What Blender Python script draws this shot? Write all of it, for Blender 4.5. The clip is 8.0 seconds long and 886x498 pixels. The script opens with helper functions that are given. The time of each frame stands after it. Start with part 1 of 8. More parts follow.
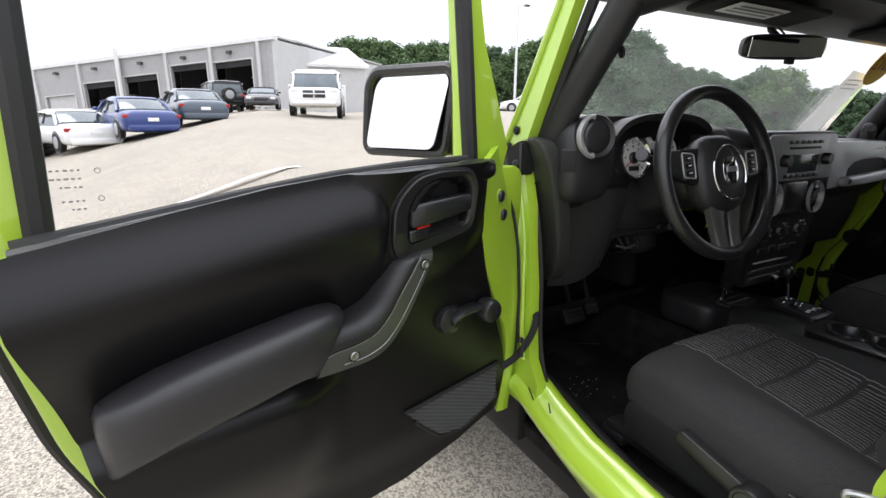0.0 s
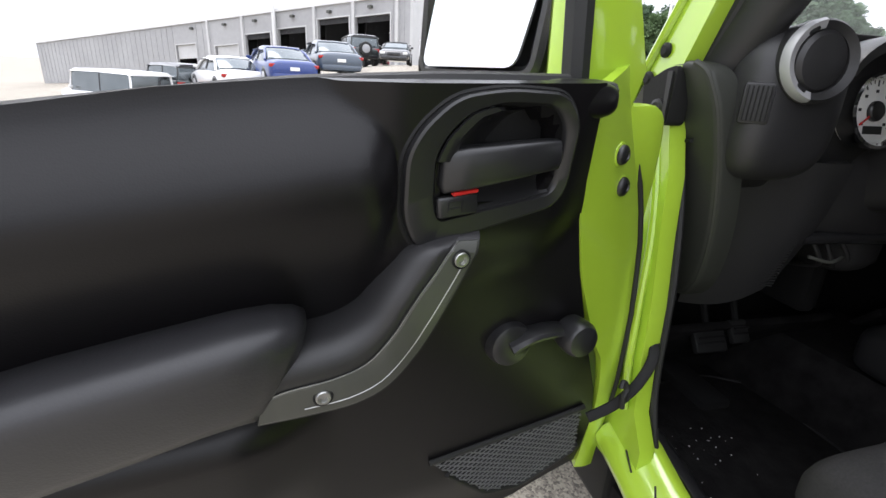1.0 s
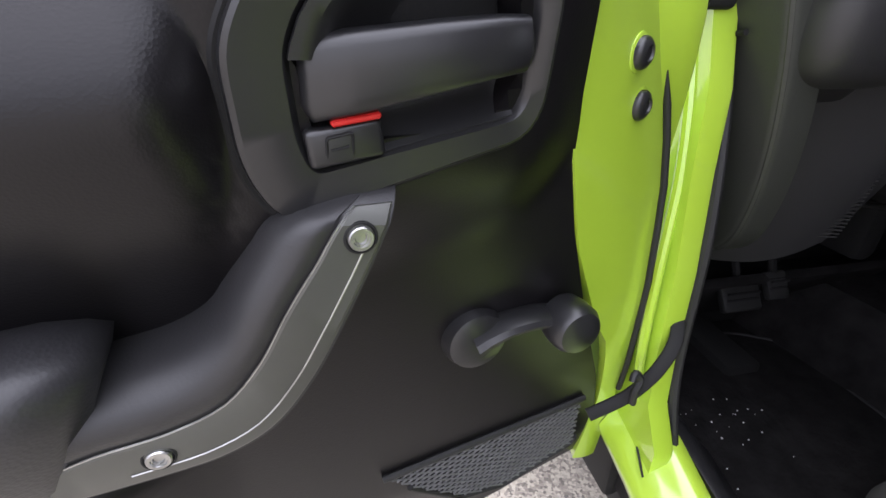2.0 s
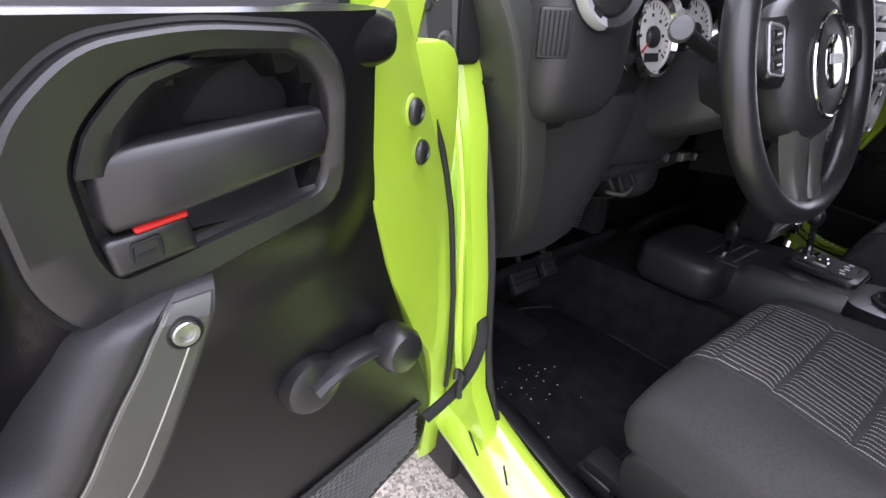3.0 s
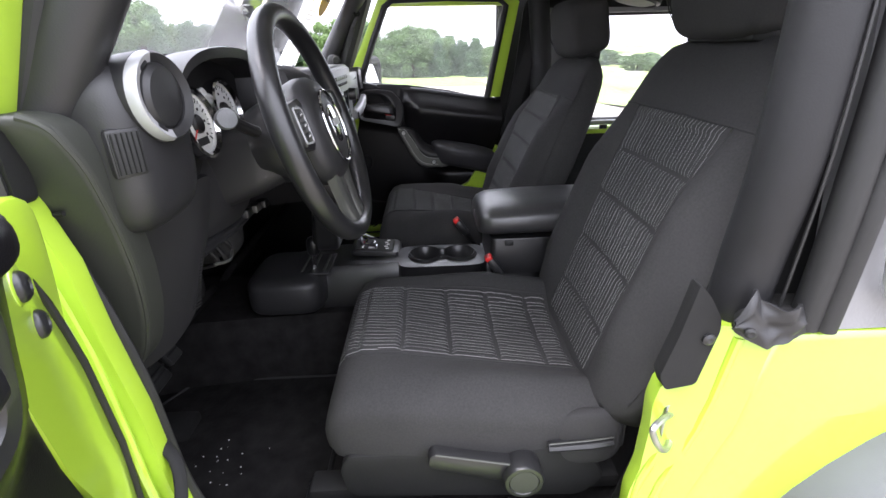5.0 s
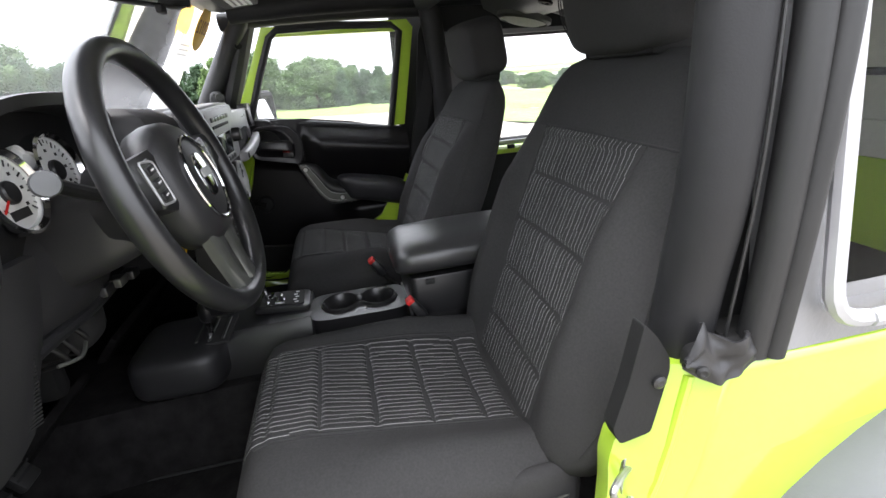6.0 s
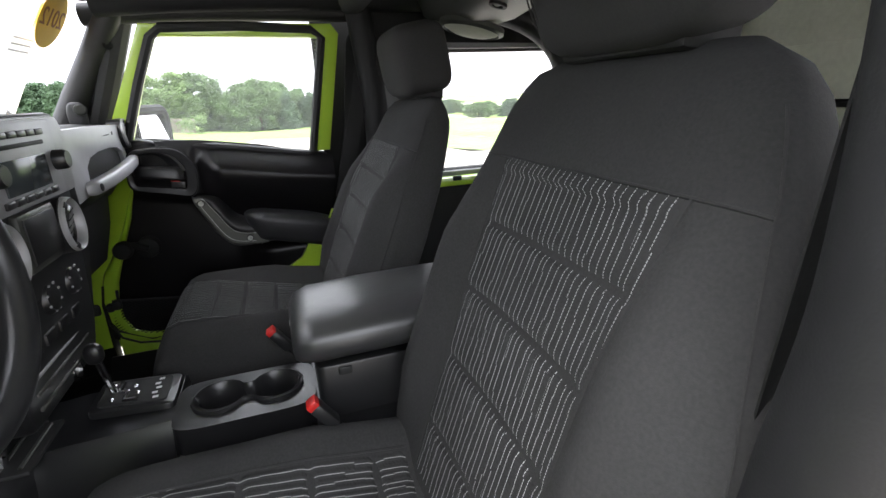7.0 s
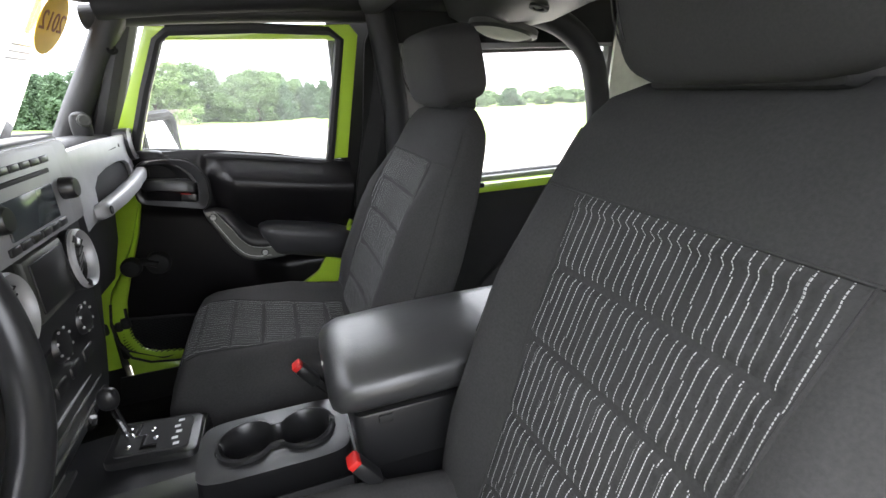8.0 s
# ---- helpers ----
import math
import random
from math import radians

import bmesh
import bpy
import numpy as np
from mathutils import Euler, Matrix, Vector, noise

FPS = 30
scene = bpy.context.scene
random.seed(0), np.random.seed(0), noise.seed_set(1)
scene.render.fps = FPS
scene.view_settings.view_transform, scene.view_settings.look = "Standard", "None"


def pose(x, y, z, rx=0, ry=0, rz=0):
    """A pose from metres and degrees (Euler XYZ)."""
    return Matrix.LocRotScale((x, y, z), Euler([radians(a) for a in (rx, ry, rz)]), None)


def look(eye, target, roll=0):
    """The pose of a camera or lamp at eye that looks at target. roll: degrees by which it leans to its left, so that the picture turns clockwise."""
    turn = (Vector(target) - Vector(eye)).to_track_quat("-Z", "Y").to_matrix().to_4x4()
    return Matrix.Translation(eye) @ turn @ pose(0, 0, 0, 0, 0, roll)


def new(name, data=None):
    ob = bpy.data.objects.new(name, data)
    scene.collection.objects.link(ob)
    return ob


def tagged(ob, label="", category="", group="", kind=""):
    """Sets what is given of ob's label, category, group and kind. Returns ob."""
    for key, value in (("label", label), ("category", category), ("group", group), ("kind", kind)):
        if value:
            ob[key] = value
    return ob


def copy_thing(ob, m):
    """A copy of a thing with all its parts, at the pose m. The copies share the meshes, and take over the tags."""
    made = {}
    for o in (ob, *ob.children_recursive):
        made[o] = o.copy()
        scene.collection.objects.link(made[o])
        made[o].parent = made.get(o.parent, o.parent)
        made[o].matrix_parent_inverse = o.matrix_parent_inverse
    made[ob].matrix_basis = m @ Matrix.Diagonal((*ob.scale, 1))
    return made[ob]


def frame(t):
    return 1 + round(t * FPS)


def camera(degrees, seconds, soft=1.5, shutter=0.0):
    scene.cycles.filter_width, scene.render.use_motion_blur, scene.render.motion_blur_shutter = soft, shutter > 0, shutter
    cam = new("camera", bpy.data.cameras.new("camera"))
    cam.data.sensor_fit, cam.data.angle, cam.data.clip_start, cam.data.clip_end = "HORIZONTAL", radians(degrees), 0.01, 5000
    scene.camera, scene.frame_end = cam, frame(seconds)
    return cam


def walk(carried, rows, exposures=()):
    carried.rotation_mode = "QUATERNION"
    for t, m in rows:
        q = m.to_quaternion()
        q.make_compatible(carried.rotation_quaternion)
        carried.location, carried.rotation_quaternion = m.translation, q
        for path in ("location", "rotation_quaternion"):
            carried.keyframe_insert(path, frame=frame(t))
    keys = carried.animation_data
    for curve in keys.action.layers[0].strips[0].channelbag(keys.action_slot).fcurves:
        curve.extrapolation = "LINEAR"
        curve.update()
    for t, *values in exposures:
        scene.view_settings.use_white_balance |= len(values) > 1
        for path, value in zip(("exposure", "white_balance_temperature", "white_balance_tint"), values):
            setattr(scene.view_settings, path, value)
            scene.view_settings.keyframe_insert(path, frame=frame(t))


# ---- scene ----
# ---------------------------------------------------------------- camera
cam = camera(86.0, 8.0)
PATH = [
    (0, (-1.4405, 0.0631, 1.3092, 74.80, -0.26, -27.93)),
    (0.5, (-1.3969, 0.2329, 1.2922, 70.79, -1.39, -24.84)),
    (1, (-1.2298, 0.3461, 1.2361, 70.19, -2.87, -13.10)),
    (1.2, (-1.2047, 0.4048, 1.2067, 69.16, -1.91, -11.53)),
    (2.3, (-1.0970, 0.5106, 1.1910, 61.17, 0.54, -14.99)),
    (2.5, (-1.0919, 0.5010, 1.2009, 61.12, 0.87, -18.76)),
    (3, (-1.1315, 0.4941, 1.2364, 64.03, -1.94, -37.13)),
    (3.5, (-1.1924, 0.4977, 1.2452, 66.39, -1.52, -58.51)),
    (4, (-1.2265, 0.4727, 1.2804, 66.28, 2.20, -73.35)),
    (4.5, (-1.2313, 0.5150, 1.3111, 66.45, 3.20, -87.57)),
    (5, (-1.2166, 0.5452, 1.3165, 67.09, 1.55, -92.28)),
    (5.2, (-1.2045, 0.5599, 1.3269, 66.76, 1.29, -97.97)),
    (6.3, (-1.0388, 0.4861, 1.2990, 70.30, 4.04, -103.72)),
    (6.5, (-0.9763, 0.4662, 1.2829, 71.79, 3.00, -104.32)),
    (7, (-0.8258, 0.4038, 1.2855, 71.95, 2.43, -109.11)),
    (7.5, (-0.7545, 0.4035, 1.2988, 71.71, 2.67, -110.64)),
    (8, (-0.7156, 0.4425, 1.3300, 70.77, 2.60, -109.28)),
]
EXPOSURES = [(0, 0.28, 6500, 15), (1.2, 0.60, 6400, 16), (2.5, 1.36, 6200, 26), (3.5, 1.70, 6250, 24), (4.5, 1.70, 6250, 22), (6.5, 1.46, 6500, 14), (8, 2.30, 6500, 14)]
walk(cam, [(t, pose(*p)) for t, p in PATH], EXPOSURES)

# ---------------------------------------------------------------- world and sun
world = bpy.data.worlds.new("overcast_sky")
scene.world = world
world.use_nodes = True
wn, wl = world.node_tree.nodes, world.node_tree.links
wn.clear()
w_out = wn.new("ShaderNodeOutputWorld")
w_bg = wn.new("ShaderNodeBackground")
w_sky = wn.new("ShaderNodeTexSky")
w_sky.sky_type = "NISHITA"
w_sky.sun_disc = False
w_sky.sun_elevation = radians(69)
w_sky.sun_rotation = radians(304)
w_sky.air_density, w_sky.dust_density = 1.0, 3.0
w_gain = wn.new("ShaderNodeMixRGB")
w_gain.blend_type = "MULTIPLY"
w_gain.inputs[0].default_value = 1.0
w_gain.inputs[2].default_value = (0.10, 0.10, 0.10, 1)
w_tc = wn.new("ShaderNodeTexCoord")
w_noise = wn.new("ShaderNodeTexNoise")
w_noise.inputs["Scale"].default_value = 2.2
w_noise.inputs["Detail"].default_value = 6
w_ramp = wn.new("ShaderNodeValToRGB")
w_ramp.color_ramp.elements[0].position, w_ramp.color_ramp.elements[0].color = 0.25, (1.02, 1.10, 1.18, 1)
w_ramp.color_ramp.elements[1].position, w_ramp.color_ramp.elements[1].color = 0.75, (1.36, 1.42, 1.48, 1)
w_mix = wn.new("ShaderNodeMixRGB")
w_mix.inputs[0].default_value = 0.92
wl.new(w_sky.outputs[0], w_gain.inputs[1])
wl.new(w_tc.outputs["Generated"], w_noise.inputs["Vector"])
wl.new(w_noise.outputs["Fac"], w_ramp.inputs[0])
wl.new(w_gain.outputs[0], w_mix.inputs[1])
# an overcast sky is about three times as bright overhead as at the horizon
w_sep = wn.new("ShaderNodeSeparateXYZ")
w_high = wn.new("ShaderNodeMapRange")
w_high.inputs["From Min"].default_value, w_high.inputs["From Max"].default_value = 0.0, 1.0
w_high.inputs["To Min"].default_value, w_high.inputs["To Max"].default_value = 0.72, 2.1
w_over = wn.new("ShaderNodeVectorMath")
w_over.operation = "SCALE"
wl.new(w_tc.outputs["Generated"], w_sep.inputs[0])
wl.new(w_sep.outputs["Z"], w_high.inputs["Value"])
wl.new(w_ramp.outputs[0], w_over.inputs[0])
wl.new(w_high.outputs[0], w_over.inputs["Scale"])
wl.new(w_over.outputs[0], w_mix.inputs[2])
wl.new(w_mix.outputs[0], w_bg.inputs["Color"])
wl.new(w_bg.outputs[0], w_out.inputs["Surface"])
w_bg.inputs["Strength"].default_value = 1.0

sun_data = bpy.data.lights.new("sun", "SUN")
sun_data.energy, sun_data.angle, sun_data.color = 1.0, radians(35), (1.0, 0.97, 0.92)
sun_lamp = new("sun", sun_data)
sun_lamp.matrix_world = look((-3, 2.5, 10), (0, 0, 0))

# ---------------------------------------------------------------- materials
def mat(name, color, rough=0.5, metal=0.0, bump=(), mottle=(), coat=0.0, spec=0.5, trans=0.0, alpha=1.0):
    """bump: (scale, strength, kind) rows; mottle: (scale, amount) rows of colour variation."""
    m = bpy.data.materials.new(name)
    m.use_nodes = True
    nt = m.node_tree
    b = nt.nodes["Principled BSDF"]
    b.inputs["Roughness"].default_value = rough
    b.inputs["Metallic"].default_value = metal
    b.inputs["Coat Weight"].default_value = coat
    b.inputs["Coat Roughness"].default_value = 0.08
    b.inputs["Specular IOR Level"].default_value = spec
    b.inputs["Transmission Weight"].default_value = trans
    b.inputs["Alpha"].default_value = alpha
    b.inputs["Base Color"].default_value = (*color, 1)
    tc = nt.nodes.new("ShaderNodeTexCoord")
    last = None
    for scale, amount in mottle:
        n = nt.nodes.new("ShaderNodeTexNoise")
        n.inputs["Scale"].default_value = scale
        n.inputs["Detail"].default_value = 5
        nt.links.new(tc.outputs["Object"], n.inputs["Vector"])
        r = nt.nodes.new("ShaderNodeMapRange")
        r.inputs["From Min"].default_value, r.inputs["From Max"].default_value = 0.3, 0.7
        r.inputs["To Min"].default_value, r.inputs["To Max"].default_value = 1 - amount, 1 + amount
        nt.links.new(n.outputs["Fac"], r.inputs["Value"])
        x = nt.nodes.new("ShaderNodeVectorMath")
        x.operation = "SCALE"
        if last is None:
            x.inputs[0].default_value = color
        else:
            nt.links.new(last, x.inputs[0])
        nt.links.new(r.outputs[0], x.inputs["Scale"])
        last = x.outputs[0]
    if last is not None:
        nt.links.new(last, b.inputs["Base Color"])
    nrm = None
    for scale, strength, kind in bump:
        if kind == "cell":
            n = nt.nodes.new("ShaderNodeTexVoronoi")
            out = n.outputs["Distance"]
        else:
            n = nt.nodes.new("ShaderNodeTexNoise")
            n.inputs["Detail"].default_value = 4
            out = n.outputs["Fac"]
        n.inputs["Scale"].default_value = scale
        nt.links.new(tc.outputs["Object"], n.inputs["Vector"])
        u = nt.nodes.new("ShaderNodeBump")
        u.inputs["Strength"].default_value = strength
        u.inputs["Distance"].default_value = 0.4 / scale
        nt.links.new(out, u.inputs["Height"])
        if nrm is not None:
            nt.links.new(nrm, u.inputs["Normal"])
        nrm = u.outputs[0]
    if nrm is not None:
        nt.links.new(nrm, b.inputs["Normal"])
    return m


def math_node(nt, op, a, b=None):
    n = nt.nodes.new("ShaderNodeMath")
    n.operation = op
    for i, v in enumerate((a, b)):
        if v is None:
            continue
        if isinstance(v, (int, float)):
            n.inputs[i].default_value = v
        else:
            nt.links.new(v, n.inputs[i])
    return n.outputs[0]


def striped_fabric(name, across, along, pitch=0.0135, thread=0.5, rib_k=0.8, sway=0.5):
    """Dark seat cloth with thin pale woven threads that jog sideways in small steps. across, along: local axes 0, 1, 2."""
    m = mat(name, (0.0335, 0.033, 0.0332), 0.95, bump=((900, 0.5, "noise"), (260, 0.3, "cell")), mottle=((9, 0.12),), spec=0.2)
    nt = m.node_tree
    b = nt.nodes["Principled BSDF"]
    tc = nt.nodes.new("ShaderNodeTexCoord")
    sp = nt.nodes.new("ShaderNodeSeparateXYZ")
    nt.links.new(tc.outputs["Object"], sp.inputs[0])
    s, l = sp.outputs[across], sp.outputs[along]
    lane = math_node(nt, "FLOOR", math_node(nt, "DIVIDE", s, pitch * 1.0))
    step = math_node(nt, "FLOOR", math_node(nt, "ADD", math_node(nt, "DIVIDE", l, 0.042), math_node(nt, "MULTIPLY", lane, 0.37)))
    wn_ = nt.nodes.new("ShaderNodeTexWhiteNoise")
    wn_.noise_dimensions = "2D"
    cb = nt.nodes.new("ShaderNodeCombineXYZ")
    nt.links.new(step, cb.inputs[0])
    nt.links.new(lane, cb.inputs[1])
    nt.links.new(cb.outputs[0], wn_.inputs["Vector"])
    slow = nt.nodes.new("ShaderNodeTexNoise")
    slow.inputs["Scale"].default_value = 11
    nt.links.new(tc.outputs["Object"], slow.inputs["Vector"])
    off = math_node(nt, "ADD", math_node(nt, "MULTIPLY", wn_.outputs["Value"], 0.34), math_node(nt, "MULTIPLY", slow.outputs["Fac"], sway))
    ph = math_node(nt, "FRACT", math_node(nt, "ADD", math_node(nt, "DIVIDE", s, pitch), off))
    line = math_node(nt, "LESS_THAN", ph, 0.095)
    fine = math_node(nt, "LESS_THAN", math_node(nt, "FRACT", math_node(nt, "DIVIDE", l, 0.0030)), 0.74)
    fade = nt.nodes.new("ShaderNodeTexNoise")
    fade.inputs["Scale"].default_value = 5
    nt.links.new(tc.outputs["Object"], fade.inputs["Vector"])
    k = math_node(nt, "MULTIPLY", math_node(nt, "MULTIPLY", line, fine), math_node(nt, "ADD", fade.outputs["Fac"], 0.15))
    mix = nt.nodes.new("ShaderNodeMixRGB")
    nt.links.new(k, mix.inputs[0])
    src = b.inputs["Base Color"].links[0].from_socket
    nt.links.new(src, mix.inputs[1])
    mix.inputs[2].default_value = (thread, thread, thread, 1)
    nt.links.new(mix.outputs[0], b.inputs["Base Color"])
    # soft ribs between the threads
    rib = math_node(nt, "SINE", math_node(nt, "MULTIPLY", ph, math.pi * 2))
    u = nt.nodes.new("ShaderNodeBump")
    u.inputs["Strength"].default_value = rib_k
    u.inputs["Distance"].default_value = 0.0011
    nt.links.new(rib, u.inputs["Height"])
    old = b.inputs["Normal"].links[0].from_socket
    nt.links.new(old, u.inputs["Normal"])
    nt.links.new(u.outputs[0], b.inputs["Normal"])
    return m


M_GREEN = mat("lime_paint", (0.39, 0.59, 0.042), 0.30, mottle=((3, 0.03),), coat=1.0)
M_GREEN.node_tree.nodes["Principled BSDF"].inputs["Coat IOR"].default_value = 1.7
M_TRIM = mat("grained_black_plastic", (0.0195, 0.0192, 0.0202), 0.46, bump=((520, 0.10, "cell"), (200, 0.04, "noise")), mottle=((6, 0.15),))
M_LEATHER = mat("soft_grain_vinyl", (0.0055, 0.0050, 0.0057), 0.33, bump=((620, 0.12, "cell"), (220, 0.02, "noise")), mottle=((5, 0.12),), spec=0.32)
# lid vinyl made paler and shinier: light from the windscreen put into the material
M_ARMVINYL = mat("lit_armrest_vinyl", (0.030, 0.030, 0.031), 0.36, bump=((420, 0.10, "cell"), (25, 0.05, "noise")), mottle=((5, 0.15),), spec=0.8)
# paler than the door trim: the sky's sheen on the armrest is in this colour
M_ARMPAD = mat("door_armrest_vinyl_with_sheen", (0.024, 0.0235, 0.0255), 0.42, bump=((420, 0.12, "cell"), (40, 0.04, "noise")), mottle=((6, 0.12),), spec=0.5)
M_BLACK = mat("smooth_black_plastic", (0.014, 0.014, 0.0148), 0.32, bump=((300, 0.03, "noise"),), mottle=((8, 0.1),), spec=0.6)
M_MATTE = mat("matte_black_plastic", (0.009, 0.009, 0.009), 0.75, bump=((250, 0.2, "noise"),), mottle=((10, 0.15),), spec=0.35)
M_OLIVE = mat("dark_olive_plastic", (0.030, 0.032, 0.027), 0.5, bump=((350, 0.2, "noise"),), mottle=((7, 0.1),))
M_RUBBER = mat("black_rubber", (0.012, 0.012, 0.012), 0.6, bump=((120, 0.1, "noise"),), mottle=((12, 0.2),))
M_CARPET = mat("black_carpet", (0.015, 0.0142, 0.0142), 1.0, bump=((700, 1.0, "noise"), (90, 0.5, "noise")), mottle=((25, 0.35), (4, 0.2)), spec=0.1)
M_CLOTH = mat("charcoal_seat_cloth", (0.0325, 0.032, 0.0322), 0.95, bump=((900, 0.5, "noise"), (30, 0.06, "noise")), mottle=((300, 0.12), (7, 0.1)), spec=0.2)
M_CLOTH2 = mat("smooth_charcoal_cloth", (0.0295, 0.029, 0.0293), 0.9, bump=((1100, 0.4, "noise"), (20, 0.05, "noise")), mottle=((400, 0.1), (6, 0.08)), spec=0.25)
M_STRIPE_SEAT = striped_fabric("striped_cushion_cloth", 0, 1, 0.0112, 0.50, 0.7, 0.22)
M_STRIPE_BACK = striped_fabric("striped_backrest_cloth", 0, 2, 0.0112, 0.52, 0.30, 0.12)
M_CHROME = mat("chrome", (0.75, 0.75, 0.76), 0.10, 1.0, bump=((40, 0.03, "noise"),))
M_SILVER = mat("satin_silver_plastic", (0.40, 0.40, 0.41), 0.45, 0.35, mottle=((30, 0.05),))
M_STEEL = mat("zinc_steel", (0.42, 0.42, 0.41), 0.38, 1.0, bump=((60, 0.15, "noise"),), mottle=((40, 0.2),))
M_GREYPL = mat("graphite_inlay", (0.085, 0.087, 0.078), 0.36, 0.35, mottle=((20, 0.06),))
M_NET = mat("elastic_net", (0.11, 0.11, 0.11), 0.7, mottle=((40, 0.1),))
M_ETCH = mat("etched_glass_mark", (0.30, 0.30, 0.29), 0.8, mottle=((40, 0.1),))
M_RED = mat("red_plastic", (0.55, 0.018, 0.015), 0.4, mottle=((20, 0.08),))
M_YELLOW = mat("yellow_card", (0.85, 0.50, 0.01), 0.6, mottle=((20, 0.06),))
M_PAPER = mat("white_paper", (0.78, 0.78, 0.77), 0.8, mottle=((30, 0.03),))
M_SHEET = mat("thin_printed_paper", (0.80, 0.80, 0.78), 0.8, mottle=((30, 0.04), (4, 0.05)))
_snt = M_SHEET.node_tree
_glow = _snt.nodes.new("ShaderNodeBsdfTranslucent")
_glow.inputs["Color"].default_value = (0.78, 0.78, 0.76, 1)
_smx = _snt.nodes.new("ShaderNodeMixShader")
_smx.inputs[0].default_value = 0.5
_sout = [n for n in _snt.nodes if n.type == "OUTPUT_MATERIAL"][0]
_snt.links.new(_snt.nodes["Principled BSDF"].outputs[0], _smx.inputs[1])
_snt.links.new(_glow.outputs[0], _smx.inputs[2])
_snt.links.new(_smx.outputs[0], _sout.inputs["Surface"])
M_DIAL = mat("white_dial", (0.72, 0.72, 0.70), 0.6, mottle=((60, 0.03),))
M_SCREEN = mat("dark_display", (0.06, 0.07, 0.075), 0.12, mottle=((10, 0.1),))
M_HEADLINER = mat("grey_green_headliner", (0.60, 0.61, 0.52), 0.95, bump=((250, 0.4, "noise"),), mottle=((5, 0.1), (60, 0.05)))
M_HARDTOP = mat("textured_hardtop", (0.19, 0.19, 0.195), 0.38, bump=((160, 0.25, "noise"),), mottle=((4, 0.12),))
M_FLARE = mat("grey_fender_plastic", (0.10, 0.105, 0.11), 0.5, bump=((260, 0.25, "noise"),), mottle=((6, 0.1),))
M_PAD = mat("padded_bar_vinyl", (0.012, 0.012, 0.0128), 0.6, bump=((450, 0.12, "cell"), (30, 0.05, "noise")), mottle=((9, 0.12),), spec=0.35)
M_MIRROR = mat("mirror_silver", (0.92, 0.93, 0.93), 0.02, 1.0)
M_GLASS = mat("clear_glass", (1, 1, 1), 0.0, trans=1.0)
M_GLASS.node_tree.nodes["Principled BSDF"].inputs["IOR"].default_value = 1.06
# clear glass with a pale translucent veil mixed in, standing in for haze
M_VEILED = mat("veiled_glass", (1, 1, 1), 0.0, trans=1.0)
_nt = M_VEILED.node_tree
_b = _nt.nodes["Principled BSDF"]
_b.inputs["IOR"].default_value = 1.06
_film = _nt.nodes.new("ShaderNodeBsdfTranslucent")
_film.inputs["Color"].default_value = (0.85, 0.86, 0.84, 1)
_grain = _nt.nodes.new("ShaderNodeTexNoise")
_grain.inputs["Scale"].default_value = 5
_grain.inputs["Detail"].default_value = 6
_veil = math_node(_nt, "MULTIPLY", _grain.outputs["Fac"], 0.042)
_mx = _nt.nodes.new("ShaderNodeMixShader")
_nt.links.new(_veil, _mx.inputs[0])
_nt.links.new(_b.outputs[0], _mx.inputs[1])
_nt.links.new(_film.outputs[0], _mx.inputs[2])
_nt.links.new(_mx.outputs[0], _nt.nodes["Material Output"].inputs["Surface"])
M_INK = mat("dark_ink", (0.02, 0.02, 0.02), 0.7)
M_INK2 = mat("brown_ink", (0.35, 0.12, 0.01), 0.7)
M_WHITEINK = mat("white_ink", (0.75, 0.75, 0.75), 0.6)


# ---------------------------------------------------------------- mesh helpers
def finish(bm, m, name, smooth=True, sharp=32, flip=False):
    if flip:
        bmesh.ops.reverse_faces(bm, faces=bm.faces[:])
    lim = radians(sharp)
    for f in bm.faces:
        f.smooth = smooth
    if smooth:
        for e in bm.edges:
            if len(e.link_faces) == 2 and e.calc_face_angle(0) > lim:
                e.smooth = False
    me = bpy.data.meshes.new(name)
    bm.to_mesh(me)
    bm.free()
    me.materials.append(m)
    return me


def part(name, bm, m, parent=None, label="", smooth=True, sharp=32):
    ob = new(name, finish(bm, m, name, smooth, sharp))
    if parent is not None:
        ob.parent = parent
    if label:
        ob["label"] = label
    return ob


def thing(name, label, category, at=None, group="", kind=""):
    ob = new(name)
    ob.empty_display_size = 0.05
    if at is not None:
        ob.matrix_world = at if isinstance(at, Matrix) else Matrix.Translation(at)
    return tagged(ob, label, category, group, kind)


def box(c, s, bevel=0.0, seg=2, rot=None, bm=None):
    """A box of centre c and size s with rounded edges, added to bm."""
    b = bmesh.new()
    bmesh.ops.create_cube(b, size=1)
    bmesh.ops.scale(b, vec=s, verts=b.verts)
    if bevel > 0:
        bmesh.ops.bevel(b, geom=b.edges[:], offset=min(bevel, min(s) * 0.49), segments=seg, profile=0.5, affect="EDGES")
    mx = Matrix.Translation(c) @ (rot if rot is not None else Matrix())
    bmesh.ops.transform(b, matrix=mx, verts=b.verts)
    return merge(b, bm)


def merge(b, bm):
    if bm is None:
        return b
    base = [bm.verts.new(v.co) for v in b.verts]
    b.verts.index_update()
    for f in b.faces:
        try:
            bm.faces.new([base[v.index] for v in f.verts])
        except ValueError:
            pass
    b.free()
    return bm


def moved(bm, mx):
    bmesh.ops.transform(bm, matrix=mx, verts=bm.verts)
    if mx.determinant() < 0:
        bmesh.ops.reverse_faces(bm, faces=bm.faces[:])
    return bm


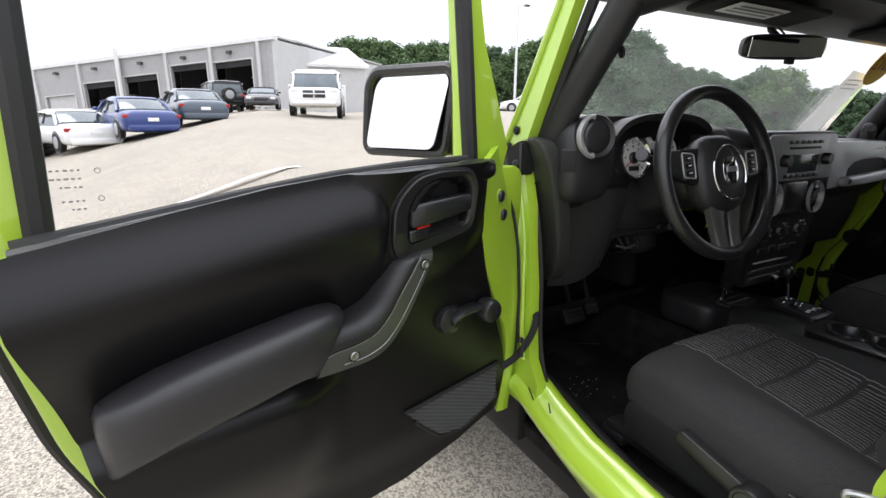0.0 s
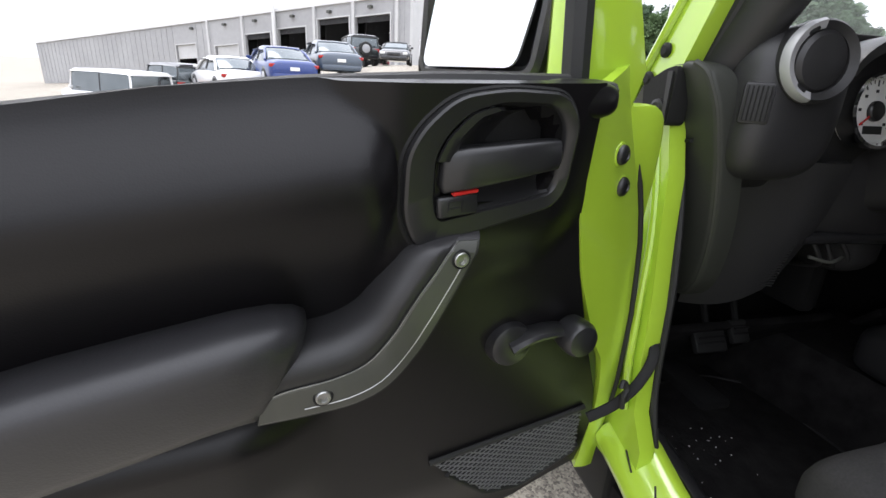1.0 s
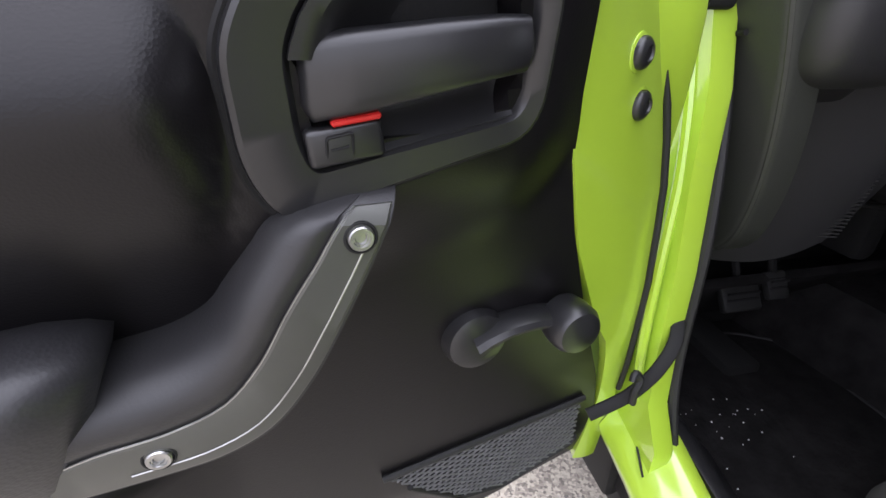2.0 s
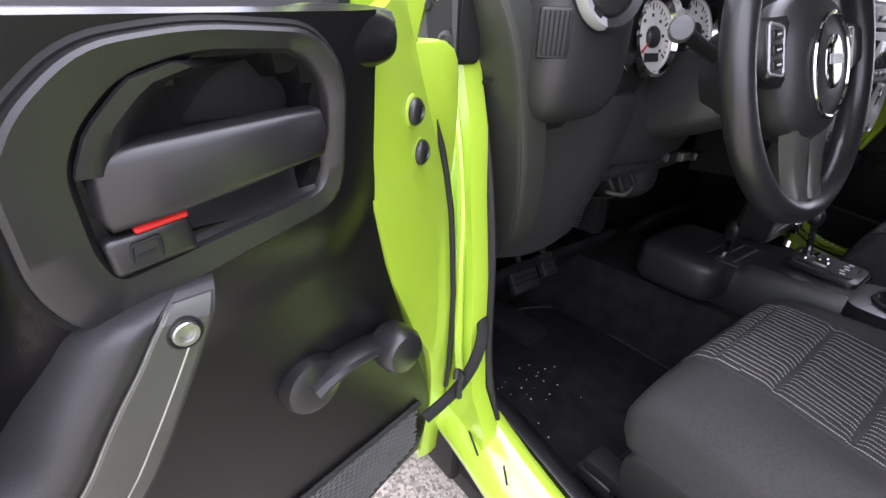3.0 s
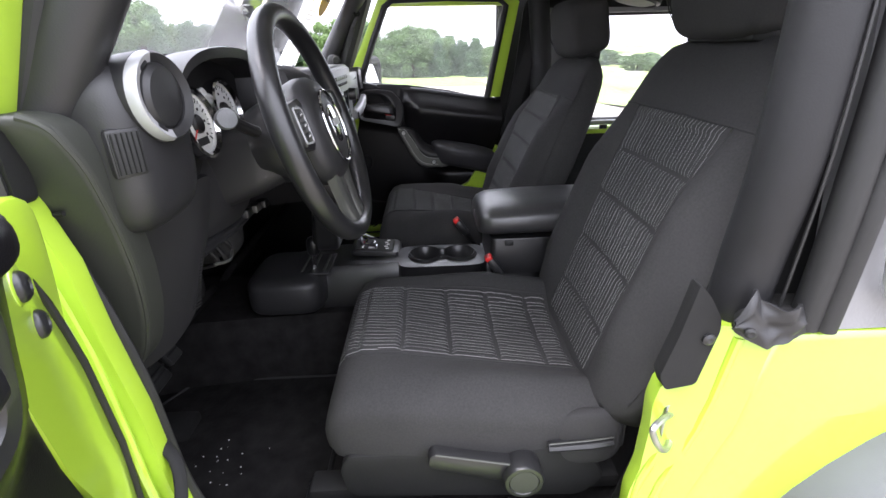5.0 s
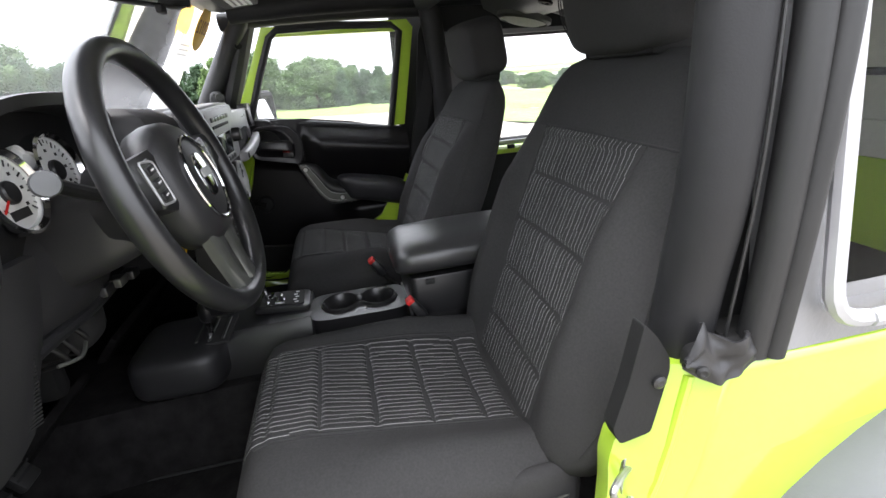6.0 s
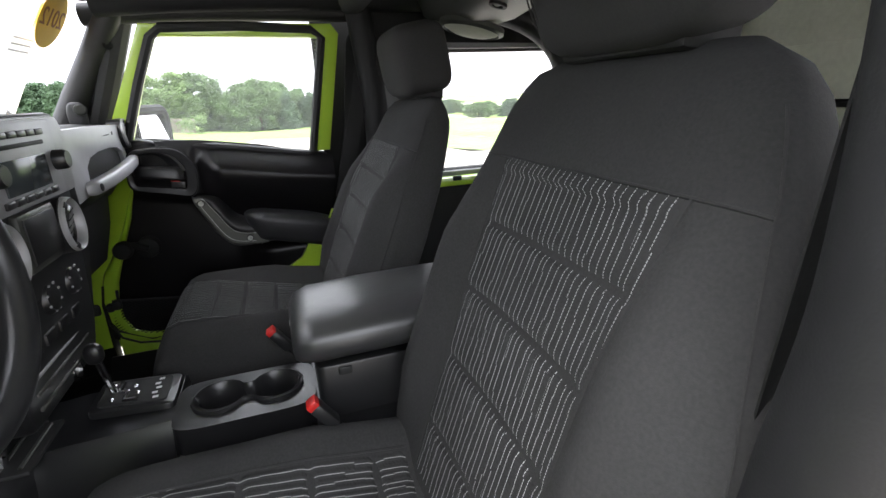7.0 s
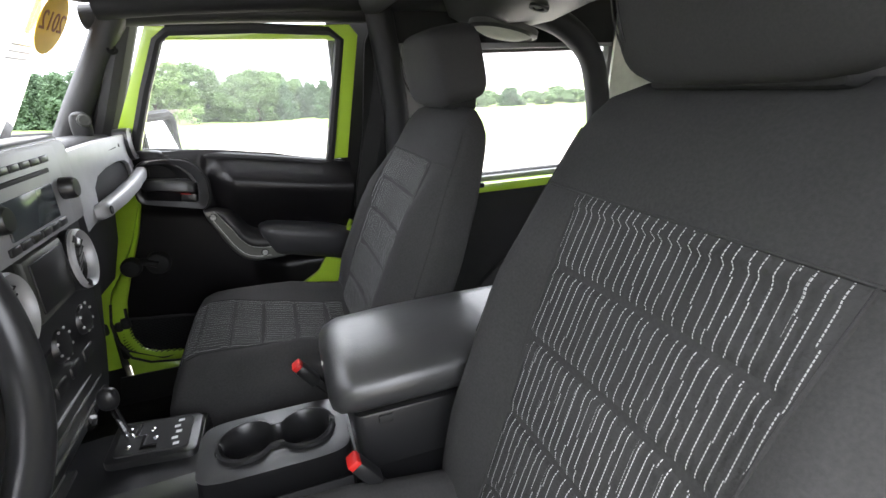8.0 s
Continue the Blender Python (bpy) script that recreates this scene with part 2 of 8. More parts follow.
def loft(rings, caps=True, closed=True, bm=None, cyclic=False):
    b = bmesh.new()
    vs = [[b.verts.new(p) for p in r] for r in rings]
    n = len(rings[0])
    m = len(rings)
    for i in range(m if cyclic else m - 1):
        a, c = vs[i], vs[(i + 1) % m]
        for j in range(n if closed else n - 1):
            k = (j + 1) % n
            b.faces.new((a[j], a[k], c[k], c[j]))
    if caps and closed and not cyclic:
        b.faces.new(list(reversed(vs[0])))
        b.faces.new(vs[-1])
    bmesh.ops.recalc_face_normals(b, faces=b.faces[:])
    return merge(b, bm)


def frames(pts):
    """Tangents with a steady side vector along a line of points."""
    P = [Vector(p) for p in pts]
    out = []
    side = None
    for i, p in enumerate(P):
        t = (P[min(i + 1, len(P) - 1)] - P[max(i - 1, 0)]).normalized()
        if side is None:
            ref = Vector((0, 0, 1)) if abs(t.z) < 0.9 else Vector((0, 1, 0))
            side = t.cross(ref).normalized()
        else:
            side = (side - t * side.dot(t)).normalized()
        out.append((p, t, side, t.cross(side).normalized()))
    return out


def smooth_line(pts, n=8):
    """A Catmull-Rom line through the points."""
    P = [Vector(p) for p in pts]
    out = []
    for i in range(len(P) - 1):
        a, b, c, d = P[max(i - 1, 0)], P[i], P[i + 1], P[min(i + 2, len(P) - 1)]
        for k in range(n):
            t = k / n
            out.append(0.5 * ((2 * b) + (c - a) * t + (2 * a - 5 * b + 4 * c - d) * t * t + (3 * b - a - 3 * c + d) * t ** 3))
    out.append(P[-1])
    return out


def tube(pts, r, seg=12, bm=None, flat=1.0, caps=True):
    """A tube along points; r a number or one for each point; flat squeezes it across its second axis."""
    rings = []
    for i, (p, t, s, u) in enumerate(frames(pts)):
        q = r[i] if isinstance(r, (list, tuple)) else r
        rings.append([p + s * (q * math.cos(2 * math.pi * k / seg)) + u * (q * flat * math.sin(2 * math.pi * k / seg)) for k in range(seg)])
    return loft(rings, caps=caps, bm=bm)


def prism(outline, depth, to, bevel=0.0, seg=2, bm=None):
    """outline of (a, b), pushed from 0 to depth; to(a, b, c) gives the place."""
    b = bmesh.new()
    lo = [b.verts.new((p[0], p[1], 0)) for p in outline]
    f = b.faces.new(lo)
    r = bmesh.ops.extrude_face_region(b, geom=[f])
    bmesh.ops.translate(b, vec=(0, 0, depth), verts=[v for v in r["geom"] if isinstance(v, bmesh.types.BMVert)])
    bmesh.ops.recalc_face_normals(b, faces=b.faces[:])
    if bevel > 0:
        top = [e for e in b.edges if all(abs(v.co.z - depth) < 1e-6 for v in e.verts)]
        bmesh.ops.bevel(b, geom=top, offset=bevel, segments=seg, profile=0.5, affect="EDGES", clamp_overlap=True)
    for v in b.verts:
        v.co = to(*v.co)
    bmesh.ops.recalc_face_normals(b, faces=b.faces[:])
    return merge(b, bm)


def rounded(outline, r, n=4):
    """Rounds the corners of a flat outline."""
    out = []
    k = len(outline)
    for i in range(k):
        p = Vector(outline[i])
        a = (Vector(outline[i - 1]) - p)
        b = (Vector(outline[(i + 1) % k]) - p)
        q = min(r, a.length * 0.45, b.length * 0.45)
        s, e = p + a.normalized() * q, p + b.normalized() * q
        for j in range(n + 1):
            t = j / n
            out.append(tuple((1 - t) ** 2 * s + 2 * t * (1 - t) * p + t * t * e))
    return out


def pillow(c, s, ex=0.5, ez=0.5, nu=28, nv=16, rot=None, bm=None):
    """A superellipsoid: s are the half sizes, smaller exponents are boxier."""
    def sg(x, e):
        return math.copysign(abs(x) ** e, x)
    rings = []
    for i in range(nv + 1):
        v = -math.pi / 2 + math.pi * (0.015 + 0.97 * i / nv)
        rings.append([Vector((s[0] * sg(math.cos(v), ez) * sg(math.cos(u), ex), s[1] * sg(math.cos(v), ez) * sg(math.sin(u), ex), s[2] * sg(math.sin(v), ez)))
                      for u in (2 * math.pi * k / nu for k in range(nu))])
    b = loft(rings)
    bmesh.ops.transform(b, matrix=Matrix.Translation(c) @ (rot if rot is not None else Matrix()), verts=b.verts)
    return merge(b, bm)


def lathe(profile, seg=32, mx=None, bm=None, caps=True):
    """profile of (radius, height) turned round z."""
    rings = [[Vector((r * math.cos(2 * math.pi * k / seg), r * math.sin(2 * math.pi * k / seg), h)) for k in range(seg)] for r, h in profile]
    b = loft(rings, caps=caps)
    if mx is not None:
        bmesh.ops.transform(b, matrix=mx, verts=b.verts)
    return merge(b, bm)


def sheet(fn, nu, nv, thick=None, bm=None):
    """A patch fn(u, v) with u and v from 0 to 1, given a thickness along its own normal."""
    b = bmesh.new()
    vs = [[b.verts.new(fn(i / nu, j / nv)) for j in range(nv + 1)] for i in range(nu + 1)]
    for i in range(nu):
        for j in range(nv):
            b.faces.new((vs[i][j], vs[i + 1][j], vs[i + 1][j + 1], vs[i][j + 1]))
    if thick:
        b.normal_update()
        bmesh.ops.solidify(b, geom=b.faces[:], thickness=thick)
    return merge(b, bm)


def facing(c, d, up=(0, 0, 1)):
    """A frame at c whose z axis points along d."""
    z = Vector(d).normalized()
    x = Vector(up).cross(z)
    x = x.normalized() if x.length > 1e-4 else Vector((1, 0, 0))
    y = z.cross(x)
    return Matrix.Translation(c) @ Matrix((x, y, z)).transposed().to_4x4()


def lerp(a, b, t):
    return a + (b - a) * t


def curve_at(rows, x):
    """Straight lines between rows of (x, value)."""
    if x <= rows[0][0]:
        return rows[0][1]
    for (a, p), (b, q) in zip(rows, rows[1:]):
        if x <= b:
            return lerp(p, q, (x - a) / (b - a))
    return rows[-1][1]


def text_mesh(body, size, mx, depth=0.0004):
    cu = bpy.data.curves.new("lettering", "FONT")
    cu.body, cu.size, cu.extrude, cu.align_x, cu.align_y = body, size, depth, "CENTER", "CENTER"
    ob = bpy.data.objects.new("lettering", cu)
    scene.collection.objects.link(ob)
    bpy.context.view_layer.update()
    me = bpy.data.meshes.new_from_object(ob.evaluated_get(bpy.context.evaluated_depsgraph_get()))
    bpy.data.objects.remove(ob)
    b = bmesh.new()
    b.from_mesh(me)
    bmesh.ops.transform(b, matrix=mx, verts=b.verts)
    return b

# ---------------------------------------------------------------- doors
def car_door(label, hinge, along, inward, su=1.0, rear=1.0, full=True, du=0.0, side=None, rise=0.0, tall=0.0, long=0.0, lean_in=0.0):
    """A door with its trim. hinge: the place of its front edge; along: from the hinge to its rear edge; inward: to the cabin side.
    su, rear: how much shorter it is; du: shift of the handles; side: front, rear and top of the window; rise: how much higher it hangs;
    tall, long: how much its height and its rear part are drawn out; lean_in: how far its head leans to the cabin side."""
    H, U, N = Vector((*hinge, 0)), Vector((*along, 0)).normalized(), Vector((*inward, 0)).normalized()
    th = thing("car_door", label, "car door", (hinge[0], hinge[1], 0.6))
    back = Matrix.Translation((-hinge[0], -hinge[1], -0.6))

    def W(u, o, z):
        return H + U * (u * su + long * max(0.0, u - 0.33)) + N * (o + lean_in * (z - 0.99)) + Vector((0, 0, z + rise + tall * (z - 1.04)))

    def fix(bm):
        bmesh.ops.transform(bm, matrix=back, verts=bm.verts)
        bmesh.ops.recalc_face_normals(bm, faces=bm.faces[:])
        return bm

    def add(name, bm, m, parent=th, lab="", **kw):
        return part(name, fix(bm), m, parent, lab, **kw)

    def belt(u):
        return curve_at([(-0.1, 1.190), (0.2, 1.182), (0.3, 1.180), (0.45, 1.170), (0.6, 1.151), (0.8, 1.123)] if full else [(-0.1, 1.212), (0.2, 1.207), (0.45, 1.182), (0.6, 1.158), (0.8, 1.132)], u)

    # painted shell with its folded edge
    outline = [(-0.075, 0.64), (-0.045, 0.600), (0.12, 0.556), (0.33, 0.528), (0.52, 0.525), (0.655, 0.60), (0.745, 0.72), (0.794, 0.86), (0.824, 1.04), (0.830, 1.10), (0.826, 1.115), (0.45, 1.143), (0.14, 1.165), (0.0, 1.17), (-0.02, 1.10), (-0.05, 0.90)]
    shell = add("door_shell", prism(rounded(outline, 0.03), 0.075, lambda a, b, c: W(a, c - 0.10, b), 0.006), M_GREEN, lab="lime green painted door shell")
    edge = [(u, z) for u, z in rounded(outline[:11], 0.03)]
    add("edge_seal", tube([W(u + (0.012 if u > 0.3 else 0), -0.075, z - (0.0 if u > 0.6 else 0.008)) for u, z in edge], 0.011, 8), M_RUBBER, shell, "black rubber door seal")

    # front shut face that slopes from the trim to the hinge edge
    outer_edge = [(0.62, -0.056), (0.70, -0.052), (0.80, -0.045), (0.85, -0.040), (0.90, -0.036), (0.95, -0.032), (1.0, -0.026), (1.05, -0.012), (1.10, 0.010), (1.16, 0.048), (1.23, 0.092)]
    outer_out = [(0.62, 0.030), (0.80, 0.020), (0.90, 0.008), (0.95, -0.004), (1.0, -0.014), (1.05, -0.024), (1.10, -0.030), (1.23, -0.030)]

    def shut(u, v):
        z = lerp(0.625, lerp(1.166, 1.205, u ** 0.7), v)
        inner = curve_at([(0.62, -0.020), (0.75, -0.015), (0.80, -0.004), (0.85, 0.013), (0.89, 0.045), (0.98, 0.100), (1.05, 0.130), (1.10, 0.152), (1.15, 0.170), (1.23, 0.176)], z)
        return W(lerp(inner, curve_at(outer_edge, z), u), lerp(0.026, curve_at(outer_out, z), u) + 0.003 * math.sin(u * 3.1), z)
    face = add("shut_face", sheet(shut, 10, 26, 0.012), M_GREEN)
    for u, z in ((0.0700, 1.119), (0.0540, 1.084)):
        b = lathe([(0.0125, -0.004), (0.0125, 0.001), (0.0112, 0.0032), (0.008, 0.0055), (0.006, 0.0058), (0.005, 0.0042), (0.001, 0.004)], 20, facing(W(u, -0.0040, z), N - U * 0.37))
        add("hinge_bolt", b, M_BLACK, face, "black domed hinge bolt")
        b = lathe([(0.0155, -0.004), (0.0150, -0.0012), (0.0115, 0.0002)], 20, facing(W(u, -0.0050, z), N - U * 0.37))
        add("bolt_seat", b, M_GREEN, face)
    if full:
        add("hinge_gap_seal", tube([W(curve_at(outer_edge, z) + 0.003, curve_at(outer_out, z) + 0.004, z) for z in (1.105, 1.08, 1.05, 1.01, 0.96, 0.91, 0.86, 0.80, 0.76)], [0.0012] + [0.0038] * 8, 8), M_RUBBER, face, "thin black rubber seal strip")

    # trim pad with its swelling upper half and dished middle
    def s(e0, e1, x):
        k = max(0.0, min(1.0, (x - e0) / (e1 - e0)))
        return k * k * (3 - 2 * k)

    out_b = rounded([(0.190, 1.085), (0.360, 1.051), (0.377, 1.080), (0.379, 1.130), (0.366, 1.158), (0.338, 1.186), (0.287, 1.195), (0.217, 1.193), (0.193, 1.165)], 0.024, 5)
    in_b = rounded([(0.207, 1.096), (0.338, 1.077), (0.345, 1.092), (0.348, 1.128), (0.340, 1.148), (0.320, 1.170), (0.285, 1.180), (0.226, 1.179), (0.208, 1.158)], 0.014, 5)

    def within(ring, u, z):
        ok = False
        for (a, b), (c, q) in zip(ring, ring[1:] + ring[:1]):
            if (b > z) != (q > z) and u < (c - a) * (z - b) / (q - b) + a:
                ok = not ok
        return ok

    def bez_u(u):
        """Draws the handle bezel together along the door."""
        return 0.192 + (u - 0.192) * 0.92 if full and u > 0.192 else u

    def off_bezel(u, z):
        """Distance outside the bezel's box."""
        return math.hypot(max(0.20 + du - u, 0, u - (0.362 if full else 0.36) - du), max(1.085 - 0.16 * (u - 0.2) - z, 0, z - 1.185))

    def relief(u, z):
        top = belt(u)
        upper = (0.050 if full else 0.060) * s((0.352 if full else 0.332) + du, (0.392 if full else 0.45) + du, u) * s(0.965, 1.115, z + (u - 0.4) * 0.10) * (1 - 0.92 * s(top - 0.070, top + 0.012, z))
        seat = (0.026 if full else 0.022) * (1 - s(0.0, 0.080 if full else 0.045, off_bezel(u, z)))
        if within([(bez_u(a), 1.126 + (b - 1.126) * (0.78 if full and b > 1.126 else 1)) for a, b in in_b], u - du, z):
            return -0.012
        roll = 0.016 * s(top - 0.05, top - 0.015, z) * (1 - s(0.32, 0.42, u))
        arm = 0.040 * s(0.40, 0.52, u) * (1 - s(0.86, 0.90, z)) * s(0.62, 0.80, z)
        low = -0.01 * (1 - s(0.60, 0.70, z))
        return 0.012 + max(upper, seat, roll) + arm + low

    front_edge = [(0.60, -0.025), (0.70, -0.030), (0.80, 0.005), (0.90, 0.060), (1.0, 0.110), (1.10, 0.150), (1.21, 0.170)]
    rear_edge = [(z, u * rear) for z, u in ((0.56, 0.600), (0.62, 0.650), (0.72, 0.712), (0.81, 0.748), (0.88, 0.770), (0.94, 0.782), (1.0, 0.793), (1.06, 0.805), (1.14, 0.810))]
    bottom = [(-0.03, 0.640), (0.12, 0.592), (0.33, 0.556), (0.52, 0.548), (0.70, 0.565), (0.812, 0.60)]

    def pad(a, v):
        u = lerp(-0.03, 0.812 * rear, a)
        z = lerp(curve_at(bottom, u), belt(u), v)
        u = lerp(curve_at(front_edge, z), curve_at(rear_edge, z), a)
        return W(u, relief(u, z), z)
    trim = add("trim_panel", sheet(pad, 84, 64, 0.012), M_LEATHER, lab="black grained soft vinyl door trim", sharp=60)
    # upper roll behind the belt, with the snout at the front
    add("belt_roll", tube(smooth_line([W(0.79 * rear, 0.010, belt(0.79) - 0.004), W(0.6, 0.014, belt(0.6) - 0.004), W(0.4, 0.016, belt(0.4) - 0.004), W(0.2, 0.018, belt(0.2) - 0.006), W(0.17, 0.022, belt(0.17) - 0.004), W(0.14, 0.024, belt(0.14) - 0.006)], 8), 0.012, 10), M_TRIM, trim)
    add("front_cap", pillow(W(0.182, 0.026, belt(0.18) - 0.010), (0.046, 0.021, 0.019), 0.75, 0.7, rot=Matrix((U, N, Vector((0, 0, 1)))).transposed().to_4x4()), M_LEATHER, trim)
    add("belt_strip", tube([W(lerp(0.165, 0.79 * rear, i / 12), -0.018, belt(lerp(0.165, 0.79, i / 12)) + 0.003) for i in range(13)], 0.008, 8), M_RUBBER, trim, "black window wiper strip")

    def WB(u, o, z):
        return W(bez_u(u) + du, o, 1.126 + (z - 1.126) * (0.78 if z > 1.126 else 1.0) if full and z > 1.03 else z)

    def WG(u, o, z):
        return W(u - (0.016 if full else -0.005), o, z + (0.014 if full else 0))

    # handle bezel: a raised rim round a deep cup
    cx, cz = 0.280, 1.126

    def scaled(ol, k, o):
        return [WB(cx + (u - cx) * k, o, cz + (z - cz) * k) for u, z in ol]
    bez = add("handle_bezel", loft([scaled(out_b, 1.0, 0.010), scaled(out_b, 1.0, 0.051), scaled(out_b, 0.985, 0.057), scaled(out_b, 0.955, 0.0585), scaled(in_b, 1.045, 0.0560), scaled(in_b, 1.0, 0.0525), scaled(in_b, 0.965, 0.045), scaled(in_b, 0.93, 0.028)], caps=False), M_BLACK, lab="satin black handle bezel")
    add("bezel_groove", tube(scaled(out_b + out_b[:1], 1.012, 0.0495), 0.0026, 6), M_MATTE, bez)
    add("bezel_cup", prism([(cx + (u - cx) * 0.95, cz + (z - cz) * 0.95) for u, z in in_b], 0.004, lambda a, b, c: WB(a, 0.026 + c, b)), M_BLACK, bez)
    add("bezel_floor", sheet(lambda a, v: WB(lerp(0.212, 0.318, a), 0.030 + 0.022 * (1 - v) ** 2, lerp(1.094 - 0.016 * a, 1.116 - 0.010 * a, v)), 8, 6, 0.004), M_BLACK, bez)
    side_b = [(1.09, 0.345), (1.128, 0.348), (1.148, 0.340), (1.170, 0.320), (1.178, 0.297)]

    def cheek(a, v):
        z = lerp(1.126, 1.177, v)
        return WB(curve_at(side_b, z) - 0.052 * (1 - a), 0.030 + 0.0245 * min(1.0, a * 1.25) ** 1.6, z)
    add("bezel_cheek", sheet(cheek, 12, 8, 0.004), M_BLACK, bez)
    plate = rounded([(0.222, 1.140), (0.296, 1.140), (0.296, 1.172), (0.284, 1.177), (0.222, 1.177)], 0.006)
    add("cup_plate", prism(plate, 0.003, lambda a, b, c: WB(a, 0.029 + c, b), 0.001), M_MATTE, bez)
    # release lever and lock tab
    lev = []
    for u, z, h, o, k in ((0.343, 1.118, 0.018, 0.046, 0.7), (0.338, 1.118, 0.0185, 0.048, 1), (0.315, 1.121, 0.0185, 0.052, 1), (0.27, 1.127, 0.017, 0.056, 1), (0.235, 1.131, 0.0155, 0.056, 1), (0.216, 1.132, 0.0145, 0.054, 1), (0.211, 1.132, 0.011, 0.052, 0.7)):
        ring = []
        for j in range(20):
            q = 2 * math.pi * j / 20
            c, n_ = math.copysign(abs(math.cos(q)) ** 0.5, math.cos(q)), math.copysign(abs(math.sin(q)) ** 0.5, math.sin(q))
            ring.append(WB(u, o + 0.011 * c * k - 0.003 * n_, z + h * n_ * k))
        lev.append(ring)
    add("release_lever", loft(lev), M_BLACK, bez, "black pull lever", sharp=50)
    rot_d = Matrix((U, N, Vector((0, 0, 1)))).transposed().to_4x4()
    add("lock_tab", box(WB(0.321, 0.050, 1.0895), (0.041 * su, 0.018, 0.021), 0.0035, 3, rot=rot_d @ Matrix.Rotation(0.12, 4, "Y")), M_BLACK, bez, "black lock tab")
    add("red_mark", box(WB(0.315, 0.0565, 1.1005), (0.026 * su, 0.006, 0.0036), 0.001, 1, rot=rot_d @ Matrix.Rotation(0.12, 4, "Y")), M_RED, bez, "red unlocked mark")
    sym = rounded([(-0.0075, -0.006), (0.0075, -0.006), (0.0075, 0.006), (-0.0075, 0.006)], 0.002)
    add("lock_symbol", tube([WB(0.325 + a, 0.0594, 1.088 + b - a * 0.12) for a, b in sym + sym[:1]], 0.0009, 5), M_MATTE, bez)
    add("lock_symbol", tube([WB(0.325 - 0.005, 0.0594, 1.0885), WB(0.325 + 0.005, 0.0594, 1.0873)], 0.0010, 5), M_MATTE, bez)

    # grab handle that runs down into the armrest
    left = smooth_line([Vector((u, z, 0)) for u, z in ((0.334, 1.0500), (0.370, 1.042), (0.386, 1.025), (0.400, 1.006), (0.416, 0.986), (0.440, 0.974), (0.470, 0.9695), (0.502, 0.966), (0.528, 0.958))], 4)
    mid = smooth_line([Vector((u, z, 0)) for u, z in ((0.320, 1.0500), (0.338, 1.041), (0.354, 1.020), (0.372, 0.998), (0.391, 0.970), (0.416, 0.947), (0.450, 0.938), (0.490, 0.935), (0.514, 0.929))], 4)
    right = smooth_line([Vector((u, z, 0)) for u, z in ((0.300, 1.0520), (0.307, 1.037), (0.323, 1.006), (0.342, 0.972), (0.361, 0.941), (0.389, 0.913), (0.424, 0.901), (0.470, 0.899), (0.520, 0.900))], 4)
    for ln in (left, mid, right):
        for p in ln:
            p.x = 0.36 + (p.x - 0.36) * 0.91 if p.x > 0.36 else p.x
    lift = lambda i: curve_at([(0, 0.060), (4, 0.076), (12, 0.083), (24, 0.088), (33, 0.088)], i)
    rings = []
    for i, (l, m_, r) in enumerate(zip(left, mid, right)):
        ring = []
        for w, k in ((0.0, -1.0), (0.0, 0.35), (0.05, 0.70), (0.16, 0.90), (0.32, 1.0), (0.46, 1.0), (0.50, 0.975), (1.0, 0.975), (1.04, 0.90), (1.06, 0.6), (1.06, -1.0)):
            p = l.lerp(m_, w * 2) if w < 0.5 else m_.lerp(r, w * 2 - 1)
            ring.append(WG(p.x, lift(i) * max(k, 0) if k > -1 else 0.004, p.y))
        rings.append(ring)
    grab = add("grab_handle", loft(rings), M_TRIM, lab="black moulded grab handle", sharp=45)
    inl = []
    for i in range(2, 33):
        m_, r = mid[i], right[i]
        inl.append([WG(*((m_.lerp(r, w).x, lift(i) * 0.975 + o, m_.lerp(r, w).y))) for w, o in ((0.06, -0.003), (0.06, 0.001), (0.12, 0.0022), (0.88, 0.0022), (0.94, 0.001), (0.94, -0.003))])
    inlay = add("handle_inlay", loft(inl), M_GREYPL, grab, "graphite metallic handle inlay", sharp=25)
    add("inlay_ridge", tube([WG(*((mid[i].lerp(right[i], 0.70).x, lift(i) * 0.975 + 0.0022, mid[i].lerp(right[i], 0.70).y))) for i in range(5, 29)], 0.0007, 6), M_STEEL, inlay)
    add("inlay_ridge", tube([WG(*((mid[i].lerp(right[i], 0.07).x, lift(i) * 0.975 + 0.0010, mid[i].lerp(right[i], 0.07).y))) for i in range(2, 33)], 0.0007, 6), M_STEEL, inlay)
    for u, z, i in ((0.325, 1.0330, 5), (0.449, 0.9195, 27)):
        c = WG(u, lift(i) * 0.975 + 0.002, z)
        add("bolt_ring", lathe([(0.0098, -0.001), (0.0098, 0.0010), (0.0088, 0.0014), (0.0076, 0.0003)], 24, facing(c, N), caps=False), M_MATTE, inlay)
        add("handle_bolt", lathe([(0.0074, 0), (0.0074, 0.0026), (0.0066, 0.0036), (0.0048, 0.0036), (0.0043, 0.0024), (0.0036, 0.0024), (0.0030, 0.0008), (0.0005, 0.0008)], 24, facing(c, N)), M_STEEL, inlay, "zinc hex socket bolt", sharp=20)

    # armrest
    prof = [(0.0, 0.968), (0.030, 0.981), (0.060, 0.983), (0.082, 0.980), (0.094, 0.974), (0.101, 0.965), (0.103, 0.952), (0.101, 0.93), (0.096, 0.905), (0.090, 0.893), (0.078, 0.886), (0.05, 0.880), (0.0, 0.875)]
    rings = []
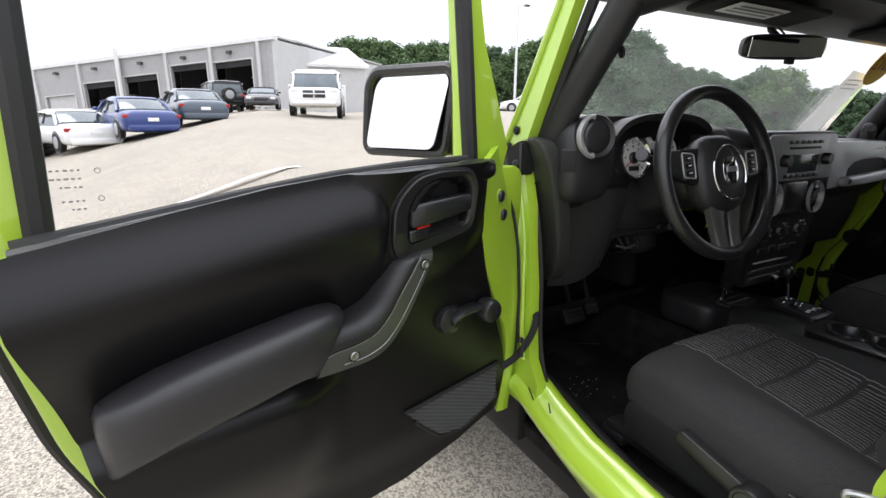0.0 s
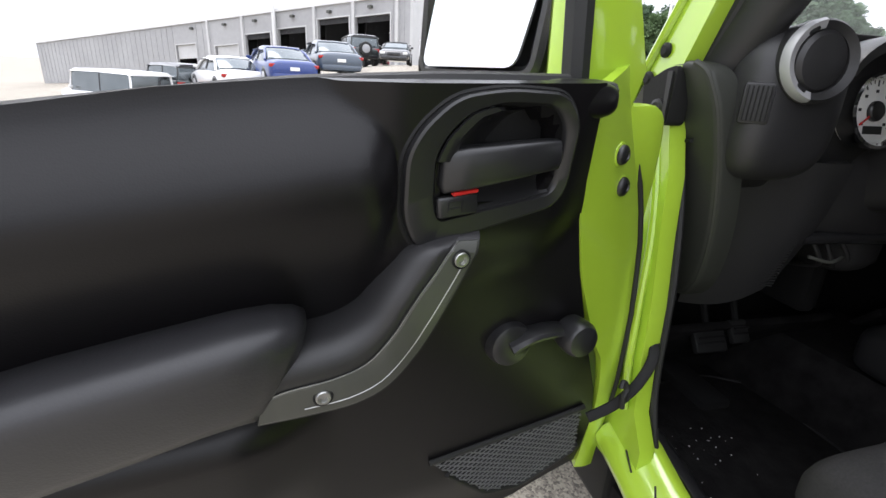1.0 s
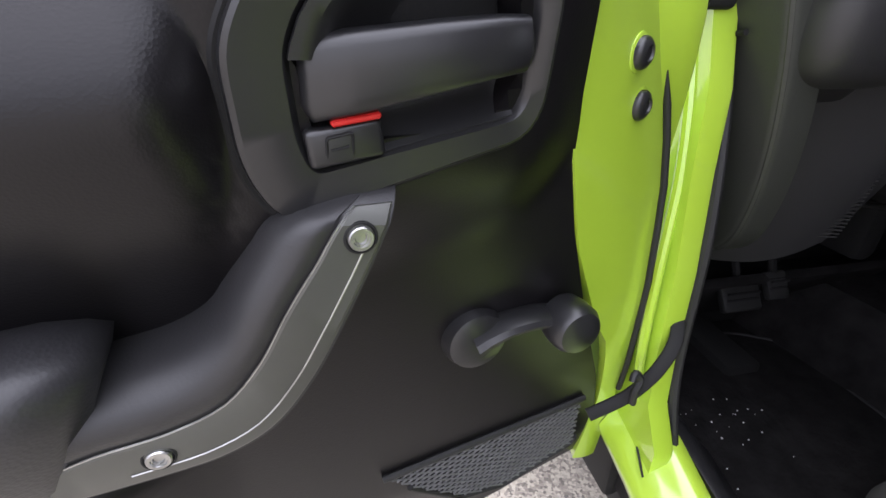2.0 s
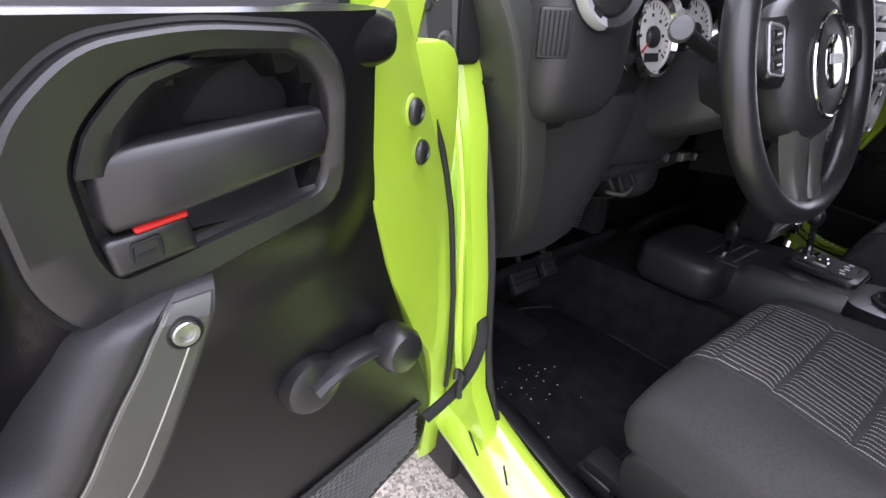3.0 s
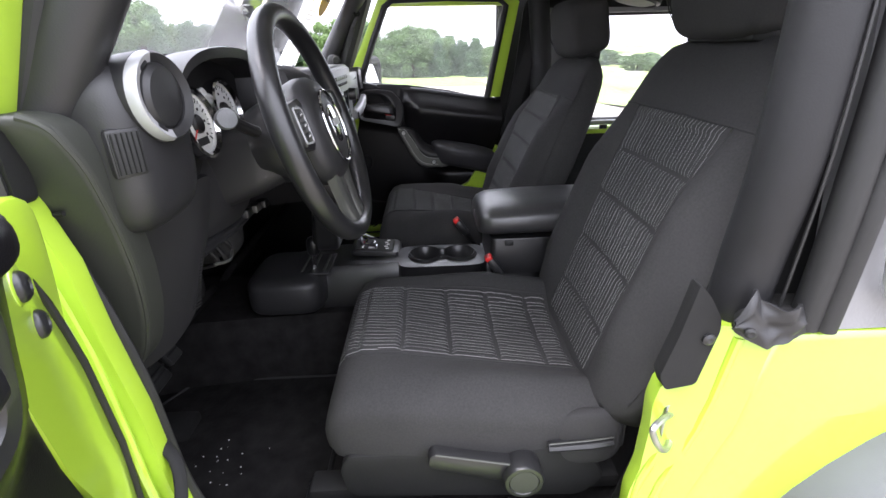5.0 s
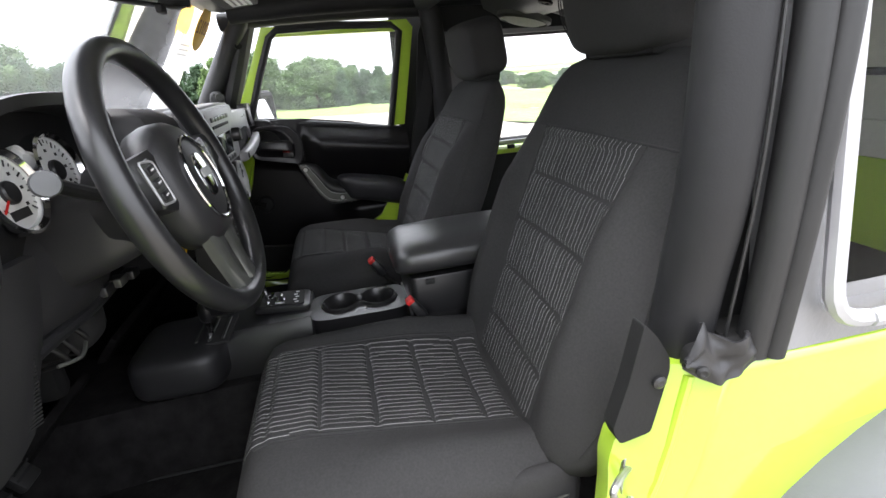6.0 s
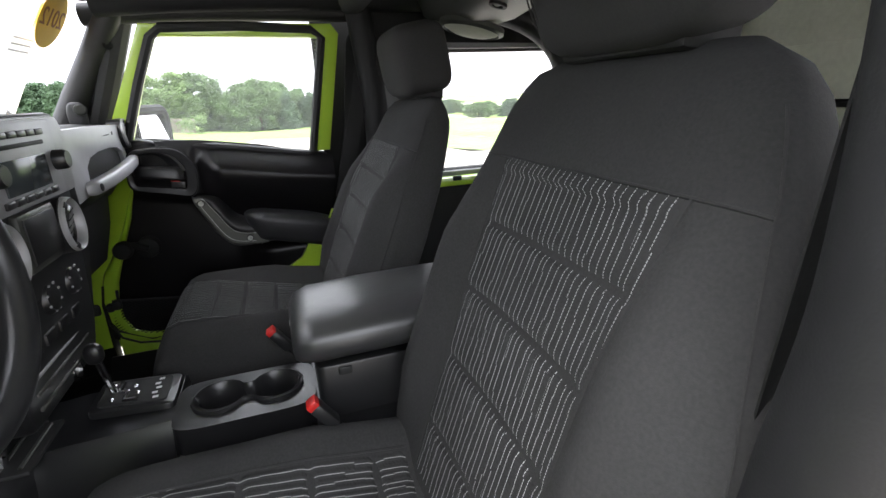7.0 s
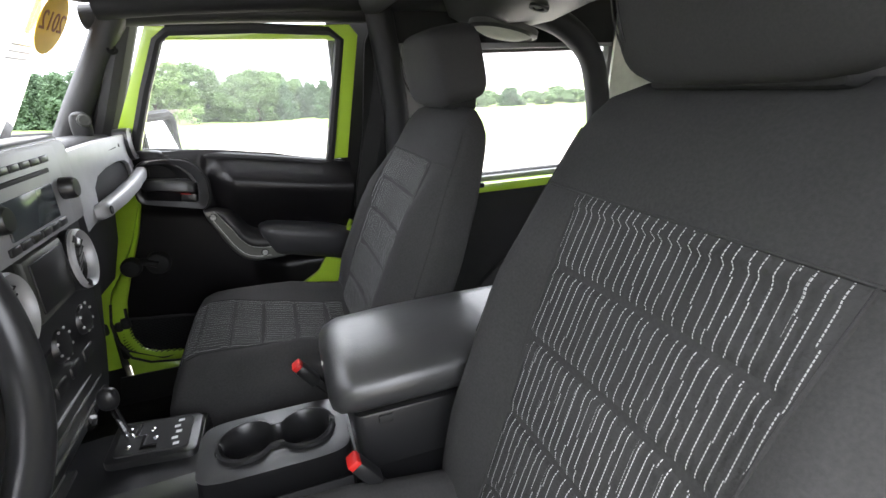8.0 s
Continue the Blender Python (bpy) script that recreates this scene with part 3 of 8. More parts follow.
    for u, k, dz in ((0.462, 0.72, 0.004), (0.472, 0.88, 0.011), (0.49, 0.96, 0.015), (0.52, 1.0, 0.014), (0.58, 1.0, 0.004), (0.65, 0.99, -0.008), (0.70, 0.96, -0.020), (0.735, 0.90, -0.032), (0.755, 0.80, -0.042), (0.766, 0.64, -0.050), (0.771, 0.40, -0.056)):
        slant = 0.42 * (1 - s(0.47, 0.66, u))
        rings.append([WG((u + slant * (0.972 - z)) * (1 if full else 0.96), o * k + 0.004, 0.93 + (z - 0.93) * (1 if k > 0.6 else 0.8) + dz) for o, z in prof])
    add("armrest", loft(rings), M_ARMPAD, lab="padded black armrest", sharp=80)

    # window crank
    # passenger crank in a darker matte black, so its dimness sits in the material
    base = add("crank_base", lathe([(0.031, 0.0), (0.031, 0.022), (0.028, 0.031), (0.019, 0.035), (0.001, 0.036)], 28, facing(WB(0.195, 0.008, 0.914), N)), (M_BLACK if full else M_MATTE))
    add("crank_arm", tube(smooth_line([WB(0.195, 0.030, 0.914), WB(0.168, 0.034, 0.924), WB(0.137 if full else 0.150, 0.036, 0.926), WB(0.109 if full else 0.135, 0.036, 0.920)], 5), [0.025, 0.024, 0.022, 0.021, 0.020, 0.019, 0.0185, 0.0180, 0.0180, 0.0180, 0.0180, 0.0180, 0.0180, 0.0180, 0.0180, 0.0180], 12, flat=0.5), (M_BLACK if full else M_MATTE), base)
    add("crank_knob", lathe([(0.015, 0.0), (0.0235, 0.004), (0.0255, 0.016), (0.025, 0.031), (0.021, 0.038), (0.012, 0.041), (0.001, 0.042)], 28, facing(WB(0.106 if full else 0.132, 0.030, 0.919), N)), (M_BLACK if full else M_MATTE), base)

    # net pocket at the foot
    pk = [(0.018, 0.764), (0.276, 0.737), (0.236, 0.698), (0.165, 0.640), (0.10, 0.632), (0.0, 0.675)]
    pocket = add("map_pocket", prism(rounded(pk, 0.012), 0.010, lambda a, b, c: W(a, 0.016 + c, b)), M_MATTE, lab="black elastic net pocket")
    net = bmesh.new()

    for sgn in (1, -1):
        for k in range(-40, 60):
            run = []
            for i in range(121):
                u = lerp(-0.02, 0.29, i / 120)
                z = 0.62 + k * 0.0090 + sgn * (u - 0.1) * 0.55 - u * 0.16
                if within(pk, u, z):
                    run.append(W(u, 0.0285 + 0.0008 * sgn, z))
                else:
                    if len(run) > 1:
                        tube([run[0], run[len(run) // 2], run[-1]], 0.0013, 4, bm=net)
                    run = []
    # the passenger net is near-black: shade on that side put into its colour
    add("net", net, M_NET if full else M_MATTE, pocket, "grey diamond elastic net")
    add("pocket_hem", tube([W(u, 0.028, z) for u, z in ((0.279, 0.738), (0.18, 0.749), (0.08, 0.759), (0.014, 0.767))], 0.0045, 8), M_RUBBER, pocket)
    add("pocket_hem", tube([W(u, 0.027, z) for u, z in rounded([(0.014, 0.767), (-0.002, 0.675), (0.10, 0.628), (0.168, 0.637), (0.238, 0.696), (0.279, 0.738)], 0.01)[5:-5]], 0.004, 8), M_RUBBER, pocket)

    # window frame, glass and mirror
    front, back_, top = side

    def lean(z):
        return -0.045 - 0.28 * max(0, z - 1.2) if full else 0.004 + 0.20 * (z - 1.2)
    f0, f1 = front[0], front[-1]
    r0, r1 = back_
    # front edge of the frame, from its head down to its foot
    if full:
        head, foot = 0.025, 1.13
        lead = [(0.128, top + head), (0.124, 1.45), (0.110, 1.36), (0.080, 1.28), (0.052, 1.20), (0.064, foot)]
    else:
        head, foot = 0.010, 1.19
        lead = [(f1[0] - 0.020, top + head)] + [(u - 0.040, z) for u, z in reversed(front[1:-1])] + [(f0[0] - 0.060, foot)]
    fr = lead + [(f0[0] + 0.01, foot)] + [(u + 0.01, z) for u, z in front[1:]] + [(r1[0] - 0.01, r1[1]), (r0[0] - 0.01, r0[1]), (r0[0] + 0.055, r0[1]), (r1[0] + 0.052, r1[1] + 0.01), (r1[0] + 0.03, top + head)]
    add("window_frame", prism(fr, 0.035, lambda a, b, c: W(a, lean(b) - 0.015 + c, b), 0.004), M_GREEN, lab="lime green window frame")
    rows = list(front) + [(f1[0] + 0.03, top), (lerp(f1[0], r1[0], 0.5), top + 0.003), (r1[0] - 0.03, top - 0.004), r1, (lerp(r1[0], r0[0], 0.5), lerp(r1[1], r0[1], 0.5)), r0]
    add("window_seal", tube([W(u, lean(z) + 0.014, z) for u, z in rows], 0.016 if full else 0.013, 8), M_RUBBER, lab="black rubber window seal")
    glass = add("window_pane", prism(list(front) + [(f1[0] + 0.03, top), (r1[0] - 0.03, top), r1, (r0[0], r0[1] - 0.02), (f0[0], f0[1] - 0.02)], 0.004, lambda a, b, c: W(a, lean(b) - 0.002 + c, b)), (M_GLASS if full else M_VEILED), lab="clear side window glass", smooth=False)
    glass.visible_shadow = False
    if full:
        for i in range(5):
            z = 1.197 - i * 0.0085 - (0.006 if i > 2 else 0)
            for k in range((6, 7, 5, 5, 3)[i]):
                u = 0.720 + 0.0042 * k + 0.0012 * ((k * 7 + i * 3) % 3)
                wd = 0.0022 + 0.0006 * ((k + i) % 3)
                add("etched_mark", prism([(u, z), (u + wd, z), (u + wd, z - 0.0018), (u, z - 0.0018)], 0.0005, lambda a, b, c: W(a, lean(b) + 0.003 + c, b)), M_ETCH, glass)
        for q, z in ((0.704, 1.195), (0.7045, 1.166)):
            add("etched_ring", tube([W(q + 0.0028 * math.cos(a), lean(z) + 0.0034, z + 0.0028 * math.sin(a)) for a in (2 * math.pi * k / 10 for k in range(11))], 0.0006, 4), M_ETCH, glass)
    # mirror that stands out from the door and faces back
    dz = 0.0 if full else -0.036
    turn = 0.32 if full else 0.245
    house = []
    shape = rounded([(-0.310, 1.186), (-0.086, 1.186), (-0.082, 1.316), (-0.100, 1.333), (-0.294, 1.333), (-0.314, 1.310)], 0.020, 4)
    ccx, ccz = -0.196, 1.259

    def WM(w, d, z):
        """w across the mirror, d behind its face."""
        return W(0.150 + (-0.095 - w) * turn - d, w, z + dz)
    for k, d in ((0.90, 0.008), (0.955, -0.004), (1.0, 0.002), (1.0, 0.03), (0.95, 0.065), (0.78, 0.095), (0.35, 0.11)):
        house.append([WM(ccx + (w - ccx) * k, d, ccz + (z - ccz) * k) for w, z in shape])
    mir = add("side_mirror", loft(house), M_BLACK, lab="black side mirror housing")
    add("mirror_glass", prism([(ccx + (w - ccx) * 0.76, ccz + (z - ccz) * 0.85) for w, z in shape], 0.003, lambda a, b, c: WM(a, -0.008 - c + (b - ccz) * 0.17, b)), M_MIRROR, mir, "silvered mirror glass", smooth=False)
    add("mirror_rim", tube([WM(ccx + (w - ccx) * 0.90, -0.004, ccz + (z - ccz) * 0.94) for w, z in shape + shape[:1]], 0.011 if full else 0.016, 8), M_BLACK if full else M_MATTE, mir)
    add("mirror_arm", tube([WM(-0.12, 0.05, 1.20), WM(-0.09, 0.05, 1.18), WM(-0.05, 0.05, 1.16)], 0.02, 10), M_BLACK, mir)
    return th


car_door("open lime green driver door with black vinyl trim and crank window", (-0.822, 0.8895), (-0.9847, -0.174), (0.174, -0.9847), rise=0.028, tall=0.17, long=0.06, lean_in=0.22,
         side=([(0.142, 1.170), (0.155, 1.30), (0.162, 1.45), (0.164, 1.52)], [(0.768, 1.090), (0.745, 1.52)], 1.535))
car_door("closed lime green passenger door with black vinyl trim", (0.728, 0.935), (0, -1), (-1, 0), rise=-0.014, su=0.92, rear=0.925, full=False, du=-0.045,
         side=([(0.150, 1.195), (0.227, 1.36), (0.285, 1.47)], [(0.690, 1.150), (0.750, 1.465)], 1.490))

# ---------------------------------------------------------------- front seats
def pw(x, e):
    return math.copysign(abs(x) ** e, x)


def front_seat(label, x0, out, group, ahead=0.0, tall=0.0, drop=0.0, head=0.092):
    """out: -1 or 1, the side of the seat that faces its door; ahead: how far its backrest stands further forward;
    tall: how much higher its backrest reaches; drop: how much lower its cushion is; head: half the height of the head restraint."""
    th = thing("front_seat", label, "car seat", (x0, 0.45, 0.55), group)
    back = Matrix.Translation((-x0, -0.45, -0.55))

    def add(name, bm, m, parent=th, lab="", **kw):
        for v in bm.verts:
            v.co.y += ahead * max(0.0, min(1.0, (0.62 - v.co.y) / 0.30)) - 0.5 * ahead * max(0.0, min(1.0, (v.co.y - 0.50) / 0.2))
        bmesh.ops.transform(bm, matrix=back, verts=bm.verts)
        return part(name, bm, m, parent, lab, **kw)

    zt = [(y, z - drop) for y, z in ((0.235, 0.790), (0.35, 0.806), (0.50, 0.834), (0.62, 0.850), (0.68, 0.849), (0.705, 0.838), (0.722, 0.815), (0.732, 0.785), (0.736, 0.765))]
    zb = [(y, z - drop) for y, z in ((0.235, 0.700), (0.50, 0.692), (0.68, 0.690), (0.715, 0.700), (0.730, 0.725), (0.736, 0.745))]
    hwr = [(0.235, 0.235), (0.5, 0.247), (0.66, 0.240), (0.71, 0.232), (0.73, 0.218), (0.736, 0.200)]
    EX = 0.42

    def shape_top(x, y):
        d = abs(x)
        bol = (0.030 if x * out > 0 else 0.046) * math.exp(-((d - 0.185) / 0.045) ** 2) * max(0.0, min(1.0, (0.62 - y) / 0.2))
        dish = -0.014 * math.exp(-(x / 0.13) ** 2) * max(0.0, min(1.0, (0.68 - y) / 0.15))
        return bol + dish

    def top(x, y):
        a, b, w = curve_at(zt, y), curve_at(zb, y), curve_at(hwr, y)
        q = max(0.0, 1 - min(1.0, abs(x) / w) ** (2 / EX)) ** (EX / 2)
        return (a + b) / 2 + (a - b) / 2 * q + shape_top(x, y) * q

    ys = [0.235, 0.25, 0.30, 0.36, 0.42, 0.48, 0.54, 0.60, 0.64, 0.67, 0.69, 0.705, 0.715, 0.722, 0.728, 0.732, 0.7345, 0.736]
    rings = []
    for y in ys:
        a, b, w = curve_at(zt, y), curve_at(zb, y), curve_at(hwr, y)
        ring = []
        for k in range(56):
            q = 2 * math.pi * k / 56
            x = w * pw(math.cos(q), EX)
            z = (a + b) / 2 + (a - b) / 2 * pw(math.sin(q), EX)
            if math.sin(q) > 0:
                z += shape_top(x, y) * abs(math.sin(q)) ** EX
            ring.append(Vector((x0 + x, y, z)))
        rings.append(ring)
    cush = add("cushion", loft(rings), M_CLOTH, lab="charcoal cloth seat cushion", sharp=80)

    seams = (0.335, 0.425, 0.515, 0.605, 0.685)

    def insert(u, v):
        x, y = lerp(-0.112, 0.145, u) * -out, lerp(0.285, 0.729, v)
        g = sum(math.exp(-((y - q) / 0.006) ** 2) for q in seams)
        edge = min(u, 1 - u) * 0.257
        up = 0.0045 * min(1.0, edge / 0.012) * min(1.0, min(v, 1 - v) * 0.444 / 0.010)
        return Vector((x0 + x, y, top(x, y) + up - 0.0055 * g * min(1, edge / 0.02) - 0.0005))
    add("cushion_insert", sheet((lambda u, v: insert(1 - u, v)) if out > 0 else insert, 44, 150), M_STRIPE_SEAT, cush, "charcoal cloth with pale woven stripes", sharp=80)
    # piping round the insert
    for sx in (0.112 * out, -0.145 * out):
        add("seam", tube([Vector((x0 + sx, lerp(0.285, 0.70, i / 16), top(sx, lerp(0.285, 0.70, i / 16)) + 0.0005)) for i in range(17)], 0.0022, 6), M_CLOTH2, cush)

    # backrest
    B0, B1 = Vector((0, 0.285, 0.775 - 0.5 * drop)), Vector((0, 0.036 + 0.9 * tall, 1.297 + tall))
    T = (B1 - B0).normalized()
    NB = Vector((0, T.z, -T.y))
    L = (B1 - B0).length
    hw = [(0, 0.240), (0.08, 0.274), (0.25, 0.300), (0.50, 0.284), (0.66, 0.256), (0.80, 0.232), (0.88, 0.214), (0.94, 0.196), (0.98, 0.172), (1.0, 0.14)]
    fr = [(0, 0.0), (0.5, 0.006), (0.75, 0.0), (0.90, -0.004), (0.96, -0.012), (1.0, -0.034)]
    bk = [(0, -0.10), (0.2, -0.115), (0.7, -0.105), (0.92, -0.088), (1.0, -0.06)]

    def bolster(x, v):
        return 0.032 * math.exp(-((abs(x) - 0.195) / 0.04) ** 2) * max(0.0, min(1.0, (0.80 - v) / 0.22)) * min(1.0, 0.4 + v * 3) - 0.008 * math.exp(-(x / 0.12) ** 2) * (v < 0.75)

    def bpoint(x, d, v):
        return Vector((x0 + x, 0, 0)) + B0 + T * (L * v) + NB * d

    def front_d(x, v):
        w, f, b = curve_at(hw, v), curve_at(fr, v), curve_at(bk, v)
        q = max(0.0, 1 - min(1.0, abs(x) / w) ** (2 / 0.5)) ** (0.25)
        return (f + b) / 2 + (f - b) / 2 * q + bolster(x, v) * q

    rings = []
    for i in range(31):
        v = i / 30
        w, f, b = curve_at(hw, v), curve_at(fr, v), curve_at(bk, v)
        ring = []
        for k in range(52):
            q = 2 * math.pi * k / 52
            x = w * pw(math.cos(q), 0.5)
            d = (f + b) / 2 + (f - b) / 2 * pw(math.sin(q), 0.5)
            if math.sin(q) > 0:
                d += bolster(x, v) * abs(math.sin(q)) ** 0.5
            ring.append(bpoint(x, d, v))
        rings.append(ring)
    rest = add("backrest", loft(rings), M_CLOTH, lab="charcoal cloth backrest", sharp=80)
    tucks = (0.15, 0.32, 0.48, 0.63)

    def panel(u, v):
        vv = lerp(0.03, 0.775, v)
        wide = lerp(0.128, 0.154, v)
        x = lerp(-wide, wide, u) + out * 0.016
        g = sum(math.exp(-((vv - t) / 0.010) ** 2) for t in tucks)
        edge = min(u, 1 - u) * 2 * wide
        up = 0.004 * min(1.0, edge / 0.012) * min(1.0, (1 - v) * 0.4 / 0.010)
        return bpoint(x, front_d(x, vv) + up - 0.0045 * g * min(1, edge / 0.02) - 0.0005, vv)
    add("backrest_insert", sheet(lambda u, v: panel(1 - u, v), 40, 90), M_STRIPE_BACK, rest, "charcoal cloth with pale woven stripes", sharp=80)
    for s in (-1, 1):
        add("seam", tube([bpoint(s * lerp(0.128, 0.154, i / 20) + out * 0.016, front_d(s * lerp(0.128, 0.154, i / 20) + out * 0.016, i / 20 * 0.775), i / 20 * 0.775) for i in range(1, 21)], 0.002, 6), M_CLOTH2, rest)
        add("edge_stitch", tube([bpoint(s * (curve_at(hw, lerp(0.08, 0.9, i / 24)) * 0.955), front_d(curve_at(hw, lerp(0.08, 0.9, i / 24)) * 0.955, lerp(0.08, 0.9, i / 24)) + 0.0005, lerp(0.08, 0.9, i / 24)) for i in range(25)], 0.0014, 6), M_CLOTH2, rest)
    add("shoulder_seam", tube([bpoint(lerp(-0.225, 0.225, i / 24), front_d(lerp(-0.225, 0.225, i / 24), 0.775) + 0.0005, 0.775) for i in range(25)], 0.0018, 6), M_CLOTH2, rest)

    # head restraint on two rods
    hy, hz = 0.012 + 0.9 * tall, 1.285 + head + tall
    hr = add("headrest", pillow((x0, hy, hz), (0.134, 0.062, head), 0.42, 0.45, 40, 20, rot=pose(0, 0, 0, -10, 0, 0)), M_CLOTH2, lab="charcoal cloth head restraint", sharp=80)
    for q in (0.004, -0.004):
        add("headrest_seam", tube([Vector((x0 + 0.108 + q, hy + 0.0625 * math.cos(a) + 0.174 * (head - 0.0015) * math.sin(a), hz + (head + 0.0005) * math.sin(a) - 0.174 * 0.0625 * math.cos(a))) for a in (math.pi * 2 * k / 30 for k in range(31))], 0.0010, 6), M_CLOTH, hr)
    add("headrest_foot", box((x0, hy - 0.012, hz - head + 0.005), (0.19, 0.066, 0.030), 0.006, 2, rot=pose(0, 0, 0, 6, 0, 0)), M_MATTE, hr)
    for q in (-0.055, 0.055):
        add("rod", tube([Vector((x0 + q, hy - 0.012, hz - head - 0.025)), Vector((x0 + q, hy - 0.008, hz - head + 0.045))], 0.006, 10), M_MATTE, hr)

    # plinth, side cover, rails
    add("side_cover", prism(rounded([(y, z - drop) for y, z in ((0.30, 0.735), (0.70, 0.735), (0.712, 0.70), (0.70, 0.645), (0.30, 0.62), (0.26, 0.66))], 0.02), 0.02, lambda a, b, c: Vector((x0 + out * (0.222 + c), a, b)), 0.006), M_MATTE, lab="black plastic seat plinth")
    add("seat_pan", box((x0, 0.47, 0.675 - drop), (0.40, 0.48, 0.06), 0.015), M_MATTE)
    for s in (-0.19, 0.19):
        rail = add("rail", box((x0 + s, 0.50, 0.585), (0.05, 0.56, 0.03), 0.008), M_MATTE)
        add("rail_foot", box((x0 + s, 0.755, 0.566), (0.062, 0.07, 0.030), 0.01), M_BLACK, rail)
        add("riser", box((x0 + s, 0.48, 0.625), (0.03, 0.42, 0.07), 0.008), M_MATTE, rail)
    # height lever, recline knob and hinge cover on the door side
    xo, dz = x0 + out * 0.250, Vector((0, 0, -drop))
    tip, root = Vector((0.562, 0.7435)), Vector((0.410, 0.702))
    run = (tip - root).normalized()
    side_ = Vector((-run.y, run.x))
    blade = [root + side_ * 0.021, root - side_ * 0.021, tip - side_ * 0.0155, tip + side_ * 0.0155]
    lever = add("height_lever", prism(rounded([(q.x, q.y - drop) for q in blade], 0.0145, 6), 0.024, lambda a, b, c: Vector((xo - out * 0.008 + out * c, a, b)), 0.004, 2), M_BLACK, lab="long black seat height lever", sharp=40)
    # paler strip that draws the highlight on the lever's upper edge
    add("lever_highlight", tube([Vector((xo + out * 0.0165, q.x, q.y - drop)) for q in (root.lerp(tip, k) + side_ * lerp(0.0205, 0.0152, k) for k in (0.18, 0.5, 0.8, 0.95))], 0.0016, 6), M_GREYPL, lever)
    add("recline_knob", lathe([(0.030, -0.03), (0.033, 0.0), (0.033, 0.026), (0.0305, 0.031), (0.0250, 0.031), (0.0235, 0.029), (0.001, 0.029)], 32, facing((xo, 0.410, 0.702 - drop), (out, 0, 0))), M_BLACK, lab="round black seat knob")
    add("knob_face", lathe([(0.0238, 0.0285), (0.0230, 0.0302), (0.001, 0.0304)], 28, facing((xo, 0.410, 0.702 - drop), (out, 0, 0))), M_OLIVE)
    add("hinge_cover", pillow((x0 + out * 0.230, 0.295, 0.745 - drop), (0.018, 0.058, 0.055), 0.75, 0.7), M_CLOTH2)
    add("recline_bar", tube([Vector((xo - out * 0.006, 0.365, 0.742 - drop)), Vector((xo - out * 0.002, 0.30, 0.748 - drop)), Vector((xo - out * 0.004, 0.262, 0.75 - drop))], 0.013, 10, flat=0.6), M_BLACK, lab="black folding release bar")
    # paler strip as the painted highlight along the top of the bar
    add("bar_highlight", tube([Vector((xo + out * 0.004, 0.366, 0.754 - drop)), Vector((xo + out * 0.006, 0.30, 0.760 - drop)), Vector((xo + out * 0.004, 0.262, 0.762 - drop))], 0.0014, 6), M_GREYPL)
    return th


front_seat("charcoal cloth driver seat with pale striped inserts", -0.385, -1, "front seats", tall=0.036, drop=0.032)
front_seat("charcoal cloth passenger seat with pale striped inserts", 0.365, 1, "front seats", 0.055, head=0.080)


def buckle(at, tilt):
    th = thing("belt_buckle", "black seat belt buckle with a red release button", "seat belt buckle", at)
    m = pose(0, 0, 0, *tilt)
    part("stalk", moved(tube([Vector((0, 0, -0.11)), Vector((0, 0, -0.02))], 0.011, 10, flat=0.6), m), M_MATTE, th)
    part("housing", moved(box((0, 0, -0.008), (0.026, 0.020, 0.05), 0.005), m), M_BLACK, th)
    part("button", moved(box((0, 0, 0.019), (0.024, 0.018, 0.012), 0.003), m), M_RED, th, "red release button")
    return th


buckle((-0.185, 0.397, 0.838), (-35, 0, 0))
buckle((0.090, 0.456, 0.838), (-35, 0, 0))

# ---------------------------------------------------------------- body shell of the car
def yz(x, dirn=1):
    """Places an outline of (y, z) on a plane of constant x."""
    return lambda a, b, c: Vector((x + dirn * c, a, b))


body = thing("car_body", "lime green two-door off-road car body with a black hardtop", "car body", (0, 0, 0), kind="structure")
FLOOR = 0.52


def bp(name, bm, m, lab="", parent=None, at=None, **kw):
    """A part of the body; at: a shift of the whole part."""
    if at is not None:
        bmesh.ops.translate(bm, vec=at, verts=bm.verts)
    return part(name, bm, m, parent or body, lab, **kw)


REAR = (0.045, -0.014, 0.012)


bp("cabin_floor", box((0, 0.05, FLOOR - 0.02), (1.44, 2.5, 0.04), 0.004), M_CARPET, "black carpeted cabin floor")
bp("firewall", box((0, 1.30, 0.88), (1.44, 0.04, 0.76), 0.005), M_MATTE)
bp("toe_board", box((-0.36, 1.235, 0.62), (0.66, 0.02, 0.30), 0.005, rot=pose(0, 0, 0, 40, 0, 0)), M_CARPET)
bp("toe_board", box((0.42, 1.235, 0.62), (0.60, 0.02, 0.30), 0.005, rot=pose(0, 0, 0, 40, 0, 0)), M_CARPET)
bp("transmission_tunnel", loft([[Vector((x * k + 0.01, y, z)) for x, z in ((-0.17, FLOOR), (-0.145, 0.62), (-0.11, 0.675), (0.11, 0.675), (0.145, 0.62), (0.17, FLOOR))] for y, k in ((1.28, 1.35), (0.95, 1.1), (0.6, 0.95), (-0.6, 0.9))]), M_CARPET, sharp=50)
bp("underbody", box((0, -0.05, 0.44), (1.40, 2.7, 0.10), 0.02), M_MATTE)
bp("tailgate", box((0, -1.22, 0.77), (1.50, 0.06, 0.56), 0.01), M_GREEN)
bp("cargo_step", box((0, -0.75, 0.60), (1.2, 0.85, 0.12), 0.02), M_CARPET)

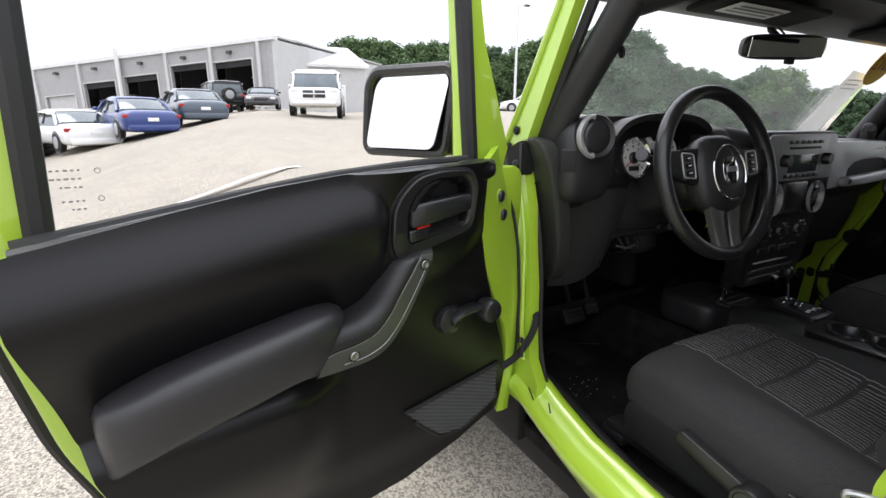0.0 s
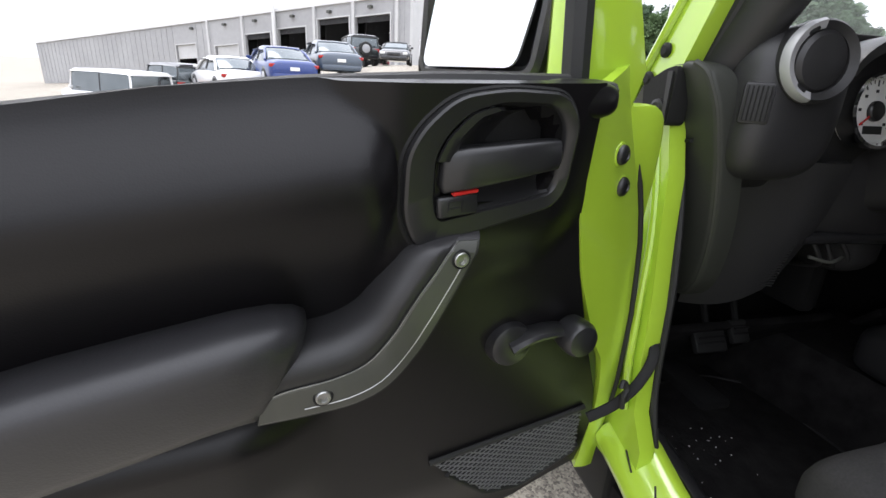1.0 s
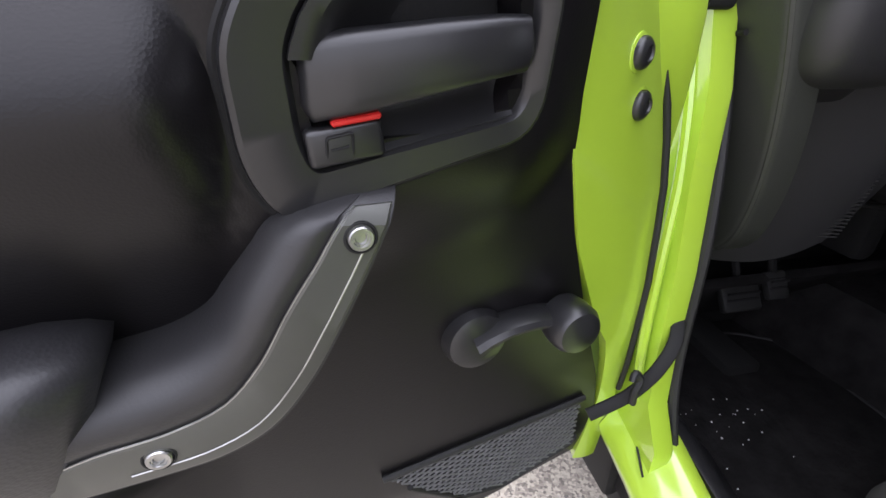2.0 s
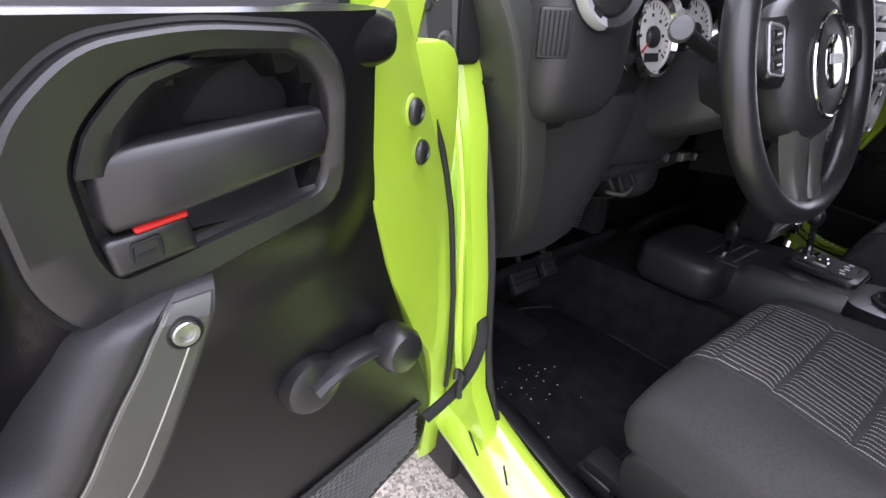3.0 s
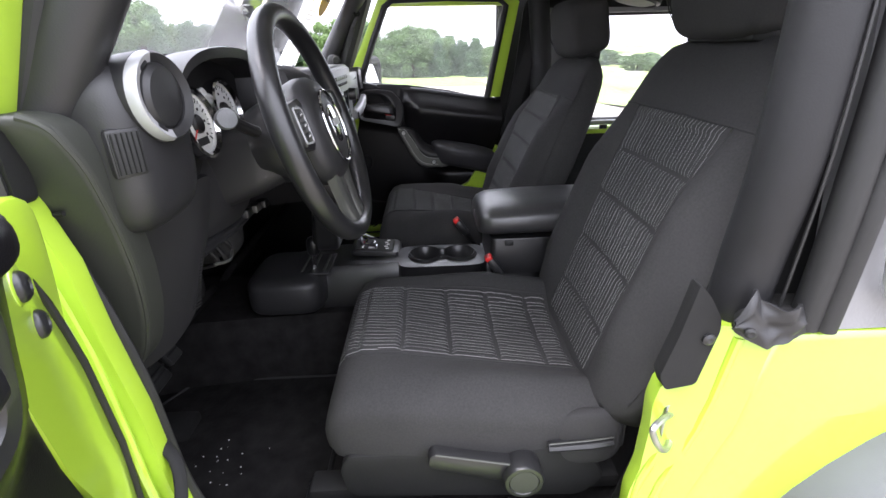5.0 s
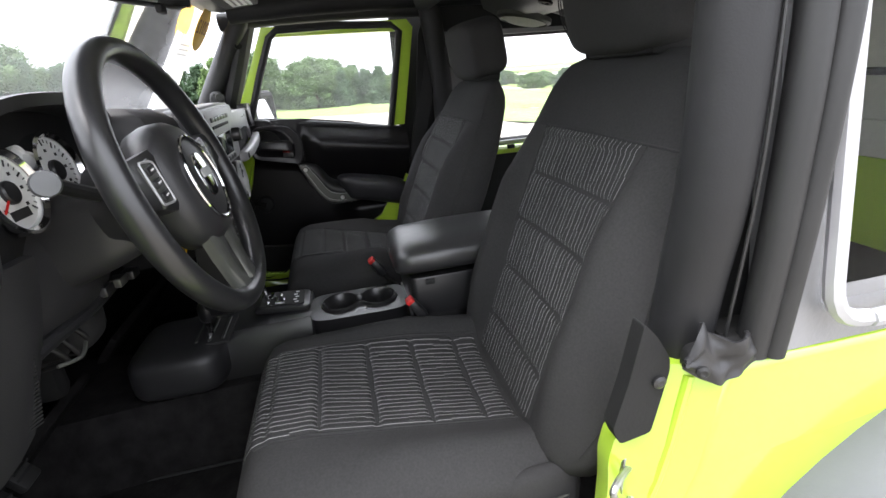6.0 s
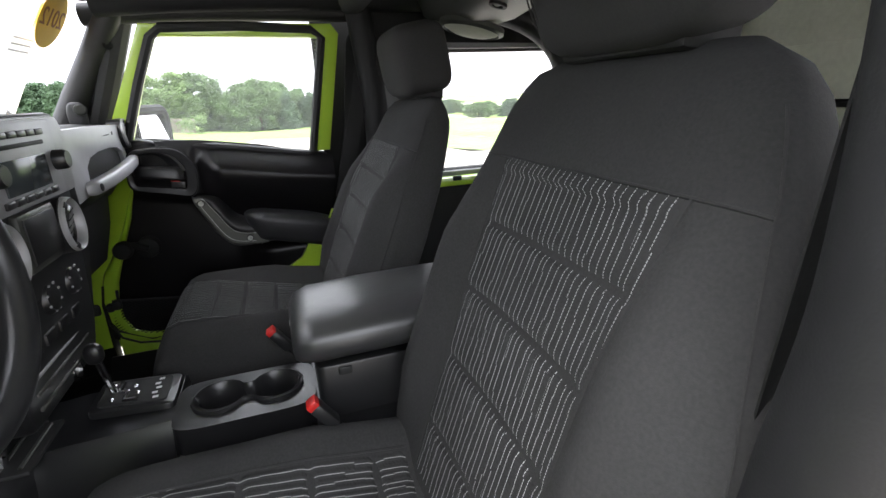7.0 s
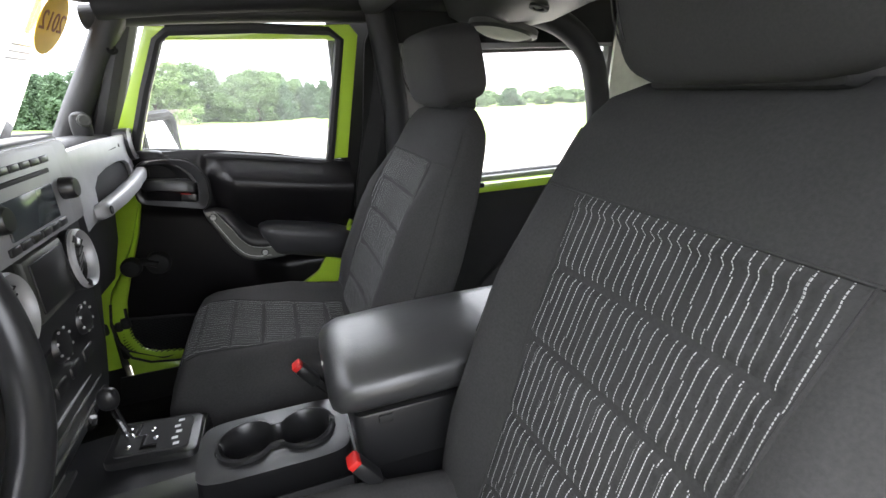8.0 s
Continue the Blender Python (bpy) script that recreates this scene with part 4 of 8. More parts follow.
# door sills, with a stepped painted flange and a black scuff trim
for s in (-1, 1):
    sec = [(0.700, 0.672), (0.716, 0.700), (0.738, 0.702), (0.748, 0.690), (0.762, 0.684), (0.782, 0.672), (0.792, 0.655), (0.788, 0.638), (0.755, 0.615), (0.735, 0.56), (0.70, 0.54)]
    rows = [(0.93, 0.012), (0.90, 0.004), (0.86, -0.008), (0.80, -0.032), (0.70, -0.062), (0.5, -0.085), (0.38, -0.080), (0.31, -0.062), (0.25, -0.035)]
    bp("door_sill", loft([[Vector((s * a, y, b + dz - (0.07 if s > 0 and y > 0.65 else 0))) for a, b in sec] for y, dz in rows]), M_GREEN, "lime green painted door sill", sharp=60)
    bp("sill_scuff_trim", loft([[Vector((s * a, y, b - (0.105 if s > 0 else 0.075 if y < 0.85 else 0))) for a, b in ((0.615, 0.60), (0.640, 0.625), (0.672, 0.668), (0.690, 0.684), (0.702, 0.680), (0.702, 0.56), (0.615, 0.56))] for y in (0.96, 0.9, 0.6, 0.22)]), M_BLACK, "black plastic sill trim", sharp=60)
for y0, dy in ((0.875, 0.035), (0.80, 0.02)):
    bp("sill_scratch", tube([Vector((-0.770, y0, 0.6795)), Vector((-0.776, y0 - dy * 0.5, 0.674)), Vector((-0.782, y0 - dy, 0.669))], 0.0016, 5), M_INK, "thin dark scratch in the paint")

# front door jambs
jl = [(0.985, 1.196), (0.934, 1.198), (0.912, 1.122), (0.905, 1.04), (0.890, 0.93), (0.884, 0.82), (0.876, 0.75), (0.845, 0.70), (0.845, 0.62), (1.05, 0.62), (1.05, 1.196)]
bp("front_jamb", prism(jl, 0.030, yz(-0.770), 0.006), M_GREEN, "lime green front door jamb", sharp=40)
bp("jamb_ridge", tube(smooth_line([(-0.770, 0.958, 1.185), (-0.770, 0.935, 1.11), (-0.770, 0.921, 1.03), (-0.778, 0.908, 0.93), (-0.778, 0.902, 0.82), (-0.778, 0.892, 0.75)], 6), 0.006, 8), M_GREEN)
bp("jamb_seal", tube(smooth_line([(-0.735, 0.955, 1.18), (-0.735, 0.925, 1.11), (-0.735, 0.897, 0.97), (-0.735, 0.887, 0.82), (-0.734, 0.876, 0.75), (-0.728, 0.862, 0.69)], 6), 0.006, 8), M_RUBBER)
jr = [(0.768, 1.20), (0.798, 1.11), (0.832, 0.99), (0.872, 0.89), (0.916, 0.81), (0.928, 0.75), (0.924, 0.69), (0.902, 0.642), (0.86, 0.618), (0.79, 0.608), (0.70, 0.610), (0.60, 0.618), (0.36, 0.65), (0.33, 0.74), (0.30, 0.86), (0.26, 0.95)]
flange = []
for i, (y, z) in enumerate(jr):
    a, b = Vector(jr[max(i - 1, 0)]), Vector(jr[min(i + 1, len(jr) - 1)])
    t = (b - a).normalized()
    n = Vector((t.y, -t.x))
    flange.append([Vector((0.708 - dx, y + n.x * q, z + n.y * q)) for q, dx in ((-0.003 if z > 0.84 else -0.014, 0), (-0.003 if z > 0.84 else -0.014, 0.008), (0.005 if z > 0.84 else 0.014, 0.012), (0.008 if z > 0.84 else 0.022, 0.006), (0.008 if z > 0.84 else 0.022, 0))])
bp("passenger_jamb", loft(flange), M_GREEN, "lime green passenger door flange", sharp=50)
bp("passenger_jamb_seal", tube([Vector((0.690, y + 0.016, z - 0.006)) for y, z in jr[4:11]], 0.0035, 8), M_RUBBER)
bp("kick_gusset", prism(rounded([(0.940, 0.85), (1.035, 0.735), (1.015, 0.70), (0.945, 0.74)], 0.01), 0.010, yz(0.698), 0.003), M_GREEN, "lime green kick gusset")
for y, z, r in ((0.965, 0.735, 0.014), (1.0, 0.725, 0.013), (0.91, 0.742, 0.012), (0.928, 0.735, 0.010)):
    bp("wiring_clip", pillow((0.692, y, z), (0.010, r, r * 1.3), 0.6, 0.6, 14, 8), M_RUBBER, "black wiring clip")
bp("clip_pin", tube([Vector((0.692, 0.905, 0.75)), Vector((0.692, 0.902, 0.785))], 0.004, 8), M_RUBBER)
bp("passenger_corner", prism(rounded([(0.435, 0.785), (0.38, 0.818), (0.34, 0.885), (0.27, 0.95), (0.27, 0.76), (0.41, 0.762)], 0.008), 0.018, yz(0.652), 0.004), M_GREEN)
bp("passenger_kick_panel", box((0.735, 1.13, 0.86), (0.05, 0.36, 0.80), 0.01), M_MATTE)
bp("driver_kick_panel", box((-0.722, 1.13, 0.86), (0.03, 0.36, 0.80), 0.01), M_MATTE)

# rear door jamb, quarter panel, flare and wheel on the driver side
CREASE = [(0.56, 0.250), (0.60, 0.240), (0.72, 0.214), (0.84, 0.172), (0.978, 0.150)]


def flange_x(y, z):
    """The rear flange leans inwards from the crease of the outer skin to the door opening."""
    return -0.796 + 0.036 * max(0.0, min(1.0, (y - curve_at(CREASE, z)) / 0.065))


bj = [(0.205, 0.978), (0.222, 0.893), (0.258, 0.886), (0.266, 0.85), (0.264, 0.80), (0.268, 0.74), (0.280, 0.69), (0.285, 0.60), (0.240, 0.60), (0.214, 0.72), (0.190, 0.79), (0.172, 0.84), (0.150, 0.978)]
bp("rear_jamb", prism(rounded(bj, 0.010), 0.03, lambda a, b, c: Vector((flange_x(a, b) + c, a, b)), 0.006), M_GREEN, "lime green rear door jamb", sharp=35, at=REAR)
bp("jamb_groove", tube([Vector((flange_x(curve_at(CREASE, z) + 0.030, z) + 0.003, curve_at(CREASE, z) + 0.030, z)) for z in (0.965, 0.92, 0.87, 0.82, 0.77, 0.72, 0.67)], 0.007, 10), M_GREEN, at=REAR)
bp("jamb_fold", tube([Vector((flange_x(curve_at(CREASE, z) + 0.052, z) + 0.003, curve_at(CREASE, z) + 0.052, z)) for z in (0.83, 0.80, 0.76, 0.72, 0.68)], [0.003, 0.007, 0.007, 0.007, 0.004], 10), M_GREEN, at=REAR)
qp = [(0.118, 0.950), (0.118, 0.82), (0.17, 0.64), (0.24, 0.56), (-0.02, 0.60), (-0.10, 0.74), (-0.30, 0.86), (-0.75, 0.86), (-0.95, 0.74), (-1.05, 0.56), (-1.22, 0.56), (-1.22, 0.950)]
for s in (-1, 1):
    bp("quarter_panel", prism([(y, z) for z, y in CREASE[::-1]][:-1] + [(0.25, 0.56)] + qp[4:-1] + [(-1.22, 0.976)] if s < 0 else qp, 0.05, lambda a, b, c, s=s: Vector((s * (0.745 + c), a, b)), 0.012), M_GREEN, "lime green rear quarter panel", at=REAR if s < 0 else None, sharp=50)
    arc = [Vector((s * 0.83, -0.44 + 0.57 * math.cos(q), 0.44 + 0.47 * math.sin(q))) for q in (radians(k) for k in range(4, 178, 6))]
    fl = []
    for p in arc:
        o = Vector((0, p.y + 0.44, p.z - 0.44)).normalized()
        fl.append([p + Vector((-s * 0.06, 0, 0)) + o * 0.035, p + o * 0.035, p + Vector((s * 0.05, 0, 0)) + o * 0.018, p + Vector((s * 0.07, 0, 0)) - o * 0.02, p + Vector((s * 0.062, 0, 0)) - o * 0.03, p + Vector((s * 0.04, 0, 0)) - o * 0.012, p + Vector((-s * 0.06, 0, 0)) - o * 0.005])
    bp("fender_flare", loft(fl), M_FLARE, "dark grey plastic fender flare", at=REAR if s < 0 else None, sharp=40)
wheel = bp("rear_wheel", moved(lathe([(0.24, -0.11), (0.33, -0.115), (0.385, -0.10), (0.398, -0.07), (0.398, 0.07), (0.385, 0.10), (0.33, 0.115), (0.24, 0.11)], 48, caps=False), facing((0, 0, 0), (-1, 0, 0))), M_RUBBER, "black off-road tyre")
wheel.location = (-0.79, -0.44, 0.40)
tread = bmesh.new()
for k in range(40):
    a = 2 * math.pi * k / 40
    for j, xx in enumerate((-0.075, -0.025, 0.025, 0.075)):
        aa = a + (0.06 if j % 2 else 0)
        box((xx, 0.40 * math.cos(aa), 0.40 * math.sin(aa)), (0.038, 0.016, 0.030), 0.003, 1, rot=Matrix.Rotation(aa, 4, "X"), bm=tread)
part("tread", tread, M_RUBBER, wheel)
part("rim", moved(lathe([(0.24, -0.10), (0.25, 0.10), (0.22, 0.11), (0.20, 0.05), (0.08, 0.04), (0.06, 0.06), (0.001, 0.06)], 36), facing((0, 0, 0), (-1, 0, 0))), M_GREYPL, wheel)

# striker loop on the rear jamb
strk = thing("door_striker", "bright zinc door striker loop on a bolted plate", "door striker", (-0.712, 0.222, 0.832))
part("plate", prism(rounded([(-0.018, -0.032), (0.012, -0.036), (0.019, 0.0), (0.015, 0.036), (-0.012, 0.034)], 0.010), 0.005, lambda a, b, c: Vector((-c - a * 0.5, a, b)), 0.0015), M_STEEL, strk)
part("loop", tube(smooth_line([(-0.004, -0.004, -0.022), (-0.028, 0.014, -0.023), (-0.038, 0.030, -0.012), (-0.038, 0.042, 0.012), (-0.036, 0.042, 0.022), (-0.018, 0.018, 0.022), (-0.004, -0.002, 0.015)], 5), 0.0045, 8), M_STEEL, strk)
part("screw", lathe([(0.006, 0), (0.006, 0.003), (0.0035, 0.004), (0.001, 0.003)], 14, facing((-0.004, -0.004, 0.010), (-1, 0.4, 0))), M_STEEL, strk)

# driver side: padded bar, belt trim, seals
bp("roll_bar_post", tube(smooth_line([(-0.728, 0.168, 0.90), (-0.742, 0.166, 1.05), (-0.754, 0.160, 1.20), (-0.738, 0.150, 1.42), (-0.70, 0.145, 1.55)], 8), [0.035] * 33, 18), M_PAD, "black padded roll bar post", at=REAR)
bp("post_seam", tube(smooth_line([(-0.774, 0.141, 0.98), (-0.786, 0.138, 1.20), (-0.770, 0.128, 1.42)], 8), 0.002, 6), M_RUBBER, at=REAR)
bp("rear_seal", tube(smooth_line([(-0.782, 0.110, 0.982), (-0.786, 0.106, 1.15), (-0.775, 0.098, 1.35), (-0.74, 0.090, 1.54)], 8), 0.017, 20), M_RUBBER, "black rubber hardtop seal", at=REAR)
bp("rear_seal_lip", tube(smooth_line([(-0.792, 0.092, 0.982), (-0.794, 0.084, 1.15), (-0.782, 0.070, 1.35), (-0.748, 0.056, 1.54)], 8), 0.013, 18), M_RUBBER, at=REAR)
bp("belt_trim", prism(rounded([(0.242, 1.040), (0.226, 1.022), (0.208, 0.992), (0.206, 0.975), (0.223, 0.894), (0.262, 0.887), (0.272, 0.91), (0.256, 0.97)], 0.006), 0.022, yz(-0.775), 0.004), M_MATTE, "black plastic lower pillar trim", sharp=40, at=REAR)
bp("trim_screw", lathe([(0.008, 0), (0.008, 0.003), (0.004, 0.005), (0.001, 0.004)], 16, facing((-0.776, 0.220, 0.964), (-1, 0, 0))), M_BLACK, at=REAR)
FLAP_LOW = [(0.0, 0.988), (0.25, 0.972), (0.45, 0.964), (0.7, 0.972), (1.0, 0.980)]
FLAP_TOP = [(0.0, 1.002), (0.15, 1.030), (0.25, 1.040), (0.34, 1.022), (0.55, 1.014), (0.72, 1.022), (0.88, 1.016), (1.0, 0.994)]


def flap(u, v):
    y = lerp(0.206, 0.112, u)
    z = lerp(curve_at(FLAP_LOW, u), curve_at(FLAP_TOP, u), v)
    fold = 0.006 * math.sin(u * 9 + v * 2) * (0.4 + v) + noise.noise(Vector((u * 5, v * 4, 0.3))) * 0.007
    return Vector((-0.792 - 0.012 * math.sin(math.pi * u) * (1 - 0.5 * v) - fold, y, z))


cov = bp("loose_cover", sheet(flap, 30, 16, 0.004), M_TRIM, "crumpled grey rubber flap", sharp=60, at=REAR)
bp("cover_bolt", lathe([(0.007, 0), (0.007, 0.003), (0.004, 0.005), (0.001, 0.004)], 14, facing((-0.805, 0.192, 0.990), (-1, 0.3, 0))), M_RUBBER, parent=cov, at=REAR)
bp("cover_backing", pillow((-0.776, 0.148, 0.985), (0.013, 0.044, 0.020), 0.6, 0.6, 20, 12), M_MATTE, at=REAR)
bp("pillar_filler", box((-0.730, 0.105, 1.26), (0.012, 0.14, 0.62), 0.004), M_MATTE, "black pillar cover", at=REAR)

# hardtop: side walls with their window openings, roof and rear
for s in (-1, 1):
    wz0, wz1, wy0, wy1 = 1.03, 1.42, (-0.10 if s > 0 else 0.03), (-0.62 if s > 0 else -0.85)
    zt_, y0, y1 = 1.585, 0.10, -1.20

    def wall(outline, name):
        bp(name, prism(outline, 0.03, lambda a, b, c, s=s: Vector((s * ((0.790 if s < 0 else 0.765) - 0.14 * max(0, b - 1.0) ** 1.1 - c), a, b)), 0.003), M_HARDTOP, "black textured hardtop side", at=REAR if s < 0 else None, smooth=False)
    wall([(y0, 0.979), (y0, wz0), (y1, wz0), (y1, 0.979)], "hardtop_side_lower")
    wall([(y0, wz1), (y0 - 0.02, zt_), (y1, zt_), (y1, wz1)], "hardtop_side_upper")
    wall([(y0, wz0), (y0, wz1), (wy0, wz1), (wy0, wz0)], "hardtop_side_front")
    wall([(wy1, wz0), (wy1, wz1), (y1, wz1), (y1, wz0)], "hardtop_side_rear")
    g = bp("quarter_glass", prism(rounded([(wy0, wz0), (wy0, wz1), (wy1, wz1), (wy1, wz0)], 0.03), 0.005, lambda a, b, c, s=s: Vector((s * (0.756 - 0.14 * max(0, b - 1.0) ** 1.1 - c), a, b))), M_VEILED, "quarter window glass", smooth=False)
    g.visible_shadow = False
    bp("window_surround", tube([Vector((s * (0.768 - 0.14 * max(0, b - 1.0) ** 1.1), a, b)) for a, b in rounded([(wy0, wz0), (wy0, wz1), (wy1, wz1), (wy1, wz0)], 0.05, 5)] + [Vector((s * 0.768, wy0 - 0.05, wz0))], 0.010, 8), M_RUBBER if s > 0 else M_SILVER, "window surround")
    bp("side_lining", prism([(0.10, 1.585), (-0.62, 1.585), (-0.62, 1.43), (0.10, 1.44)], 0.01, lambda a, b, c, s=s: Vector((s * (0.730 - 0.14 * max(0, b - 1.0) ** 1.1 - c), a, b))), M_MATTE)
    bp("rear_lining", prism([(-0.63, 1.585), (-1.18, 1.585), (-1.18, 0.96), (-0.63, 0.96)], 0.01, lambda a, b, c, s=s: Vector((s * (0.730 - 0.14 * max(0, b - 1.0) ** 1.1 - c), a, b))), M_HEADLINER, "grey-green rear hardtop lining")
    bp("tub_lining", box((s * 0.715, -0.5, 0.76), (0.03, 1.35, 0.46), 0.006), M_MATTE, "black inner tub side")
    bp("tub_rail", box((s * 0.715, -0.5, 1.000), (0.05, 1.25, 0.030), 0.006), M_GREEN if s > 0 else M_MATTE, "lime green tub rail" if s > 0 else "black covered tub rail")
    for k in range(2):
        bp("rail_clip", box((s * 0.688, -0.16 - 0.32 * k, 1.012), (0.012, 0.03, 0.016), 0.003), M_MATTE)
bp("hardtop_roof", box((0, -0.22, 1.635), (1.36, 1.98, 0.05), 0.02), M_HARDTOP, "black hardtop roof")
bp("rear_wall", box((0, -1.195, 1.00), (1.44, 0.03, 0.12), 0.01), M_HEADLINER, "grey-green hardtop rear wall")
bp("rear_header", box((0, -1.195, 1.49), (1.44, 0.03, 0.22), 0.01), M_HEADLINER)
bp("rear_corner", box((-0.61, -1.195, 1.225), (0.22, 0.03, 0.33), 0.01), M_HEADLINER)
bp("rear_corner", box((0.36, -1.195, 1.225), (0.72, 0.03, 0.33), 0.01), M_HEADLINER)
g = bp("rear_glass", box((-0.25, -1.195, 1.225), (0.50, 0.006, 0.33), 0.002), M_GLASS, "clear rear window glass", smooth=False)
g.visible_shadow = False
for z, h in ((1.0, 0.12), (1.49, 0.22)):
    bp("rear_skin", box((0, -1.216, z), (1.46, 0.008, h), 0.003), M_HARDTOP, "black textured hardtop rear")
bp("rear_skin", box((-0.62, -1.216, 1.225), (0.22, 0.008, 0.33), 0.003), M_HARDTOP)
bp("rear_skin", box((0.365, -1.216, 1.225), (0.73, 0.008, 0.33), 0.003), M_HARDTOP)
bp("rear_cable", tube(smooth_line([(0.10, -0.93, 1.215), (0.13, -0.93, 1.24), (0.19, -0.93, 1.245), (0.235, -0.93, 1.262), (0.25, -0.93, 1.285), (0.235, -0.93, 1.30), (0.215, -0.93, 1.285)], 6), 0.0035, 6), M_RUBBER, "thin black wiper hose")
bp("rear_beam", box((0.0, -0.95, 1.222), (0.52, 0.03, 0.02), 0.008), M_MATTE)

# headliner panels between black rails
bp("headliner_panel", box((-0.02, 0.415, 1.597), (1.10, 0.48, 0.016), 0.010), M_HEADLINER, "grey-green roof panel")
bp("headliner_panel", box((0, -0.56, 1.597), (1.10, 1.10, 0.016), 0.010), M_HEADLINER, "grey-green rear roof panel")
bp("roof_header", loft([[Vector((x, y, z)) for y, z in ((0.86, 1.545), (0.80, 1.535), (0.70, 1.545), (0.66, 1.575), (0.66, 1.62), (0.86, 1.62))] for x in (-0.66, -0.3, 0.3, 0.66)]), M_TRIM, "black windscreen header trim", sharp=40)
bp("roof_cross_bar", tube([Vector((x, 0.155, 1.548 + 0.006 * (1 - (x / 0.6) ** 2))) for x in (-0.64, -0.4, -0.2, 0, 0.2, 0.4, 0.64)], 0.042, 14), M_PAD, "padded black roof cross bar")
for s in (-1, 1):
    bp("roof_side_bar", tube(smooth_line([(s * 0.655, 0.78, 1.535), (s * 0.650, 0.60, 1.546), (s * 0.645, 0.35, 1.552), (s * 0.64, 0.155, 1.552), (s * 0.62, -0.10, 1.545), (s * 0.60, -0.33, 1.50), (s * 0.59, -0.46, 1.42), (s * 0.585, -0.51, 1.30), (s * 0.58, -0.53, 1.05), (s * 0.58, -0.53, 0.66)], 7), 0.036, 14), M_PAD, "padded black roof bar")
bp("roof_console", box((0.0, 0.27, 1.575), (0.16, 0.26, 0.03), 0.012), M_MATTE)

# windscreen, pillars, cowl
WS0, WS1 = (1.02, 1.235), (0.80, 1.60)


def ws(x, k, o=0.0):
    """A place on the windscreen: k from its foot to its head, o towards the cabin."""
    d = Vector((0, WS1[0] - WS0[0], WS1[1] - WS0[1])).normalized()
    n = Vector((0, -d.z, d.y))
    return Vector((x, lerp(WS0[0], WS1[0], k), lerp(WS0[1], WS1[1], k))) + n * o


g = bp("windscreen_glass", prism([(-0.70, 0), (0.70, 0), (0.67, 1), (-0.67, 1)], 0.005, lambda a, b, c: ws(a, b, -0.02 - c)), M_VEILED, "clear windscreen glass", smooth=False)
g.visible_shadow = False
bp("cowl", box((0, 1.14, 1.215), (1.48, 0.22, 0.02), 0.006), M_MATTE)
ap = [(1.002, 1.244), (0.926, 1.258), (0.890, 1.36), (0.806, 1.60), (0.862, 1.60), (0.950, 1.36)]
for s in (-1, 1):
    back_ = 0.0 if s < 0 else -0.088
    a_ = bp("windscreen_pillar", prism(ap, 0.030, lambda a, b, c, s=s, q=back_: Vector((s * (0.782 - 0.10 * max(0, b - 1.2) - c), a + q, b)), 0.006), M_GREEN if s < 0 else M_TRIM, "lime green windscreen pillar" if s < 0 else "black covered windscreen pillar", sharp=40)
    bp("pillar_rib", tube([Vector((s * (0.784 - 0.10 * (z - 1.2)), y + back_, z)) for y, z in ((1.015, 1.22), (0.94, 1.38), (0.85, 1.59))], 0.007, 8), M_GREEN if s < 0 else M_TRIM, parent=a_)
    dy = 0.0 if s < 0 else -0.012
    bp("pillar_pad", tube(smooth_line([(s * 0.715, 0.930 + dy, 1.262) if s < 0 else (0.735, 0.945, 1.215), ((-0.706 if s < 0 else 0.725), 0.900 + dy, 1.31), ((-0.690 if s < 0 else 0.718), 0.825 + dy, 1.43), (s * 0.68, 0.755 + dy, 1.535)], 6), [0.034] * 3 + [0.034 if s < 0 else 0.033] * 16, 14), M_TRIM, "black padded pillar trim")
    bp("pillar_bolt", lathe([(0.012, 0), (0.012, 0.004), (0.006, 0.004), (0.005, 0.001), (0.001, 0.001)], 18, facing(((-0.660 if s < 0 else 0.690), 0.788 + dy, 1.440), (-s, -0.45, 0.2))), M_MATTE)
    bp("pillar_seal", tube([Vector((s * (0.745 - 0.10 * (z - 1.2)), y + back_, z)) for y, z in ((0.958, 1.20), (0.89, 1.36), (0.80, 1.58))], 0.011 if s < 0 else 0.030, 10), M_RUBBER)
    for y, z in ((0.962, 1.287), (0.984, 1.250)):
        bp("pillar_screw", lathe([(0.010, 0), (0.010, 0.003), (0.006, 0.006), (0.001, 0.006)], 16, facing((s * (0.783 - 0.10 * (z - 1.2)), y + back_, z), (s, 0, 0))), M_MATTE, parent=a_)
# hinge bracket under the pillar
bp("hinge_bracket", prism(rounded([(0.924, 1.190), (0.966, 1.190), (0.984, 1.215), (0.990, 1.252), (0.968, 1.252), (0.948, 1.262), (0.922, 1.268)], 0.008), 0.03, yz(-0.782), 0.005), M_MATTE, "black plastic hinge cover")
bp("hinge_bracket_fin", prism(rounded([(0.927, 1.194), (0.933, 1.194), (0.937, 1.26), (0.927, 1.26)], 0.003), 0.004, yz(-0.785), 0.002), M_TRIM)
bp("bracket_bolt", lathe([(0.010, 0), (0.010, 0.005), (0.006, 0.007), (0.001, 0.006)], 16, facing((-0.783, 0.945, 1.214), (-1, -0.3, 0))), M_TRIM)

